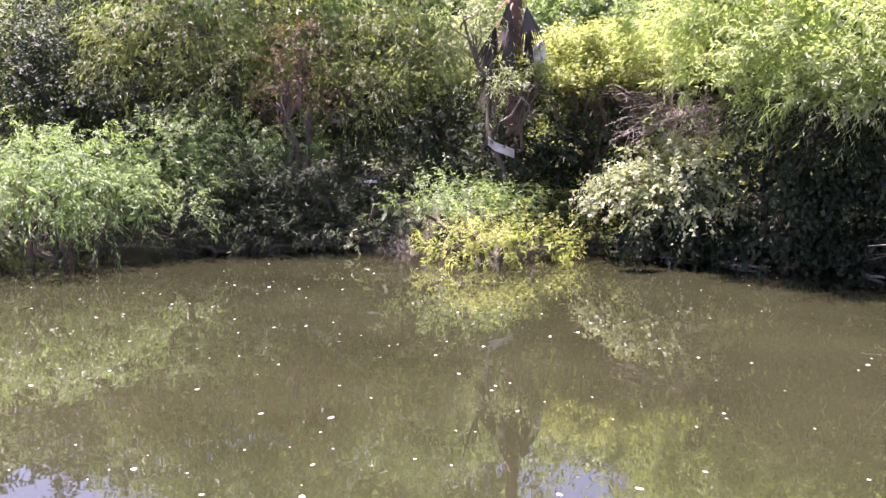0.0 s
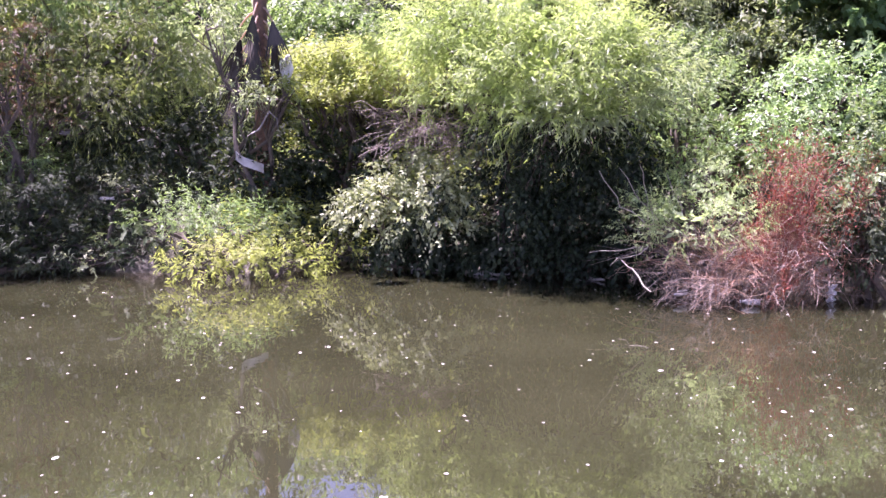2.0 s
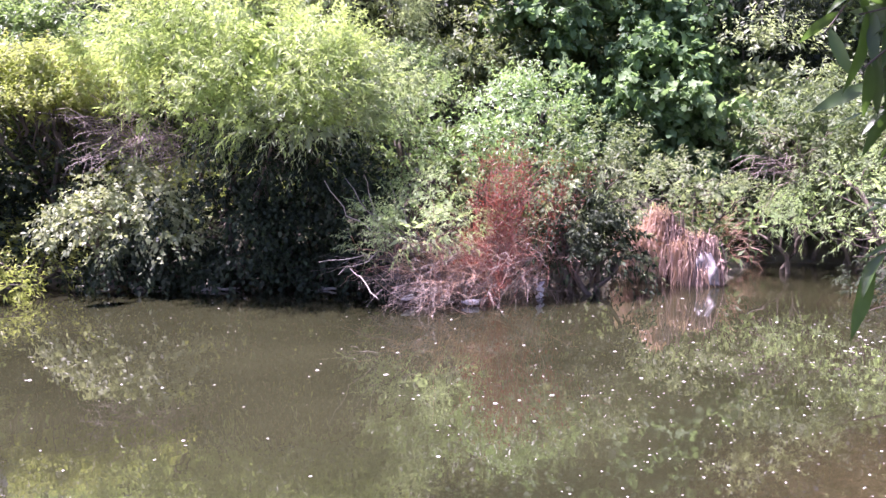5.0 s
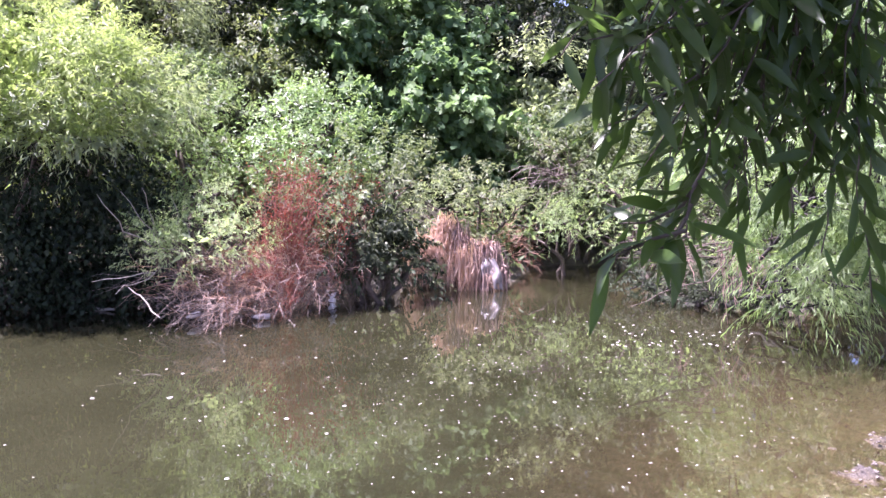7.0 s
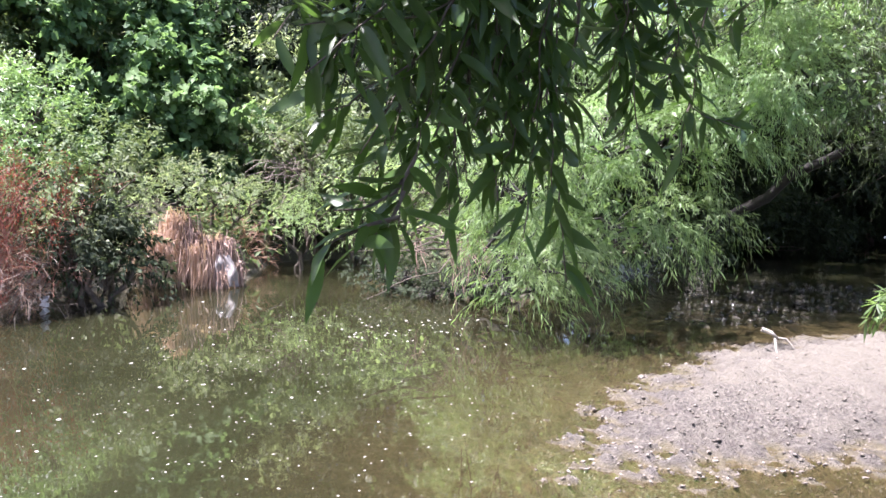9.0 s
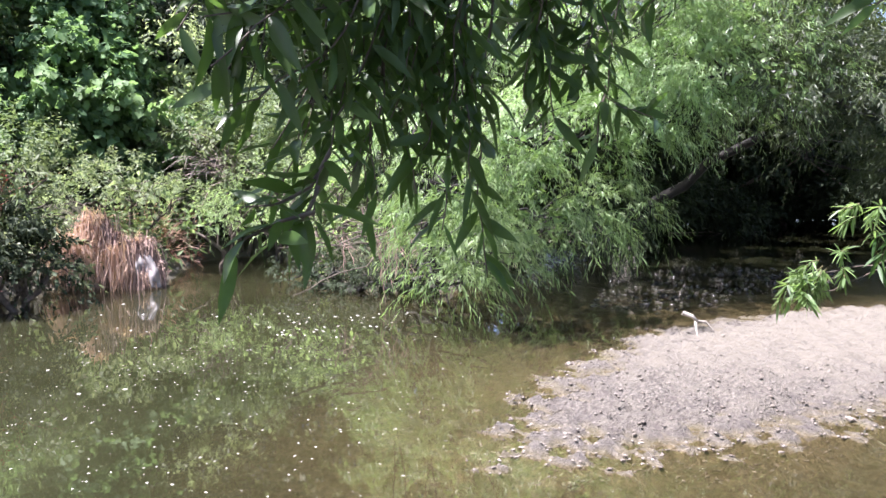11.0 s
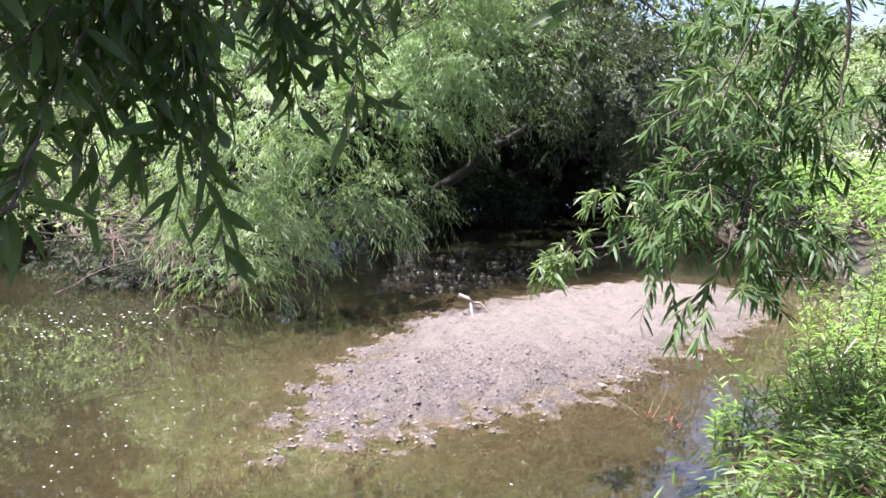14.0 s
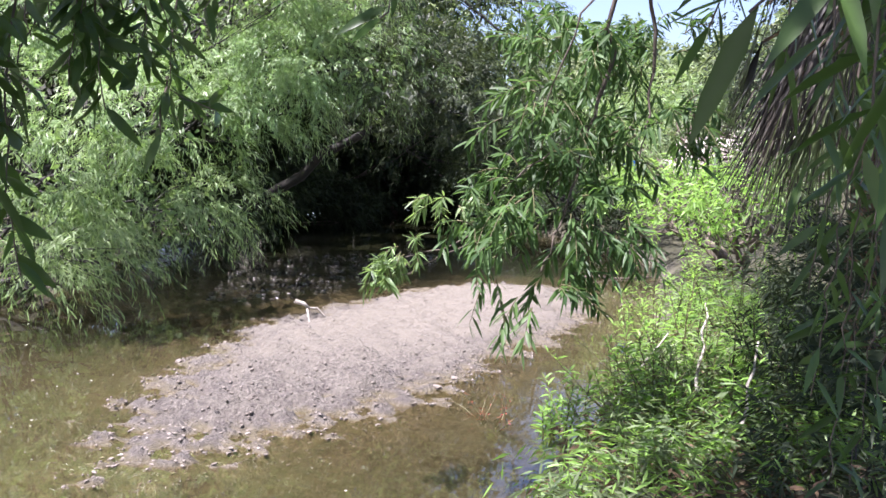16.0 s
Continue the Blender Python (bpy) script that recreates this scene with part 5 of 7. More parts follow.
# Added dark plants that stand in for shadow on the bare mud.
plant("shrub", "low weeds darkened as shade under the overhanging willow", "shrub",
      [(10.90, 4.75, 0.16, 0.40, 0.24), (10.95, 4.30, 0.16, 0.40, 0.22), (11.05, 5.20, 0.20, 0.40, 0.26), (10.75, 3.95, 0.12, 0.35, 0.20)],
      "shrub_shaded", 112, barkmat="shadebark", density=70, shoot=0.3, leaves=11, leaf=0.08, ratio=0.2, spread=0.7, droop=0.3)


# ---- high boughs of the willow, added to cast shade on the channel ----
plant("willow", "high willow boughs added to shade the channel", "tree",
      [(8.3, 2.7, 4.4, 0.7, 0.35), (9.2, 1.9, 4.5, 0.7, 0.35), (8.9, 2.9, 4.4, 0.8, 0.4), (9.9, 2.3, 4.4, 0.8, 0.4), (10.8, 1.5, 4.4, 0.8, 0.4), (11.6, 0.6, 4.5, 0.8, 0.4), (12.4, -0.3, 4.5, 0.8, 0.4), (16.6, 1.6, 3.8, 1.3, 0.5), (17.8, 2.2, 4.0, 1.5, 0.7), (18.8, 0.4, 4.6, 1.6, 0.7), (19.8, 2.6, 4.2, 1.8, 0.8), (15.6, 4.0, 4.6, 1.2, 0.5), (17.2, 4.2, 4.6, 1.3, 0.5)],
      "willow_shaded", 401, barkmat="shadebark", base=(13.2, 4.4), thick=0.012, density=26, shoot=0.7, leaves=13, leaf=0.14, ratio=0.18, droop=0.35, hang=0.35, core=2.2)


# Grid of leafy lumps added as a sun blocker over the hollow.
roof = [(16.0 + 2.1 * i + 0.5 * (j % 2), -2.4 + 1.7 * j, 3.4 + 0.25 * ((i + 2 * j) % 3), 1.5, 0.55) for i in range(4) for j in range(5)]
plant("willow", "dense willow roof added to shade the upstream channel", "tree", roof,
      "willow_shaded", 402, barkmat="shadebark", base=(17.5, 4.2), thick=0.02, density=9, shoot=0.6, leaves=10, leaf=0.22, ratio=0.3, droop=0.3, core=3.0, low=-0.2)


# ---- undergrowth on the banks ----
def undergrowth(name, label, zone, count, leafmat, seed, height=0.5, leaf=0.1, ratio=0.3, keep=None):
    rng = np.random.default_rng(seed)
    x, y = rng.uniform(zone[0], zone[1], count * 3), rng.uniform(zone[2], zone[3], count * 3)
    d = inside_distance(FAR_SHORE + NEAR_SHORE, x, y)
    ok = d < -0.12
    if keep is not None:
        ok &= keep(x, y)
    x, y = x[ok][:count], y[ok][:count]
    n = len(x)
    p = np.stack([x, y, ground_at(x, y) - 0.02], 1)
    way = unit(rng.normal(0, 0.5, (n, 3)) + np.array([0, 0, 1.0]))
    ln = height * rng.uniform(0.5, 1.4, n)
    s = np.linspace(0.1, 1, 9)
    pos = p[:, None] + way[:, None] * (ln[:, None] * s)[..., None]
    pos[..., 2] -= 0.25 * ln[:, None] * s**2
    t = np.repeat(way[:, None], 9, 1).reshape(-1, 3)
    b = pos.reshape(-1, 3)
    k = len(b)
    side = unit(np.cross(t, rng.normal(size=(k, 3))))
    w = unit(t * 0.4 + side + np.array([0, 0, -0.2]))
    ll = leaf * rng.uniform(0.6, 1.4, k)
    v, f = leaf_arrays(KITE, b, w, unit(rng.normal(0, 0.9, (k, 3)) + np.array([0, 0, 0.5])), ll, ll * ratio, 0.2)
    return tagged(new(name, raw_mesh(name, v, [f], M[leafmat])), label, "undergrowth", "", "stuff")


undergrowth("undergrowth", "dark low undergrowth covering the far bank", (-14, 16, 6.5, 19), 4000, "shrub", 301, 0.55, 0.15, 0.4)
undergrowth("undergrowth", "bright grassy undergrowth on the open slope", (0.5, 8.5, 12.5, 19), 3600, "yellow", 302, 0.5, 0.13, 0.25)
undergrowth("undergrowth", "green undergrowth on the upstream bank", (9.8, 28, 2.6, 9), 2600, "shrub", 303, 0.5, 0.14, 0.3)
def clumps(x, y):
    """Patches in which the near weeds grow, with bare earth between."""
    return np.sin(4.3 * x + 1.7 * y) + np.sin(5.1 * y - 2.9 * x + 1) + np.sin(9.7 * x + 3.1 * y) > 0.25


undergrowth("undergrowth", "low mixed weeds on the near bank", (3.0, 9.5, -6.0, -1.2), 3000, "shrub", 304, 0.34, 0.085, 0.18, clumps)
undergrowth("undergrowth", "dead brown leaves and stalks among the near weeds", (3.0, 8.0, -5.0, -1.2), 700, "brown", 306, 0.2, 0.08, 0.2)
undergrowth("undergrowth", "fresh green shoots among the near weeds", (3.4, 8.5, -5.0, -1.3), 1200, "herb", 305, 0.4, 0.09, 0.15)


# ---- water's edge and bar: stones, drift, foam ----
def pebble_mesh(seed):
    bm = bmesh.new()
    bmesh.ops.create_icosphere(bm, subdivisions=1, radius=1)
    rng = random.Random(seed)
    for v in bm.verts:
        v.co = Vector((v.co.x * 1.0, v.co.y * 0.72, v.co.z * 0.36)) * rng.uniform(0.65, 1.25)
    me = bpy.data.meshes.new("pebble")
    bm.to_mesh(me)
    bm.free()
    me.materials.append(M["stone"])
    return me


def foam(rng, x, y, size):
    """Low domes of foam afloat."""
    n, k = len(x), 7
    a = np.linspace(0, 2 * np.pi, k, endpoint=False)
    turn, long = rng.uniform(0, 6.28, n), rng.uniform(1.0, 1.9, n)
    ca, sa = np.cos(turn)[:, None], np.sin(turn)[:, None]
    r = size[:, None] * rng.uniform(0.7, 1.2, (n, k))
    u, w = r * np.cos(a) * long[:, None], r * np.sin(a)
    ring = np.stack([x[:, None] + u * ca - w * sa, y[:, None] + u * sa + w * ca, np.full((n, k), 0.001)], -1)
    mid = np.stack([x[:, None] + 0.6 * (u * ca - w * sa), y[:, None] + 0.6 * (u * sa + w * ca), np.repeat(size[:, None] * 0.28, k, 1)], -1)
    v = np.concatenate([ring, mid], 1)
    i = np.arange(k)
    j = (i + 1) % k
    o = (np.arange(n) * 2 * k)[:, None, None]
    sides = (np.stack([i, j, k + j, k + i], 1)[None] + o).reshape(-1, 4)
    top = ((k + i)[None, None] + o).reshape(-1, k)
    return v.reshape(-1, 3), [sides, top]


rng = np.random.default_rng(77)
fx = np.concatenate([rng.uniform(-7, 9, 460), rng.normal(6.2, 1.4, 290), rng.uniform(3.2, 7.2, 210), rng.normal(8.6, 0.5, 70)])
fy = np.concatenate([rng.uniform(3.2, 11.5, 460), rng.normal(3.6, 1.4, 290), rng.uniform(1.4, 5.5, 210), rng.normal(3.4, 0.5, 70)])
fs = np.concatenate([rng.uniform(0.004, 0.013, 460) * rng.uniform(0.6, 1.5, 460), rng.uniform(0.002, 0.0075, 290), rng.uniform(0.002, 0.008, 210), rng.uniform(0.005, 0.016, 70)])
clear = (inside_distance(FAR_SHORE + NEAR_SHORE, fx, fy) > 0.3) & (ground_at(fx, fy) < -0.06)
v, f = foam(rng, fx[clear], fy[clear], fs[clear])
tagged(new("foam", raw_mesh("foam", v, f, M["foam"])), "small white flecks of foam afloat on the creek", "foam", "", "stuff")


def crooked(name, label, category, pts, radii, mat, branches=(), sides=7):
    """A fallen branch: a crooked tapered tube, with side branches as parts."""
    base = np.array(pts[0], float)
    root = thing(name, base, label, category)
    v, q = tube_arrays([(np.array(pts) - base, radii)], sides)
    part("stem", raw_mesh("stem", v, [q], M[mat]), root)
    for bp, br in branches:
        v, q = tube_arrays([(np.array(bp) - base, br)], 5)
        part("side_branch", raw_mesh("side_branch", v, [q], M[mat]), root)
    return root


# bleached driftwood standing on the back edge of the bar
crooked("driftwood", "bleached forked driftwood lying on the gravel bar", "driftwood",
        [(8.940, -0.280, 0.170), (8.940, -0.290, 0.210), (8.940, -0.240, 0.260), (8.930, -0.150, 0.290)], [0.018, 0.02, 0.022, 0.026], "driftwood",
        [([(8.940, -0.280, 0.210), (8.890, -0.290, 0.140), (8.840, -0.310, 0.060)], [0.016, 0.014, 0.01]), ([(8.940, -0.290, 0.210), (8.990, -0.380, 0.200), (8.990, -0.460, 0.110)], [0.013, 0.012, 0.008])])
for i, (sx, sy, sr) in enumerate([(6.72, -1.43, 0.055), (6.62, -1.34, 0.05), (6.86, -1.52, 0.04), (7.62, 0.82, 0.05), (8.28, 0.5, 0.035)]):
    ob = new("stone", pebble_mesh(40 + i))
    ob.matrix_world = pose(sx, sy, float(ground_at(np.array([sx]), np.array([sy]))[0]) + sr * 0.25, 0, 0, i * 50) @ Matrix.Diagonal((sr, sr, sr, 1))
    tagged(ob, "dark wet stone at the edge of the bar", "stone", "stones on the bar")


# wet stones that break the surface of the riffle behind the bar
rng = np.random.default_rng(12)
rx, ry = rng.uniform(10.6, 15.0, 900), rng.uniform(-2.6, 1.0, 900)
shallow = (inside_distance(BAR, rx, ry) < -0.15) & (rng.random(900) < soft(ry + 0.75 * (rx - 10.5), -0.2, 0.8) * soft(2.6 - ry - 0.6 * (rx - 10.5), -0.5, 0.8))
rx, ry = rx[shallow], ry[shallow]
stone = np.array([(1, 0, 0), (0.3, 0.8, 0), (-0.8, 0.5, 0), (-0.7, -0.6, 0), (0.4, -0.8, 0), (0.35, 0.1, 0.5), (-0.3, -0.1, 0.55), (0, 0, -0.6)], float)
sides = np.array([(0, 1, 5), (1, 2, 6), (1, 6, 5), (2, 3, 6), (3, 4, 6), (4, 5, 6), (4, 0, 5), (1, 0, 7), (2, 1, 7), (3, 2, 7), (4, 3, 7), (0, 4, 7)])
big = 0.025 + 0.06 * rng.random(len(rx)) ** 2
v = stone[None] * rng.uniform(0.7, 1.3, (len(rx), 8, 3)) * big[:, None, None] * np.array([1.0, 1.0, 0.7])
turn = rng.uniform(0, 6.28, len(rx))
c, s = np.cos(turn)[:, None], np.sin(turn)[:, None]
v = np.stack([v[..., 0] * c - v[..., 1] * s + rx[:, None], v[..., 0] * s + v[..., 1] * c + ry[:, None], v[..., 2] - 0.2 * big[:, None]], -1).reshape(-1, 3)
f = (sides[None] + (np.arange(len(rx)) * 8)[:, None, None]).reshape(-1, 3)
tagged(new("riffle_stones", raw_mesh("riffle_stones", v, [f], M["wetstone"])), "wet dark stones breaking the surface of a shallow riffle", "stones", "", "stuff")


# ---- dead and dry things on the far bank ----
def twigs(rng, roots, aim, count, length, spread, radius, droop=0.1, forks=3):
    """Bare crooked twigs from random roots, with forks."""
    lines = []
    for _ in range(count):
        a = roots[rng.integers(len(roots))] + rng.normal(0, 0.08, 3)
        d = unit(np.array(aim) + rng.normal(0, spread, 3))
        ln = length * rng.uniform(0.5, 1.3)
        p = curve(rng, a, a + d * ln, 6, -droop, 0.05)
        lines.append((p, np.linspace(radius, radius * 0.35, 6)))
        for _ in range(forks):
            i = rng.integers(2, 5)
            e = p[i] + unit(d + rng.normal(0, 0.6, 3)) * ln * rng.uniform(0.15, 0.4)
            lines.append((curve(rng, p[i], e, 4, 0, 0.05), np.linspace(radius * 0.5, radius * 0.2, 4)))
    return lines


def tangle(name, label, category, base, groups):
    root = thing(name, base, label, category)
    for pname, lines, mat, text in groups:
        packs = [[line] for line in lines] if len(lines) < 12 else [lines]
        for pack in packs:
            v, q = tube_arrays(pack, 5 if len(lines) < 12 else 4)
            piece = part(pname, raw_mesh(pname, v - np.array(base), [q], M[mat]), root, text)
            if len(lines) >= 12:
                tagged(piece, "", "", "", "stuff")
    return root


rng = np.random.default_rng(5)
pile = np.array([(rng.uniform(5.9, 8.0), rng.uniform(8.0, 8.9), rng.uniform(0.05, 0.5)) for _ in range(60)])
low = np.array([(rng.uniform(5.8, 8.0), rng.uniform(7.75, 8.5), rng.uniform(0.0, 0.16)) for _ in range(60)])
tangle("brush_pile", "tangled pile of dry pinkish-grey stems lying in the water's edge", "brush", (6.9, 8.4, 0.0), [
    ("dry_stem", twigs(rng, pile, (-0.8, -0.3, 0.05), 300, 1.05, 0.34, 0.0045, 0.14), "twig", "grey dry stems"),
    ("straw_stem", twigs(rng, pile, (-0.7, -0.3, 0.2), 330, 0.8, 0.45, 0.0042, 0.12), "straw", "straw-coloured thin stems"),
    ("red_stem", twigs(rng, pile[20:], (-0.5, -0.3, 0.3), 120, 0.8, 0.5, 0.004, 0.15), "redstem", "reddish stems"),
    ("wet_stem", twigs(rng, low, (-0.5, -0.4, -0.05), 70, 0.7, 0.5, 0.007, 0.0, 2), "bark", "fallen sticks at the waterline"),
])
# dried rust-red plant
rust = np.array([(rng.choice([7.0, 7.62]) + rng.normal(0, 0.09), rng.uniform(7.95, 8.3), 0.3) for _ in range(24)])
lines = twigs(rng, rust, (0.05, 0.0, 1.0), 60, 1.35, 0.14, 0.006, 0.05, 6) + twigs(rng, rust, (-0.9, -0.2, 0.3), 26, 0.9, 0.35, 0.005, 0.1, 4)
root = tangle("dried_plant", "tall dried plant with rust-red stems and seed heads", "plant", (7.4, 8.5, 0.25), [("dry_stem", lines, "redstem", "")])
pts = np.concatenate([p[2:] for p, _ in lines])
pick = pts[rng.integers(len(pts), size=5600)] + rng.normal(0, 0.035, (5600, 3))
v, f = leaf_arrays(KITE, pick, rng.normal(0, 1, (5600, 3)) + np.array([0, 0, 0.5]), rng.normal(size=(5600, 3)), rng.uniform(0.02, 0.05, 5600), rng.uniform(0.008, 0.02, 5600), 0.1)
part("seed_head", raw_mesh("seed_head", v - np.array([7.4, 8.5, 0.25]), [f], M["rust"]), root, "rust-red dry leaves and seeds")
# bare branches that stand out of the brush
tangle("dead_branch", "bare pale forked branches sticking out over the water", "branch", (5.660, 9.050, 0.790), [
    ("stem", [(curve(rng, (5.660, 9.050, 0.790), (4.880, 9.020, 1.570), 7, 0.04, 0.05), np.linspace(0.0099, 0.0042, 7)),
              (curve(rng, (5.620, 9.070, 0.940), (5.410, 8.960, 1.640), 6, -0.03, 0.06), np.linspace(0.0087, 0.0035, 6)),
              (curve(rng, (5.720, 9.010, 0.940), (5.240, 9.170, 1.600), 6, 0.08, 0.06), np.linspace(0.0081, 0.0028, 6)),
              (curve(rng, (5.980, 8.730, 0.890), (5.800, 8.960, 1.530), 6, 0.02, 0.06), np.linspace(0.0074, 0.0028, 6)),
              (curve(rng, (5.400, 8.740, 0.620), (4.620, 8.710, 0.600), 6, 0.0, 0.04), np.linspace(0.0074, 0.0028, 6)),
              (curve(rng, (5.430, 8.720, 0.650), (4.790, 8.510, 0.460), 6, -0.04, 0.05), np.linspace(0.0074, 0.0028, 6)),
              (curve(rng, (5.050, 8.700, 0.490), (4.790, 7.590, 0.310), 6, 0.0, 0.02), np.linspace(0.0074, 0.0042, 6))], "driftwood", ""),
])
for a, b in [((2.530, 12.140, 0.020), (2.990, 11.930, 0.090)), ((3.150, 11.580, 0.080), (3.610, 11.340, 0.130)), ((3.860, 11.150, 0.120), (4.400, 10.730, 0.170)), ((3.910, 10.930, 0.160), (4.210, 10.710, 0.160)), ((5.350, 10.180, 0.410), (5.470, 9.890, 0.420))]:
    a, b = (a[0], a[1], 0.02), (b[0], b[1], 0.03)
    crooked("stick", "pale stick floating at the foot of the bank", "stick", curve(rng, a, b, 5, 0, 0.03), np.linspace(0.025, 0.015, 5), "driftwood")


def hanging_straw(rng, tops, out, count, length, width, bend):
    """Limp blades that start level and fall."""
    p = tops[rng.integers(len(tops), size=count)] + rng.normal(0, 0.05, (count, 3))
    way = unit(np.array(out) + rng.normal(0, 0.45, (count, 3)))
    b = []
    ln = length * rng.uniform(0.6, 1.2, count)
    # two blades end to end: a short level one and a long falling one
    mid = p + way * (ln * 0.25)[:, None] + np.array([0, 0, -0.03])
    b.append(leaf_arrays(BLADE, p, mid - p, rng.normal(0, 0.4, (count, 3)) + np.array([0, 0, 1.0]), ln * 0.3, width, 0.1))
    down = unit(way * 0.22 + np.array([0, 0, -1.0]) + rng.normal(0, 0.1, (count, 3)))
    b.append(leaf_arrays(BLADE, mid, down, way + rng.normal(0, 0.5, (count, 3)), ln * 0.75, width, 0.0))
    return b


def crumpled(name, label, category, centre, size, facing, mat, seed, lean=0.0, parent=None, thick=0.012):
    """A creased sheet with thickness: width, height, and the bearing it faces."""
    rng = np.random.default_rng(seed)
    n = 9
    u, w = np.meshgrid(np.linspace(-0.5, 0.5, n), np.linspace(-0.5, 0.5, n))
    edge = 1 + 0.18 * np.sin(5 * np.arctan2(w, u) + seed)
    d = 0.16 * np.sin(7 * u + 3 * w + seed) + 0.1 * np.sin(11 * w - 5 * u) + rng.normal(0, 0.03, u.shape)
    c, s = math.cos(radians(facing)), math.sin(radians(facing))
    px, pz, py = u * edge * size[0], w * edge * size[1], d * min(size)
    px = px + lean * pz
    front = np.stack([px * c - py * s, px * s + py * c, pz], -1).reshape(-1, 3)
    back = front + np.array([-s, c, 0]) * thick
    v = np.concatenate([front, back])
    i = (np.arange(n - 1)[:, None] * n + np.arange(n - 1)[None]).ravel()
    q = np.stack([i, i + 1, i + n + 1, i + n], 1)
    rim = np.concatenate([np.arange(n), np.arange(1, n) * n + n - 1, (n - 1) * n + np.arange(n - 2, -1, -1), np.arange(n - 2, 0, -1) * n])
    nx = np.roll(rim, -1)
    o = n * n
    me = raw_mesh(name, v, [q, q[:, ::-1] + o, np.stack([nx, rim, rim + o, nx + o], 1)], M[mat])
    me.polygons.foreach_set("use_smooth", np.ones(len(me.polygons), bool))
    ob = new(name, me)
    ob.location = centre
    return tagged(ob, label, category)


# slumped clump of dead grass hanging into the water
base = (10.25, 7.9, 0.0)
root = thing("dead_grass", base, "slumped clump of dead straw-coloured grass hanging into the creek", "grass")
along, face = np.array([0.36, -0.93, 0.0]), np.array([-0.76, -0.65, 0.0])
for k in range(34):
    s = (k * 0.618) % 1.0
    tier = k % 4
    top = np.array([9.98, 8.62, 0.0]) + along * (1.42 * s) + face * (0.12 * tier + rng.normal(0, 0.03))
    top[2] = 0.92 - 0.35 * (s - 0.35) ** 2 * 4 - 0.15 * tier + rng.normal(0, 0.04)
    tuft = top + rng.normal(0, 1, (10, 3)) * 0.035
    way = face * 0.9 + along * rng.normal(0, 0.6) + np.array([0, 0, 0.3 - 0.1 * tier])
    v, f = join(hanging_straw(rng, tuft, way, 110, min(0.75, top[2] + 0.12) * rng.uniform(0.75, 1.1), 0.011, 0.3))
    part("straw_tuft", raw_mesh("straw_tuft", v - np.array(base), [f], M[("straw", "straw_brown", "straw", "straw", "straw_brown")[k % 5]]), root)
bm = bmesh.new()
bmesh.ops.create_icosphere(bm, subdivisions=3, radius=1)
for vert in bm.verts:
    n = noise.noise(vert.co * 2.2)
    q = Vector((vert.co.x * 0.7, vert.co.y * 0.3, vert.co.z * 0.42)) * (1 + 0.25 * n)
    vert.co = Vector((q.x * 0.36 - q.y * 0.93 + 0.12, q.x * -0.93 - q.y * 0.36 + 0.05, q.z + 0.2))
me = bpy.data.meshes.new("root_mat")
bm.to_mesh(me)
bm.free()
me.materials.append(M["bark"])
part("root_mat", me, root, "dark matted roots under the straw")


def drape(name, label, category, corners, bulge, mat, seed, thick=0.01, n=12):
    """A limp sheet between four corners (two at the top, two below), with folds."""
    a, b, c, d = (np.array(p, float) for p in corners)
    u, w = np.meshgrid(np.linspace(0, 1, n), np.linspace(0, 1, n))
    p = (a * (1 - u[..., None]) + b * u[..., None]) * (1 - w[..., None]) + (c * (1 - u[..., None]) + d * u[..., None]) * w[..., None]
    out = unit(np.cross(b - a, c - a))
    fold = bulge * np.sin(np.pi * w) + 0.035 * np.sin(9 * u + 2.5 * w + seed) * (0.3 + w) + 0.02 * np.sin(17 * u - 6 * w) + 0.018 * np.sin(12 * w + 5 * u)
    p = p + out * fold[..., None] + unit(b - a) * (0.03 * np.sin(5 * w + seed + 3 * u))[..., None]
    front = p.reshape(-1, 3)
    v = np.concatenate([front, front - out * thick])
    i = (np.arange(n - 1)[:, None] * n + np.arange(n - 1)[None]).ravel()
    q = np.stack([i, i + 1, i + n + 1, i + n], 1)
    rim = np.concatenate([np.arange(n), np.arange(1, n) * n + n - 1, (n - 1) * n + np.arange(n - 2, -1, -1), np.arange(n - 2, 0, -1) * n])
    nx, o = np.roll(rim, -1), n * n
    me = raw_mesh(name, v - front.mean(0), [q, q[:, ::-1] + o, np.stack([nx, rim, rim + o, nx + o], 1)], M[mat])
    me.polygons.foreach_set("use_smooth", np.ones(len(me.polygons), bool))
    ob = new(name, me)
    ob.location = front.mean(0)
    return tagged(ob, label, category)


drape("cloth", "dirty white cloth caught beside the dead grass", "cloth", [(10.18, 7.4, 0.5), (10.26, 7.27, 0.46), (10.0, 7.36, 0.01), (10.2, 7.02, 0.01)], -0.05, "dirty_cloth", 3)
# dry brush on the bank beside it
dry = np.array([(rng.uniform(10.9, 13.2), rng.uniform(8.2, 9.0), rng.uniform(0.15, 0.6)) for _ in range(50)])
tangle("dry_brush", "dry brown brush and roots on the low bank", "brush", (12.0, 8.5, 0.3), [
    ("dry_stem", twigs(rng, dry, (-0.3, -0.5, 0.5), 240, 0.6, 0.7, 0.008, 0.1), "straw", ""),
    ("hanging_root", twigs(rng, dry, (-0.3, -0.6, -0.7), 160, 0.45, 0.35, 0.009, 0.0), "redstem", "dark reddish roots"),
    ("dead_vine", twigs(rng, np.array([(13.110, 7.680, 1.460)]), (-0.7, 0.3, 0.0), 40, 1.0, 0.7, 0.011, 0.15), "twig", "tangle of bleached vines"),
])
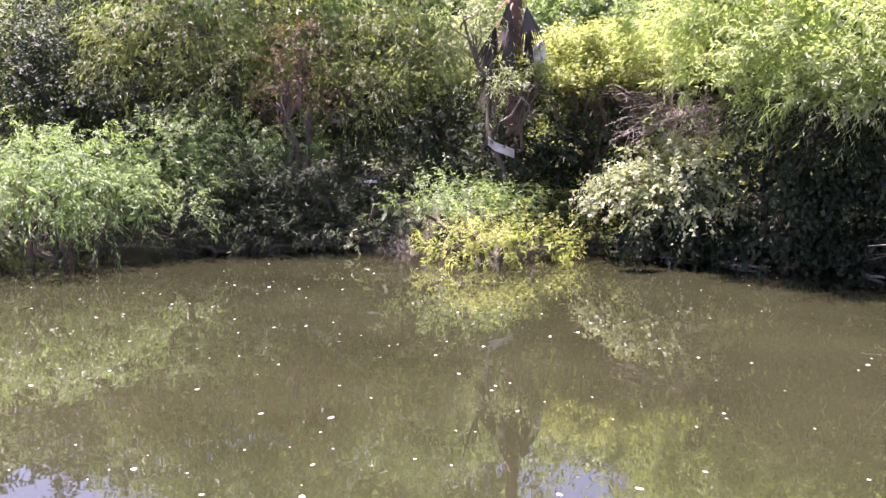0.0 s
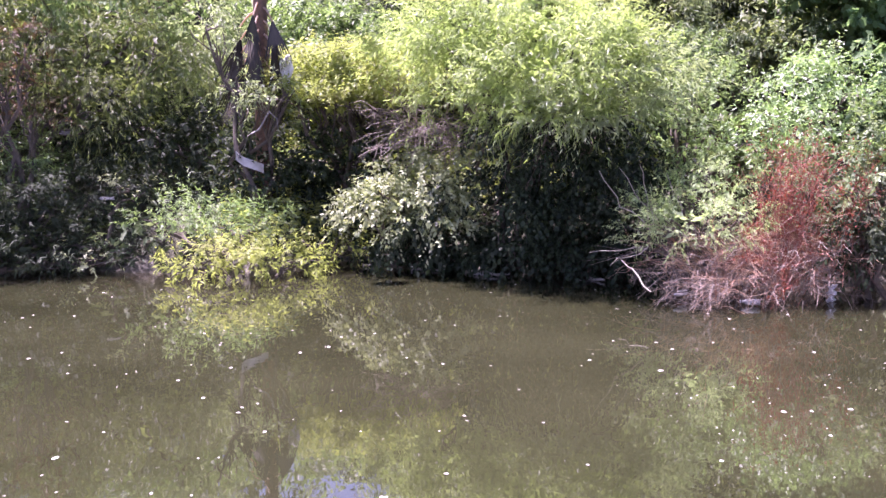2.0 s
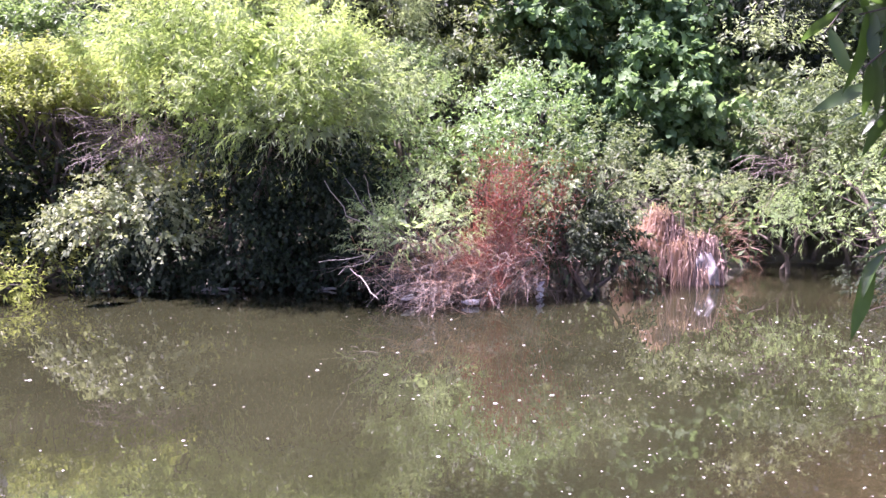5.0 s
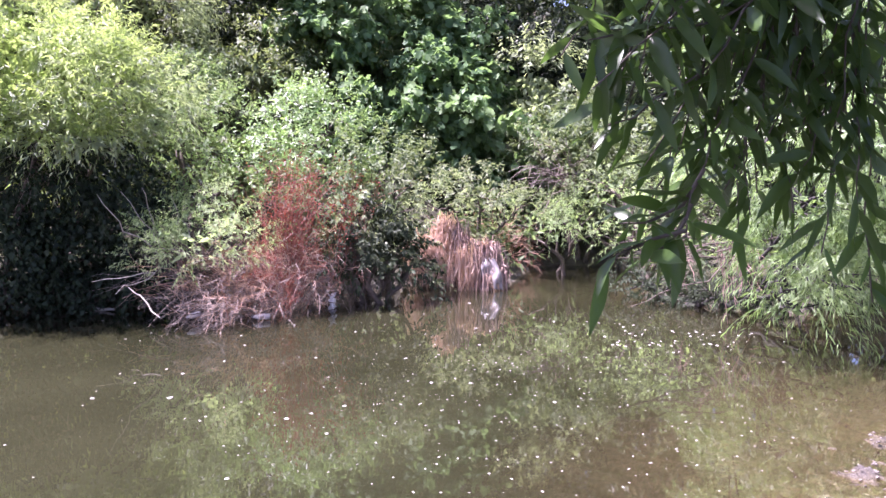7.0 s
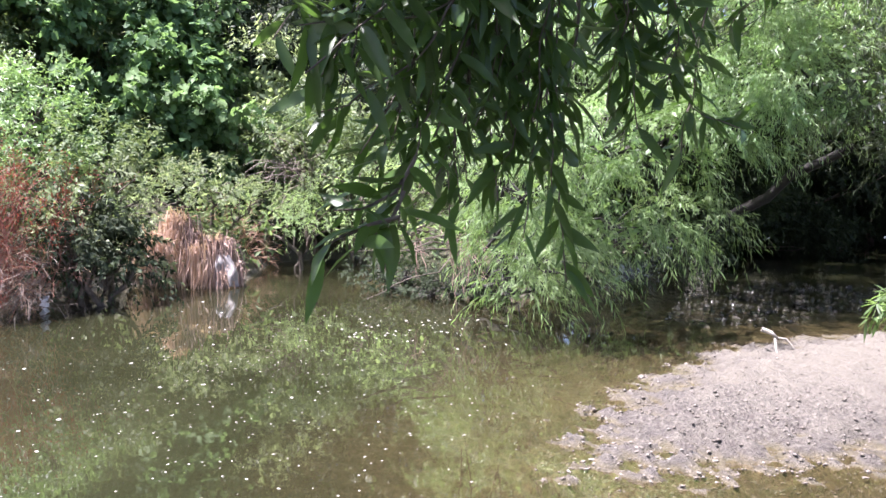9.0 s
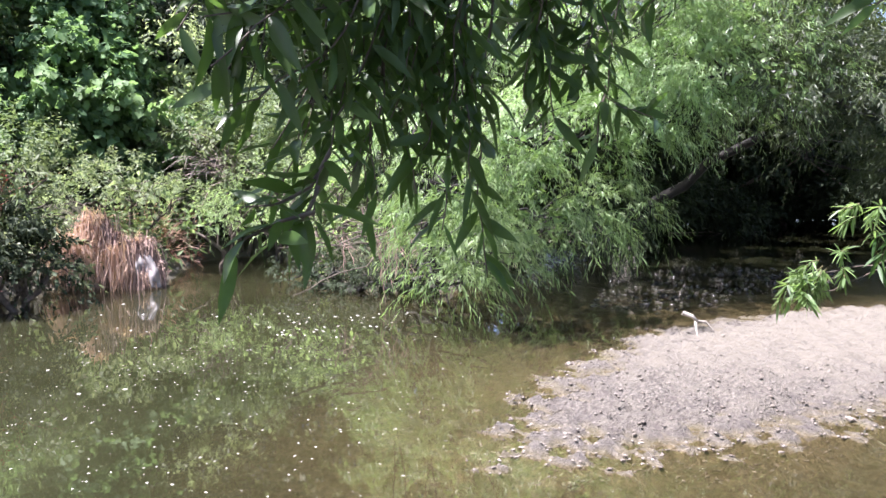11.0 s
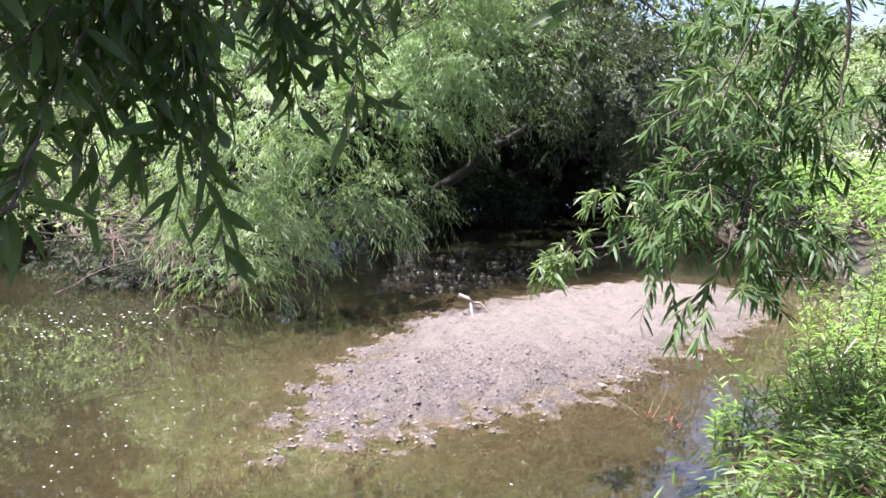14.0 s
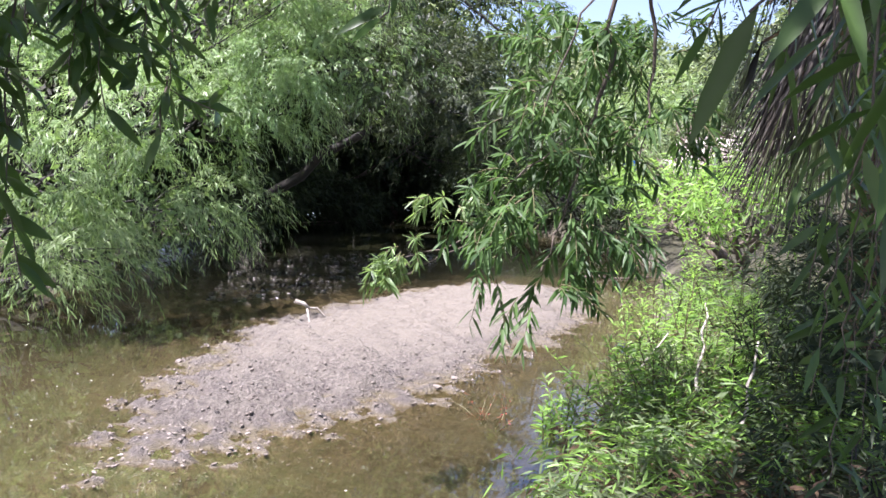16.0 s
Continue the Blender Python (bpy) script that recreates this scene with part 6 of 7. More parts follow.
# bare vines over the bramble and under the willow
vines = np.array([(3.880, 11.990, 2.000), (3.550, 12.410, 2.000), (4.150, 11.700, 1.960), (3.400, 12.550, 2.090), (5.180, 10.740, 1.720)])
tangle("dead_vine", "bare dry vines draped over the bank", "vine", vines[0] - np.array([0, 0, 0.4]), [
    ("vine", twigs(rng, vines, (-0.6, -0.4, -0.05), 150, 1.0, 0.55, 0.007, 0.12), "twig", ""),
])

# ---- fan palms ----
def fan(rng, hub, way, size, blades=26, width=0.035, droop=0.25, arc=2.3):
    """A fan leaf: blades spread from the hub in a folded plane."""
    way = unit(np.asarray(way, float))
    side = unit(np.cross(way, np.array([0, 0, 1.0]) + rng.normal(0, 0.2, 3)))
    nor = np.cross(side, way)
    a = np.linspace(-arc / 2, arc / 2, blades)
    w = way[None] * np.cos(a)[:, None] + side[None] * np.sin(a)[:, None] + nor[None] * (0.12 * (np.arange(blades) % 2))[:, None]
    ln = size * (0.75 + 0.25 * np.cos(a)) * rng.uniform(0.9, 1.1, blades)
    return leaf_arrays(BLADE, np.repeat(np.asarray(hub, float)[None], blades, 0), w, np.repeat(nor[None], blades, 0) + rng.normal(0, 0.1, (blades, 3)), ln, width, droop)


def small_palm(base, height, count, size, seed):
    rng = np.random.default_rng(seed)
    base = (base[0], base[1], float(ground_at(np.array([base[0]]), np.array([base[1]]))[0]))
    root = thing("fan_palm", base, "young green fan palm among the shrubs", "palm", "young fan palms")
    for i in range(count):
        a = i * 2.4
        d = unit(np.array([math.cos(a), math.sin(a), rng.uniform(0.5, 1.4)]))
        hub = np.array([0, 0, height]) + d * size * 0.6
        v, q = tube_arrays([(curve(rng, (0, 0, height * 0.2), hub, 5, -0.05, 0.02), np.linspace(0.018, 0.009, 5))], 5)
        stalk = part("stalk", raw_mesh("stalk", v, [q], M["greenstem"]), root)
        v, f = fan(rng, hub, d, size, 22, 0.04)
        part("fan_leaf", raw_mesh("fan_leaf", v, [f], M["palm"]), stalk)
    v, q = tube_arrays([(np.array([(0, 0, -0.1), (0, 0, height * 0.6), (0, 0, height + 0.1)]), [0.09, 0.08, 0.05])], 8)
    part("trunk", raw_mesh("trunk", v, [q], M["palmbark"]), root)
    return root


small_palm((7.630, 10.500, 2.950)[:2], (7.630, 10.500, 2.950)[2] - 2.0, 11, 0.42, 61)
small_palm((7.380, 9.830, 2.410)[:2], (7.380, 9.830, 2.410)[2] - 1.6, 9, 0.4, 62)


def tall_palm(foot, crown_z, seed, skirt, lean=(0, 0), label="", fronds=22, radius=0.17, green=False, frond=0.85, loose=0.0, blade=0.024):
    rng = np.random.default_rng(seed)
    base = (foot[0], foot[1], float(ground_at(np.array([foot[0]]), np.array([foot[1]]))[0]))
    root = thing("palm_tree", base, label, "palm")
    h = crown_z - base[2]
    zs = np.linspace(-0.2, h, 40)
    line = np.stack([lean[0] * zs / h, lean[1] * zs / h, zs], 1)
    v, q = tube_arrays([(line, radius * (1.15 - 0.25 * zs / h) * (1 + 0.06 * (np.arange(40) % 2)))], 14)
    part("trunk", raw_mesh("trunk", v, [q], M["palmbark"]), root, "orange-brown ringed trunk")
    top = line[-1]
    for i in range(fronds):
        a = i * 2.4
        d = unit(np.array([math.cos(a), math.sin(a), rng.uniform(-0.3, 1.2)]))
        hub = top + d * rng.uniform(0.7, 1.0)
        v, q = tube_arrays([(curve(rng, top, hub, 5, -0.06, 0.02), np.linspace(0.03, 0.012, 5))], 5)
        stalk = part("stalk", raw_mesh("stalk", v, [q], M["greenstem"]), root)
        v, f = fan(rng, hub, d, frond, 28, 0.045, 0.35)
        part("fan_leaf", raw_mesh("fan_leaf", v, [f], M["palm"]), stalk)
    # dead fronds hang against the trunk
    for z, a, size in skirt:
        at = np.array([lean[0] * (z - base[2]) / h, lean[1] * (z - base[2]) / h, z - base[2]])
        d = np.array([math.cos(a), math.sin(a), 0])
        hub = at + d * (radius + 0.22 + loose * rng.random()) + np.array([0, 0, -0.25])
        v, q = tube_arrays([(curve(rng, at + d * radius * 0.8, hub, 4, -0.1, 0.02), np.linspace(0.02, 0.012, 4))], 5)
        stalk = part("dead_stalk", raw_mesh("dead_stalk", v, [q], M["straw"]), root, "dry pale stalk")
        v, f = fan(rng, hub, d * 0.25 + np.array([0, 0, -1.0]), size, 20, 0.016 if green else blade, 0.1, 0.75)
        part("dead_frond", raw_mesh("dead_frond", v, [f], M["palm" if green and rng.random() < 0.4 else "deadfrond"]), stalk, "frond hanging down")
    return root


pz = (1.20, 13.76, 2.98)
tall_palm(pz[:2], 6.2, 71, [(pz[2] + 1.15 - 0.07 * i, -2.0 + 1.1 * math.sin(i * 2.1), 0.55 + 0.1 * (i % 3)) for i in range(17)],
          label="palm with an orange-brown trunk and hanging dead fronds", radius=0.11, blade=0.03, fronds=6, frond=0.45)
# cloth, strap and board caught in the palm
crumpled("plastic_bag", "torn white plastic bag caught in the vines", "bag", (1.550, 13.410, 3.010), (0.2, 0.5), 10, "cloth", 7, 0.1)
bd = np.array((0.920, 12.870, 1.570))
base = tuple(bd)
root = thing("board", base, "bent grey-white board hanging from a strap", "board")
bm = bmesh.new()
bmesh.ops.create_cube(bm, size=1)
bmesh.ops.subdivide_edges(bm, edges=bm.edges[:], cuts=3, use_grid_fill=True)
for vert in bm.verts:
    x, y, z = vert.co
    bend = 0.05 * (x * 2) ** 2
    vert.co = Vector((x * 0.42, y * 0.02 + bend, z * 0.14 - x * 0.16 + 0.05 * (x < -0.3)))
bmesh.ops.bevel(bm, geom=bm.edges[:], offset=0.003, segments=1, affect="EDGES")
me = bpy.data.meshes.new("panel")
bm.to_mesh(me)
bm.free()
me.materials.append(M["card"])
part("panel", me, root)
strap = [np.array(p) - bd for p in ((0.740, 12.880, 1.650), (0.850, 12.870, 1.830), (0.900, 12.870, 2.000), (1.070, 12.860, 2.090), (1.220, 12.840, 2.350))]
v, q = tube_arrays([(np.array(strap), [0.014, 0.009, 0.008, 0.02, 0.014])], 6)
part("strap", raw_mesh("strap", v, [q], M["dirty_cloth"]), root, "twisted strip of grey cloth")
strap = [np.array(p) - bd for p in ((1.220, 12.840, 2.370), (1.340, 12.830, 2.260), (1.360, 12.830, 2.090))]
v, q = tube_arrays([(np.array(strap), [0.014, 0.009, 0.006])], 6)
part("strip", raw_mesh("strip", v, [q], M["dirty_cloth"]), root, "loose end of grey cloth")
for (c, size, face, mat, label, seed) in [
    ((5.930, 10.690, 2.780), (0.32, 0.16), 20, "bag", "grey plastic sheet caught in the willow", 9),
    ((4.700, 11.690, 3.170), (0.34, 0.14), 15, "bag", "pale plastic scrap caught in the willow crown", 12),
    ((4.670, 11.720, 3.220), (0.14, 0.28), 15, "bag", "pale plastic strip hanging in the willow", 14),
    ((7.270, 10.150, 1.950), (0.12, 0.14), 30, "cloth", "white scrap of litter in the shrubs", 15),
    ((-1.810, 13.880, 2.030), (0.13, 0.06), 0, "dirty_cloth", "white scrap of litter on the shaded bank", 16),
    ((-1.160, 12.850, 1.070), (0.2, 0.04), 0, "card", "grey scrap of board on the shaded bank", 17),
]:
    crumpled("litter", label, "litter", c, size, face, mat, seed, 0.1)


def bottle(c, turn, mat, label):
    """A plastic bottle on its side."""
    prof = [(0, 0.0), (0.03, 0.0), (0.036, 0.01), (0.036, 0.13), (0.03, 0.16), (0.014, 0.19), (0.013, 0.21)]
    a = np.linspace(0, 2 * np.pi, 12, endpoint=False)
    v = np.array([(x, r * math.cos(t), r * math.sin(t)) for r, x in prof for t in a])
    q = [[i * 12 + j, i * 12 + (j + 1) % 12, (i + 1) * 12 + (j + 1) % 12, (i + 1) * 12 + j] for i in range(len(prof) - 1) for j in range(12)]
    base = thing("bottle", c, label, "bottle")
    base.rotation_euler = (0, 0, radians(turn))
    part("body", raw_mesh("body", v, [np.array(q)], M[mat]), base)
    cap = np.array([(0.21 + x, r * math.cos(t), r * math.sin(t)) for r, x in [(0.016, -0.012), (0.016, 0.012), (0.001, 0.013)] for t in a])
    q = [[i * 12 + j, i * 12 + (j + 1) % 12, (i + 1) * 12 + (j + 1) % 12, (i + 1) * 12 + j] for i in range(2) for j in range(12)]
    part("cap", raw_mesh("cap", cap, [np.array(q)], M["bag"]), base, "grey cap")


bottle(((5.810, 8.450, 0.310)[0], (5.810, 8.450, 0.310)[1], 0.1), 200, "cloth", "white plastic bottle caught in the brush pile")
bottle(((6.440, 7.880, 0.150)[0], (6.440, 7.880, 0.150)[1], 0.05), 150, "cloth", "white plastic bottle at the waterline")
crumpled("litter", "grey-white plastic bag snagged at the waterline", "litter", ((7.440, 7.840, 0.160)[0], (7.440, 7.840, 0.160)[1], 0.1), (0.22, 0.2), 40, "bag", 21, 0.2)

# ---- middle willow: roots and bare twigs dipping into the creek ----
rt = np.array([(10.160, 3.840, 1.070), (10.060, 3.550, 0.870), (10.230, 4.190, 0.890), (10.300, 3.490, 1.070)])
tangle("willow_root", "bleached hanging roots and twigs dipping into the creek", "root", (9.610, 3.600, 0.120), [
    ("root", twigs(rng, rt, (-0.15, -0.35, -0.9), 20, 0.7, 0.2, 0.01, 0.0, 2), "straw_brown", ""),
    ("dead_twig", twigs(rng, rt, (-0.4, 0.5, 0.15), 14, 0.8, 0.4, 0.006, 0.05, 3), "bark", ""),
])
for a, b in [((20.5, 0.3, 0.03), (21.4, -1.8, 0.03)), ((12.05, -4.35, 0.02), (11.85, -5.75, 0.05))]:
    crooked("stick", "long thin branch lying on the water of the channel", "stick", curve(rng, a, b, 7, 0.01, 0.02), np.linspace(0.022, 0.01, 7), "bark")

# dead stems reaching out from the roots over the water
for a, b in [((8.37, 4.4, 1.14), (10.2, 3.05, 1.05)), ((8.46, 4.23, 0.87), (10.1, 3.25, 1.00)), ((8.28, 3.95, 0.37), (10.0, 3.45, 0.80)), ((8.48, 4.41, 1.04), (10.1, 3.50, 0.80))]:
    crooked("dead_branch", "bare pale dead branch reaching over the water", "branch", curve(rng, a, b, 8, 0.04, 0.03), np.linspace(0.004, 0.011, 8), "bark")

crooked("fallen_tree", "dark dead tree leaning over the shaded hollow", "tree",
        curve(rng, (15.6, 1.6, -0.1), (14.820, -1.340, 2.240), 8, -0.06, 0.02), np.linspace(0.12, 0.07, 8), "shadebark")
# ---- beyond the bar: stony bank with pale rubble ----
def boulder(c, size, seed, label):
    bm = bmesh.new()
    bmesh.ops.create_icosphere(bm, subdivisions=3, radius=1)
    off = Vector((seed * 3.1, seed * 1.7, 0))
    for vert in bm.verts:
        k = 1 + 0.35 * noise.noise(vert.co * 1.3 + off) + 0.12 * noise.noise(vert.co * 4 + off)
        vert.co = Vector((vert.co.x * size[0], vert.co.y * size[1], vert.co.z * size[2])) * k
    me = bpy.data.meshes.new("rock")
    bm.to_mesh(me)
    bm.free()
    me.materials.append(M["rock"])
    ob = new("rock", me)
    g = float(ground_at(np.array([c[0]]), np.array([c[1]]))[0])
    ob.location = (c[0], c[1], g + size[2] * 0.3)
    tagged(ob, label, "rock", "rubble on the upstream bank")


rr = random.Random(8)
for i in range(16):
    c = (17.300, -9.010, 1.950)
    s = rr.uniform(0.25, 0.7)
    boulder((c[0] + rr.uniform(-1.5, 3.5), c[1] + rr.uniform(-2.0, 1.6)), (s, s * rr.uniform(0.7, 1.1), s * rr.uniform(0.5, 0.9)), i, "pale rock on the sunlit upstream bank")
c = (14.310, -5.930, 1.700)
bm = bmesh.new()
bmesh.ops.create_cube(bm, size=1)
for vert in bm.verts:
    vert.co = Vector((vert.co.x * 0.18 * (1 + 0.2 * (vert.co.z > 0)), vert.co.y * 0.18 * (1 + 0.2 * (vert.co.z > 0)), vert.co.z * 0.24))
bmesh.ops.bevel(bm, geom=bm.edges[:], offset=0.02, segments=2, affect="EDGES")
me = bpy.data.meshes.new("blue_bucket")
bm.to_mesh(me)
bm.free()
me.materials.append(M["blue"])
ob = new("blue_bucket", me)
ob.location = c
tagged(ob, "small blue plastic container among the bank plants", "container")
crumpled("litter", "white scrap lying at the far waterline", "litter", ((16.990, -5.870, 0.090)[0], (16.990, -5.870, 0.090)[1], 0.1), (0.35, 0.2), -60, "cloth", 25)


# ---- the near bank: young herbs at the water's edge ----
def herb(base, height, stems, seed, label, leafmat="herb", leaf=0.13, ratio=0.22, lean=0.25, per=26):
    rng = np.random.default_rng(seed)
    base = (base[0], base[1], max(-0.03, float(ground_at(np.array([base[0]]), np.array([base[1]]))[0])))
    root = thing("herb", base, label, "plant", "herbs on the near bank")
    for _ in range(stems):
        foot = np.r_[rng.normal(0, 0.07, 2), -0.04]
        tip = foot + np.r_[rng.normal(0, lean, 2) * height, height * rng.uniform(0.6, 1.1)]
        p = curve(rng, foot, tip, 8, 0.0, 0.02)
        v, q = tube_arrays([(p, np.linspace(0.007, 0.002, 8))], 5)
        stem = part("stem", raw_mesh("stem", v, [q], M["greenstem"]), root)
        s = np.sort(rng.uniform(0.12, 1.0, per)) ** 0.8 * 7
        i = np.minimum(s.astype(int), 6)
        b = p[i] + (p[i + 1] - p[i]) * (s - i)[:, None]
        a = np.arange(per) * 2.4 + rng.normal(0, 0.3, per)
        w = np.stack([np.cos(a), np.sin(a), rng.uniform(0.1, 0.9, per) + 0.7 * (s / 7) ** 3], 1)
        ll = leaf * rng.uniform(0.6, 1.2, per) * (1.1 - 0.4 * s / 7)
        v, f = leaf_arrays(LANCE, b, w, rng.normal(0, 0.3, (per, 3)) + np.array([0, 0, 1.0]), ll, ll * ratio, 0.35)
        part("foliage", raw_mesh("foliage", v, [f], M[leafmat]), stem)
    return root


rr = random.Random(21)
nr = np.random.default_rng(21)
HERBS = [(5.55, -1.95, 0.3), (5.2, -2.05, 0.5), (5.7, -2.42, 0.7), (6.5, -2.95, 0.7), (7.0, -3.3, 0.85), (7.6, -3.65, 0.9), (6.0, -2.7, 0.9), (5.4, -2.45, 0.7), (5.9, -3.1, 1.0), (6.5, -3.2, 1.1), (7.1, -3.5, 1.1), (5.0, -2.5, 0.5), (4.7, -2.4, 0.4), (5.3, -3.0, 0.9), (4.8, -3.0, 0.75), (6.2, -3.7, 1.2), (6.9, -4.2, 1.2), (5.6, -3.6, 1.0), (4.5, -2.75, 0.5), (7.7, -4.0, 1.1), (8.4, -4.6, 1.2)]
for i, (x, y, h) in enumerate(HERBS):
    herb((x, y), h, 5, 500 + i, "leafy bright green herb growing at the water's edge", ratio=0.16, per=30)
for i in range(18):
    x = rr.uniform(4.3, 6.5)
    herb((x, -2.2 - (6.5 - x) * 0.0 - rr.uniform(0.2, 1.8)), rr.uniform(0.2, 0.45), 9, 560 + i, "low mixed weed with narrow leaves on the near bank", "shrub", 0.065, 0.18, 0.5, 26)
for i, (x, y) in enumerate([(5.98, -1.62), (5.85, -1.68)]):
    herb((x, y), 0.22, 5, 590 + i, "small weed with dry reddish leaves", "rust", 0.04, 0.3, 0.5, 10)

# dead stalks fallen across the near weeds
for a, b in [((5.0, -2.75, 0.42), (5.75, -3.15, 0.85)), ((4.5, -2.35, 0.30), (5.1, -2.50, 0.48)), ((5.5, -2.35, 0.20), (5.9, -2.95, 0.60)), ((4.2, -2.6, 0.5), (4.6, -2.9, 0.85))]:
    crooked("stick", "pale dead stalk lying across the near weeds", "stick", curve(nr, a, b, 7, 0.02, 0.02), np.linspace(0.012, 0.006, 7), "driftwood")

# palm on the near bank with a long skirt of hanging blades
np_foot = (5.62, -4.40, 1.05)
tall_palm(np_foot[:2], 4.6, 81, [(3.5 - 0.025 * i, 2.5 + 1.4 * math.sin(i * 1.7), 1.1) for i in range(36)],
          label="palm on the near bank with hanging dead and green fronds", radius=0.2, green=True, fronds=34, frond=1.25, loose=0.55)
rng = np.random.default_rng(91)


# ---- willow over the camera: near twigs with long leaves ----
def leaf_meshes(mat, seed, count=6):
    """Single long leaves, one unit long, each bent in its own way."""
    rng = np.random.default_rng(seed)
    out = []
    for _ in range(count):
        s = np.linspace(0, 1, 8)
        wide = 0.5 * np.sin(np.pi * np.clip(s, 0, 1) ** 0.8) ** 0.9 * rng.uniform(0.2, 0.26)
        drop, curl, fold = rng.uniform(0.05, 0.3), rng.uniform(-0.12, 0.12), rng.uniform(0.15, 0.5)
        mid = np.stack([s, curl * s**2, -drop * s**2], 1)
        left = mid + np.stack([0 * s, wide, fold * wide + 0.01 * np.sin(14 * s)], 1)
        right = mid + np.stack([0 * s, -wide, fold * wide + 0.01 * np.cos(13 * s)], 1)
        v = np.stack([left, mid, right], 1).reshape(-1, 3)
        q = []
        for i in range(7):
            o = 3 * i
            q += [(o, o + 1, o + 4, o + 3), (o + 1, o + 2, o + 5, o + 4)]
        me = raw_mesh("leaf", v, [np.array(q)], mat)
        me.polygons.foreach_set("use_smooth", np.ones(len(me.polygons), bool))
        out.append(me)
    return out


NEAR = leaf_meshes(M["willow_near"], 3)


SINGLE = [900]


def leafy_twig(root, pts, radius, every, size, seed, hang=0.75, bare=0.0):
    """A twig with single leaves hanging from it, one by one."""
    rng = np.random.default_rng(seed)
    pts = np.array(pts, float)
    base = np.array(root.location)
    s = np.concatenate([[0], np.cumsum(np.linalg.norm(np.diff(pts, axis=0), axis=1))])
    n = max(6, int(s[-1] / 0.06))
    line = np.stack([np.interp(np.linspace(0, s[-1], n), s, pts[:, k]) for k in range(3)], 1)
    line[1:-1] += rng.normal(0, 0.006, (n - 2, 3))
    v, q = tube_arrays([(line - base, np.linspace(radius, 0.0018, n))], 6)
    twig = part("twig", raw_mesh("twig", v, [q], M["bark"]), root)
    count = int(s[-1] * (1 - bare) / every)
    rest = []
    for k in range(count):
        u = bare + (1 - bare) * (k + rng.uniform(0.2, 0.9)) / count
        i = min(int(u * (n - 1)), n - 2)
        p = line[i] + (line[i + 1] - line[i]) * (u * (n - 1) - i)
        t = unit(line[i + 1] - line[i])
        out = unit(np.cross(t, rng.normal(size=3)))
        w = unit(t * 0.45 + out * rng.uniform(0.6, 1.2) + np.array([0, 0, -hang * rng.uniform(-0.3, 2.0)]))
        nor = unit(rng.normal(0, 0.8, 3) + np.array([-0.4, -0.2, 0.8]))
        side = unit(np.cross(nor, w))
        up = np.cross(w, side)
        ln = size * rng.uniform(0.7, 1.2)
        m = np.eye(4)
        m[:3, 0], m[:3, 1], m[:3, 2], m[:3, 3] = w * ln, side * ln, up * ln, p - base
        if SINGLE[0] > 0:
            SINGLE[0] -= 1
            leaf = new("leaf", NEAR[rng.integers(len(NEAR))])
            leaf.parent = twig
            leaf.matrix_basis = Matrix(m.tolist())
        else:
            rest.append((p - base, w, nor, ln))
    if rest:
        p, w, nor, ln = (np.array([r[k] for r in rest]) for k in range(4))
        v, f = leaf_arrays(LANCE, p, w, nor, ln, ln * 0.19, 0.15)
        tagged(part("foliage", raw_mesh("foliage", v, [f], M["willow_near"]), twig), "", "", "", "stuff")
    return twig


trunk = (0.2, -2.7)
tz = float(ground_at(np.array([trunk[0]]), np.array([trunk[1]]))[0])
root = thing("willow", (trunk[0], trunk[1], tz), "near willow with long dark green leaves on hanging twigs", "tree")
base = np.array(root.location)
rng = np.random.default_rng(33)
lines = [(curve(rng, base - np.array([0, 0, 0.2]), (0.5, -2.1, 2.6), 8, 0, 0.03), np.linspace(0.16, 0.11, 8))]
v, q = tube_arrays([(p - base, r) for p, r in lines], 10)
part("trunk", raw_mesh("trunk", v, [q], M["bark"]), root)
HUB = (2.55, 0.35, 2.95)
for p, r in [(curve(rng, (0.5, -2.1, 2.6), HUB, 10, -0.12, 0.02), np.linspace(0.09, 0.025, 10)), (curve(rng, (0.5, -2.1, 2.6), (2.2, 1.9, 4.2), 9, -0.05, 0.03), np.linspace(0.08, 0.02, 9)), (curve(rng, (0.5, -2.1, 2.6), (4.4, -2.0, 3.2), 9, -0.1, 0.03), np.linspace(0.08, 0.025, 9)), (curve(rng, (0.5, -2.1, 2.6), (-0.6, -0.2, 4.4), 9, -0.05, 0.03), np.linspace(0.08, 0.02, 9))]:
    v, q = tube_arrays([(p - base, r)], 8)
    part("limb", raw_mesh("limb", v, [q], M["bark"]), root)


def sheaf(corner, count, seed, size=0.105):
    """Twigs that hang from the limb's end and stop somewhere between four corners."""
    rng = np.random.default_rng(seed)
    corner = np.array(corner)
    for i in range(count):
        u, w = (i + rng.random()) / count, rng.random()
        end = (corner[0] * (1 - u) + corner[1] * u) * (1 - w) + (corner[2] * (1 - u) + corner[3] * u) * w
        top = end + (np.array(HUB) - end) * 0.25 + np.array([0, 0, 0.22]) + rng.normal(0, 0.04, 3)
        leafy_twig(root, [HUB, top, top * 0.4 + end * 0.6 + rng.normal(0, 0.03, 3), end], 0.004, 0.03, size, seed * 10 + i, 0.45, 0.5)


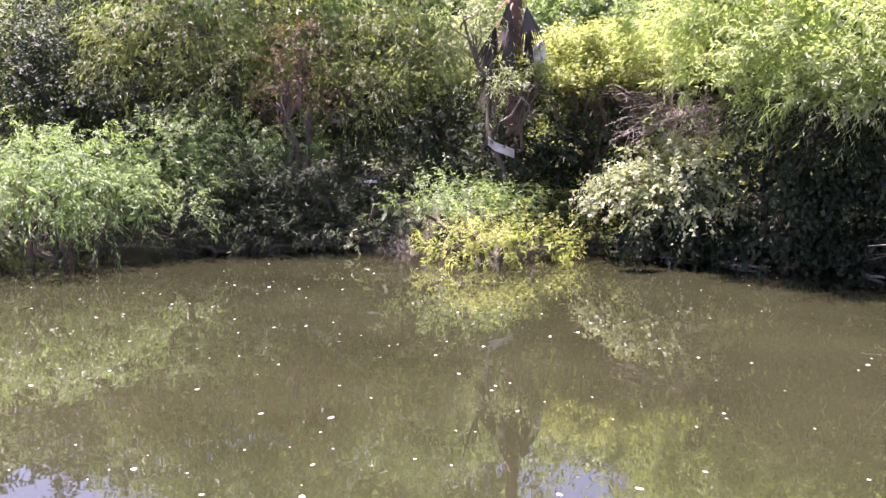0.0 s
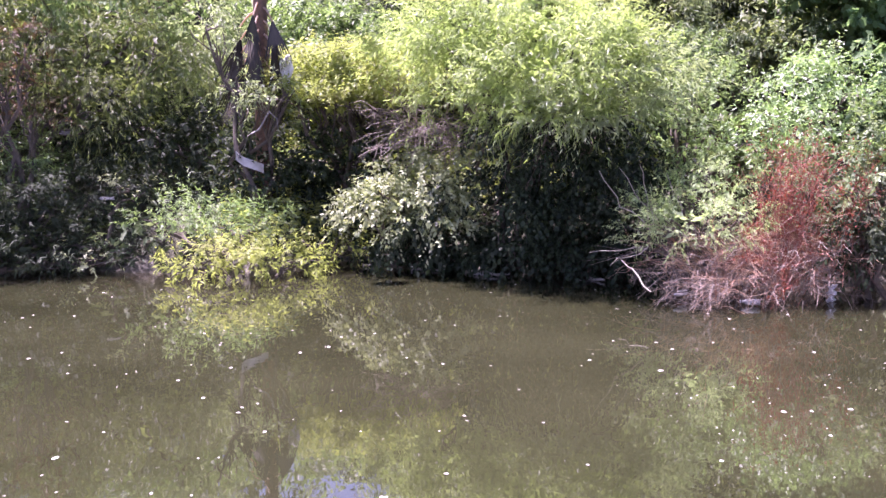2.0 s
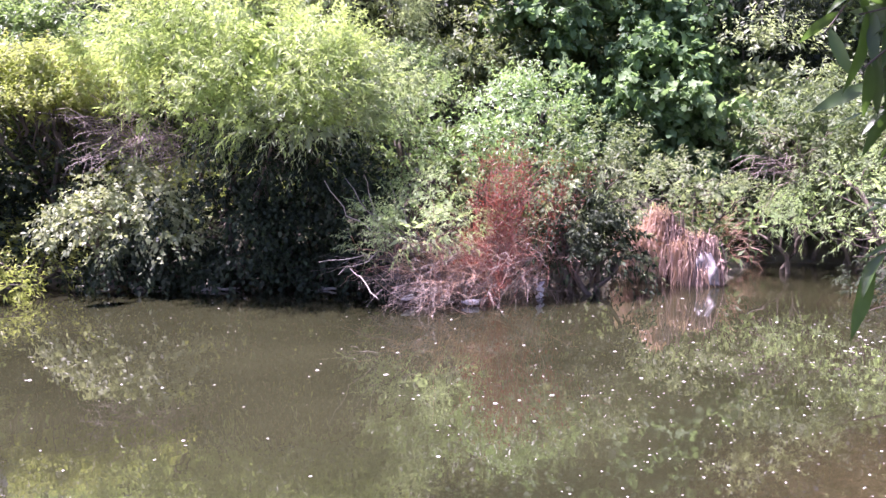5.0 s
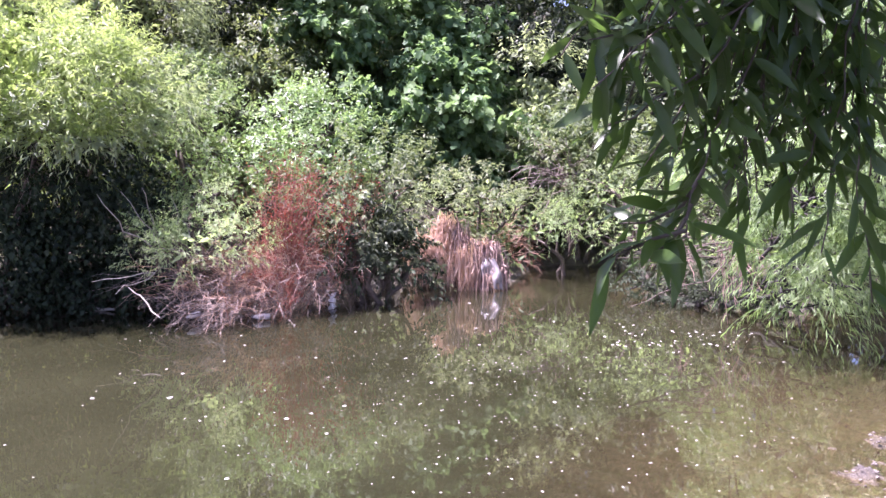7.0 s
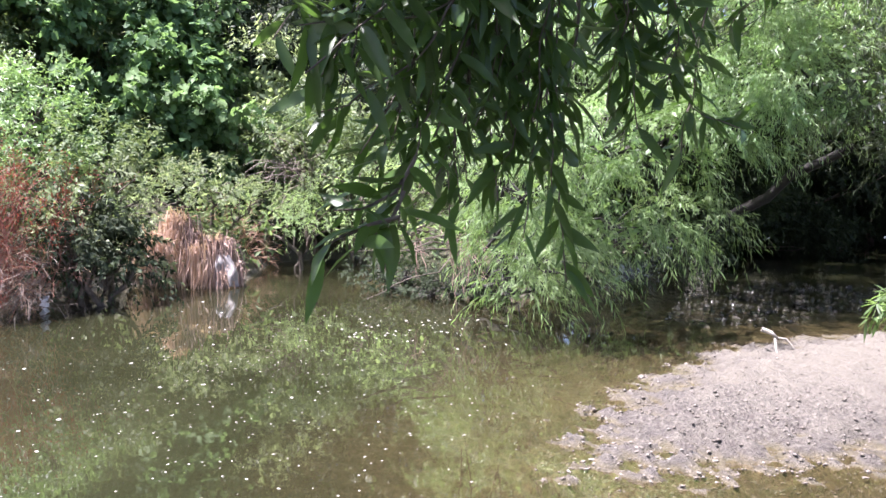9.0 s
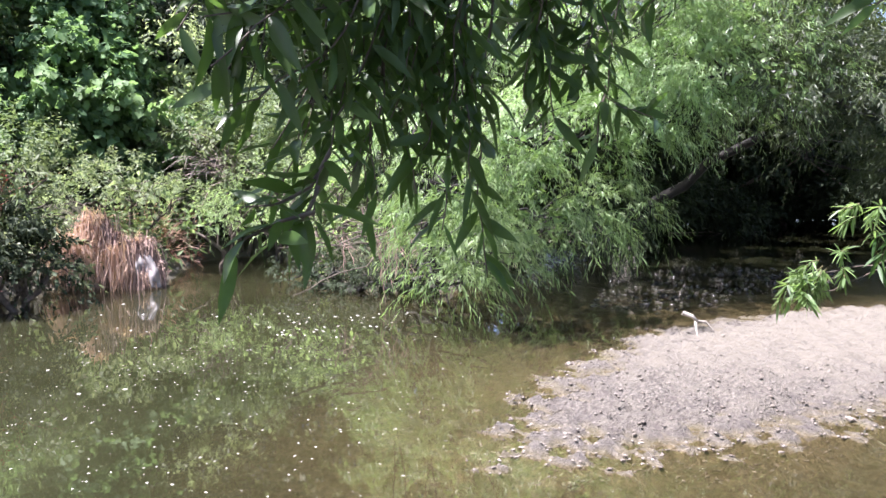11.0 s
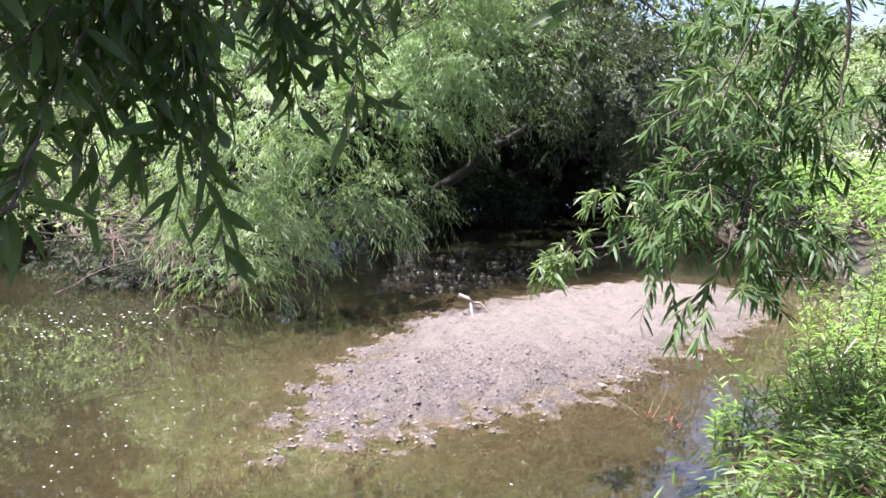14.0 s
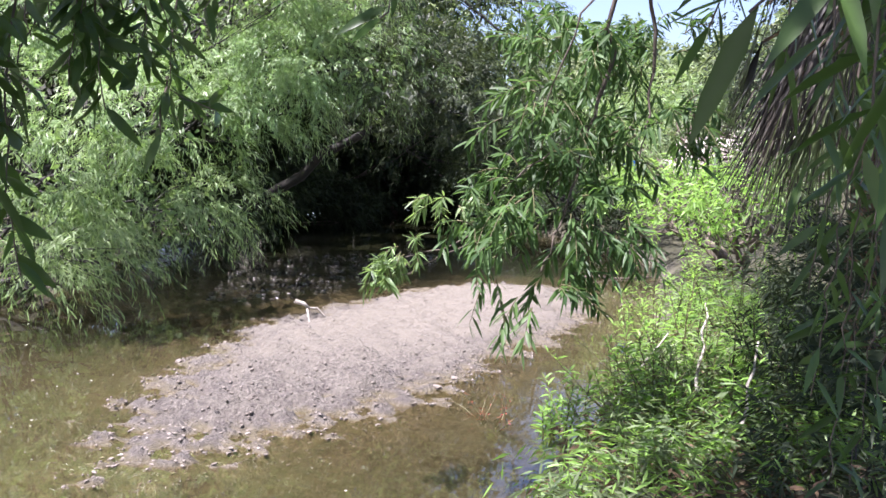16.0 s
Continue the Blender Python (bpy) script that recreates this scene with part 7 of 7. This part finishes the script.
LEFT_TWIGS = [
    [(2.289, 0.310, 2.374), (2.022, 0.490, 2.251), (1.923, 0.591, 2.198), (1.830, 0.660, 2.203), (1.747, 0.702, 2.170)],
    [(2.030, 0.468, 2.281), (1.948, 0.536, 2.129), (1.857, 0.609, 2.046), (1.764, 0.674, 2.001)],
    [(1.927, 0.581, 2.256), (1.797, 0.616, 2.157), (1.710, 0.667, 2.072)],
    [(2.141, 0.456, 2.327), (2.009, 0.521, 2.014), (1.947, 0.539, 1.915), (1.891, 0.540, 1.844), (1.842, 0.528, 1.777)],
    [(1.947, 0.539, 1.915), (1.879, 0.566, 1.832), (1.808, 0.595, 1.805), (1.755, 0.630, 1.809)],
    [(1.850, 0.533, 1.793), (1.787, 0.571, 1.778), (1.737, 0.620, 1.744), (1.724, 0.643, 1.724)],
]
RIGHT_TWIGS = [
    [(1.891, 0.540, 1.844), (1.834, 0.544, 1.776), (1.764, 0.572, 1.746)],
    [(2.372, 0.387, 2.371), (2.315, 0.406, 2.060), (2.256, 0.428, 1.947), (2.248, 0.453, 1.891)],
    [(2.494, 0.315, 2.391), (2.436, 0.343, 2.068), (2.436, 0.343, 1.848), (2.390, 0.320, 1.719), (2.393, 0.306, 1.602)],
    [(2.916, 0.237, 2.474), (2.865, 0.241, 2.249), (2.818, 0.216, 2.110), (2.820, 0.207, 2.011)],
    [(3.240, 0.049, 2.529), (3.138, 0.074, 2.278), (3.137, 0.089, 2.115), (3.091, 0.033, 2.049), (3.047, -0.072, 2.024)],
    [(3.136, 0.090, 2.134), (3.085, 0.101, 2.022), (3.085, 0.106, 1.931)],
    [(3.249, -0.159, 2.516), (3.247, -0.061, 2.433), (3.244, -0.012, 2.362)],
]
for i, tw in enumerate(LEFT_TWIGS + RIGHT_TWIGS):
    leafy_twig(root, tw if i in (4, 5, 6, 11) else [HUB] + tw, 0.005, 0.023, 0.13, 700 + i, 0.5, 0.02 if i in (4, 5, 6, 11) else 0.5)
# more twigs between, in five sheaves: corners above, corners below, and how many
sheaf(((1.929, 0.688, 2.072), (2.392, 0.311, 2.106), (1.941, 0.666, 1.876), (2.387, 0.332, 1.864)), 16, 817)
sheaf(((2.780, 0.409, 2.293), (3.140, 0.050, 2.331), (2.685, 0.377, 2.022), (3.038, 0.064, 2.073)), 11, 812, 0.135)
sheaf(((2.19, 0.62, 2.02), (2.37, 0.35, 2.00), (2.21, 0.60, 1.86), (2.39, 0.34, 1.84)), 6, 821)
sheaf(((1.758, 0.775, 2.159), (1.896, 0.644, 2.173), (1.729, 0.730, 2.032), (1.852, 0.620, 2.006)), 5, 805)
sheaf(((1.96, 0.734, 1.862), (2.345, 0.292, 1.866), (1.973, 0.711, 1.695), (2.336, 0.329, 1.723)), 8, 833, 0.12)
# leaves right before the lens, high on the upstream side
leafy_twig(root, [(1.2, -1.9, 2.9), (1.260, -1.040, 2.160), (1.250, -0.960, 2.140), (1.240, -0.870, 2.080)], 0.005, 0.035, 0.14, 740)
leafy_twig(root, [(1.2, -1.9, 2.9), (1.220, -1.080, 2.080), (1.190, -1.040, 1.970), (1.190, -1.040, 1.840)], 0.005, 0.05, 0.14, 741)
leafy_twig(root, [HUB, (2.330, -0.590, 2.320), (2.140, -0.530, 2.210), (2.140, -0.490, 2.170)], 0.005, 0.07, 0.12, 742)
for k, (a, c) in enumerate([((1.370, -1.060, 2.170), (1.360, -1.060, 2.040)), ((1.300, -1.070, 2.150), (1.290, -1.070, 1.960)), ((1.480, -1.060, 2.190), (1.480, -1.060, 2.070)), ((1.390, -1.200, 2.090), (1.510, -1.200, 1.880)), ((1.790, -1.130, 2.260), (1.800, -1.100, 2.150))]):
    leafy_twig(root, [(1.2, -1.9, 2.9), a, c], 0.004, 0.04, 0.13, 760 + k)
for k, line in enumerate([
    ((1.3, -1.9, 2.9), (2.020, -1.520, 2.350), (2.110, -1.560, 2.070), (2.220, -1.570, 1.850)),
    ((1.3, -1.9, 2.9), (2.110, -1.600, 2.380), (2.190, -1.650, 1.940), (2.300, -1.670, 1.560)),
    ((1.3, -1.9, 2.9), (2.200, -1.680, 2.400), (2.280, -1.740, 1.820), (2.390, -1.760, 1.250)),
    ((1.3, -1.9, 2.9), (2.290, -1.760, 2.430), (2.360, -1.830, 1.690), (2.450, -1.880, 0.960)),
    ((1.3, -1.9, 2.9), (2.370, -1.850, 2.450), (2.460, -1.900, 2.100), (2.580, -1.900, 1.830)),
    ((1.3, -1.9, 2.9), (2.460, -1.930, 2.470), (2.540, -1.990, 1.950), (2.650, -2.010, 1.490)),
    ((1.3, -1.9, 2.9), (2.540, -2.020, 2.500), (2.620, -2.090, 1.800), (2.730, -2.110, 1.140)),
    ((1.3, -1.9, 2.9), (2.630, -2.110, 2.520), (2.690, -2.190, 1.650), (2.800, -2.210, 0.790)),
    ((1.3, -1.9, 2.9), (2.000, -1.650, 2.350), (2.080, -1.700, 2.070), (2.200, -1.720, 1.850)),
    ((1.3, -1.9, 2.9), (2.080, -1.730, 2.380), (2.160, -1.800, 1.950), (2.270, -1.820, 1.560)),
    ((1.3, -1.9, 2.9), (2.170, -1.820, 2.400), (2.240, -1.890, 1.820), (2.340, -1.930, 1.260))]):
    leafy_twig(root, line, 0.005, 0.045, 0.12, 780 + k, 0.4)
# its crown overhead, unseen lumps added to shade the near leaves and bank
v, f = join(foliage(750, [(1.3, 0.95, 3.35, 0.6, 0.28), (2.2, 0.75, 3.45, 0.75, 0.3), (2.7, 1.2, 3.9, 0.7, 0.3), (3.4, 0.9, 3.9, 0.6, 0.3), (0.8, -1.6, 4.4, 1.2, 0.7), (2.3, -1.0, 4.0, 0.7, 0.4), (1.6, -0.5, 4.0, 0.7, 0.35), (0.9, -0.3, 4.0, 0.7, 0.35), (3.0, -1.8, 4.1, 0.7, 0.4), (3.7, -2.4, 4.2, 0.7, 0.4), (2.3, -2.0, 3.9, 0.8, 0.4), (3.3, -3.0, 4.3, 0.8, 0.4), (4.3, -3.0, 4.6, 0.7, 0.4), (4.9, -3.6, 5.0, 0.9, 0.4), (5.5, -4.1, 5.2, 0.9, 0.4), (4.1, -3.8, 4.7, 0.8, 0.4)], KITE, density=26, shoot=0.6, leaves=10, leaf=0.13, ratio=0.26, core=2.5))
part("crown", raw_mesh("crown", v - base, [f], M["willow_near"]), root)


# ---- hanging willow spray over the bar ----
def spray(root, stems, lumps, seed, leafmat, density, leaf=0.125, shoot=0.3):
    """Loose leafy branches: bent stems, thin shoots and long leaves."""
    rng = np.random.default_rng(seed)
    base = np.array(root.location)
    for a, b, sag, r0, r1 in stems:
        v, q = tube_arrays([(curve(rng, a, b, 9, sag, 0.03) - base, np.linspace(r0 * 0.7, r1 * 0.8, 9))], 6)
        part("branch", raw_mesh("branch", v, [q], M["bark"]), root)
    for lump in lumps:
        out, tang, pos, ln = shoots_on(rng, lump, density, shoot, 9, 0.5, 0.0, -0.9)
        for k in range(len(pos)):
            v, q = tube_arrays([(pos[k][::2] - base, np.linspace(0.004, 0.0015, 5))], 4)
            stem = part("shoot", raw_mesh("shoot", v, [q], M["greenstem"]), root)
            b, t = np.repeat(pos[k], 2, 0)[1:], np.repeat(tang[k], 2, 0)[1:]
            n = len(b)
            side = unit(np.cross(t, rng.normal(size=(n, 3))))
            w = unit(t * 0.45 + side * 0.8 + np.array([0, 0, -0.45]))
            ll = leaf * rng.uniform(0.65, 1.2, n)
            v, f = leaf_arrays(LANCE, b, w, rng.normal(0, 0.5, (n, 3)) + np.array([0, 0, 0.8]), ll, ll * 0.18, 0.2)
            part("leaf_tuft", raw_mesh("leaf_tuft", v - base, [f], M[leafmat]), stem)


spray(root, [((4.4, -2.0, 3.2), (4.690, -1.910, 2.210), -0.03, 0.02, 0.016), ((4.690, -1.910, 2.210), (4.630, -1.790, 1.790), 0.0, 0.016, 0.012), ((4.630, -1.790, 1.790), (4.590, -1.590, 1.260), 0.0, 0.012, 0.005),
       ((4.620, -1.830, 2.060), (4.880, -1.250, 1.500), -0.05, 0.01, 0.004), ((4.4, -2.0, 3.2), (4.690, -1.580, 2.060), 0.0, 0.012, 0.005), ((4.4, -2.0, 3.2), (4.590, -2.180, 2.350), 0.0, 0.02, 0.012), ((4.590, -2.180, 2.350), (4.610, -2.130, 1.890), 0.0, 0.012, 0.004),
       ((4.770, -1.260, 1.450), (4.940, -0.800, 1.200), 0.08, 0.006, 0.003)],
      [(4.60, -1.53, 1.41, 0.22, 0.18), (4.67, -1.66, 1.70, 0.25, 0.19), (4.76, -1.32, 1.57, 0.16, 0.09), (4.90, -1.70, 2.19, 0.24, 0.18), (4.88, -1.99, 1.97, 0.23, 0.27), (4.48, -1.59, 1.21, 0.14, 0.08), (4.76, -2.28, 2.07, 0.20, 0.20), (5.13, -1.88, 2.52, 0.35, 0.14), (4.75, -1.95, 1.55, 0.20, 0.20), (4.95, -2.35, 2.45, 0.25, 0.15)], 801, "willow_spray", 62, 0.115, 0.22)
spray(root, [((4.770, -1.260, 1.460), (4.940, -0.800, 1.290), 0.05, 0.006, 0.003), ((4.870, -0.970, 1.350), (4.950, -0.750, 1.130), 0.02, 0.004, 0.002)],
      [(*(4.930, -0.910, 1.350), 0.07, 0.06), (*(4.950, -0.770, 1.160), 0.05, 0.04), (*(4.800, -1.110, 1.630), 0.12, 0.05)], 802, "willow_fresh", 90, 0.085, 0.12)



# ---- pieces of the bar: pebbles and clods, the nearest singly, the rest joined ----
bar_root = bpy.data.objects["ground"]
shapes = [pebble_mesh(60 + i) for i in range(5)]
rng = np.random.default_rng(44)
px, py = rng.uniform(4.9, 12.5, 120000), rng.uniform(-4.0, 1.2, 120000)
inner = inside_distance(BAR, px, py)
pick = (inner > -0.25) & (rng.random(120000) < np.where(inner < 0.3, 0.8, 0.06 + 0.5 * soft(8.2 - px, 0, 2.0)) * soft(13 - px, 0, 5))
px, py = px[pick][:13000], py[pick][:13000]
pr = 0.0035 + 0.019 * rng.random(len(px)) ** 5
pz = ground_at(px, py) + pr * 0.1
order = np.argsort(px - 3 * (pr > 0.013))
single, rest = order[:290], order[290:]
for k in single:
    ob = new("pebble", shapes[k % 5])
    ob.parent = bar_root
    ob.matrix_basis = pose(px[k], py[k], pz[k], 0, 0, (k * 47) % 360) @ Matrix.Diagonal((pr[k], pr[k], pr[k], 1))
form = np.array([(1, 0, 0), (0.3, 0.8, 0), (-0.8, 0.5, 0), (-0.7, -0.6, 0), (0.4, -0.8, 0), (0.1, 0, 0.55), (0, 0, -0.5)], float)
tris = np.array([(0, 1, 5), (1, 2, 5), (2, 3, 5), (3, 4, 5), (4, 0, 5), (1, 0, 6), (2, 1, 6), (3, 2, 6), (4, 3, 6), (0, 4, 6)])
a = rng.uniform(0, 6.28, len(rest))
wild = form[None] * rng.uniform(0.7, 1.3, (len(rest), 7, 3)) * pr[rest][:, None, None]
c, s = np.cos(a)[:, None], np.sin(a)[:, None]
v = np.stack([wild[..., 0] * c - wild[..., 1] * s + px[rest][:, None], wild[..., 0] * s + wild[..., 1] * c + py[rest][:, None], wild[..., 2] + pz[rest][:, None]], -1).reshape(-1, 3)
f = (tris[None] + (np.arange(len(rest)) * 7)[:, None, None]).reshape(-1, 3)
tagged(part("gravel", raw_mesh("gravel", v, [f], M["gravel"]), bar_root), "", "", "", "stuff")
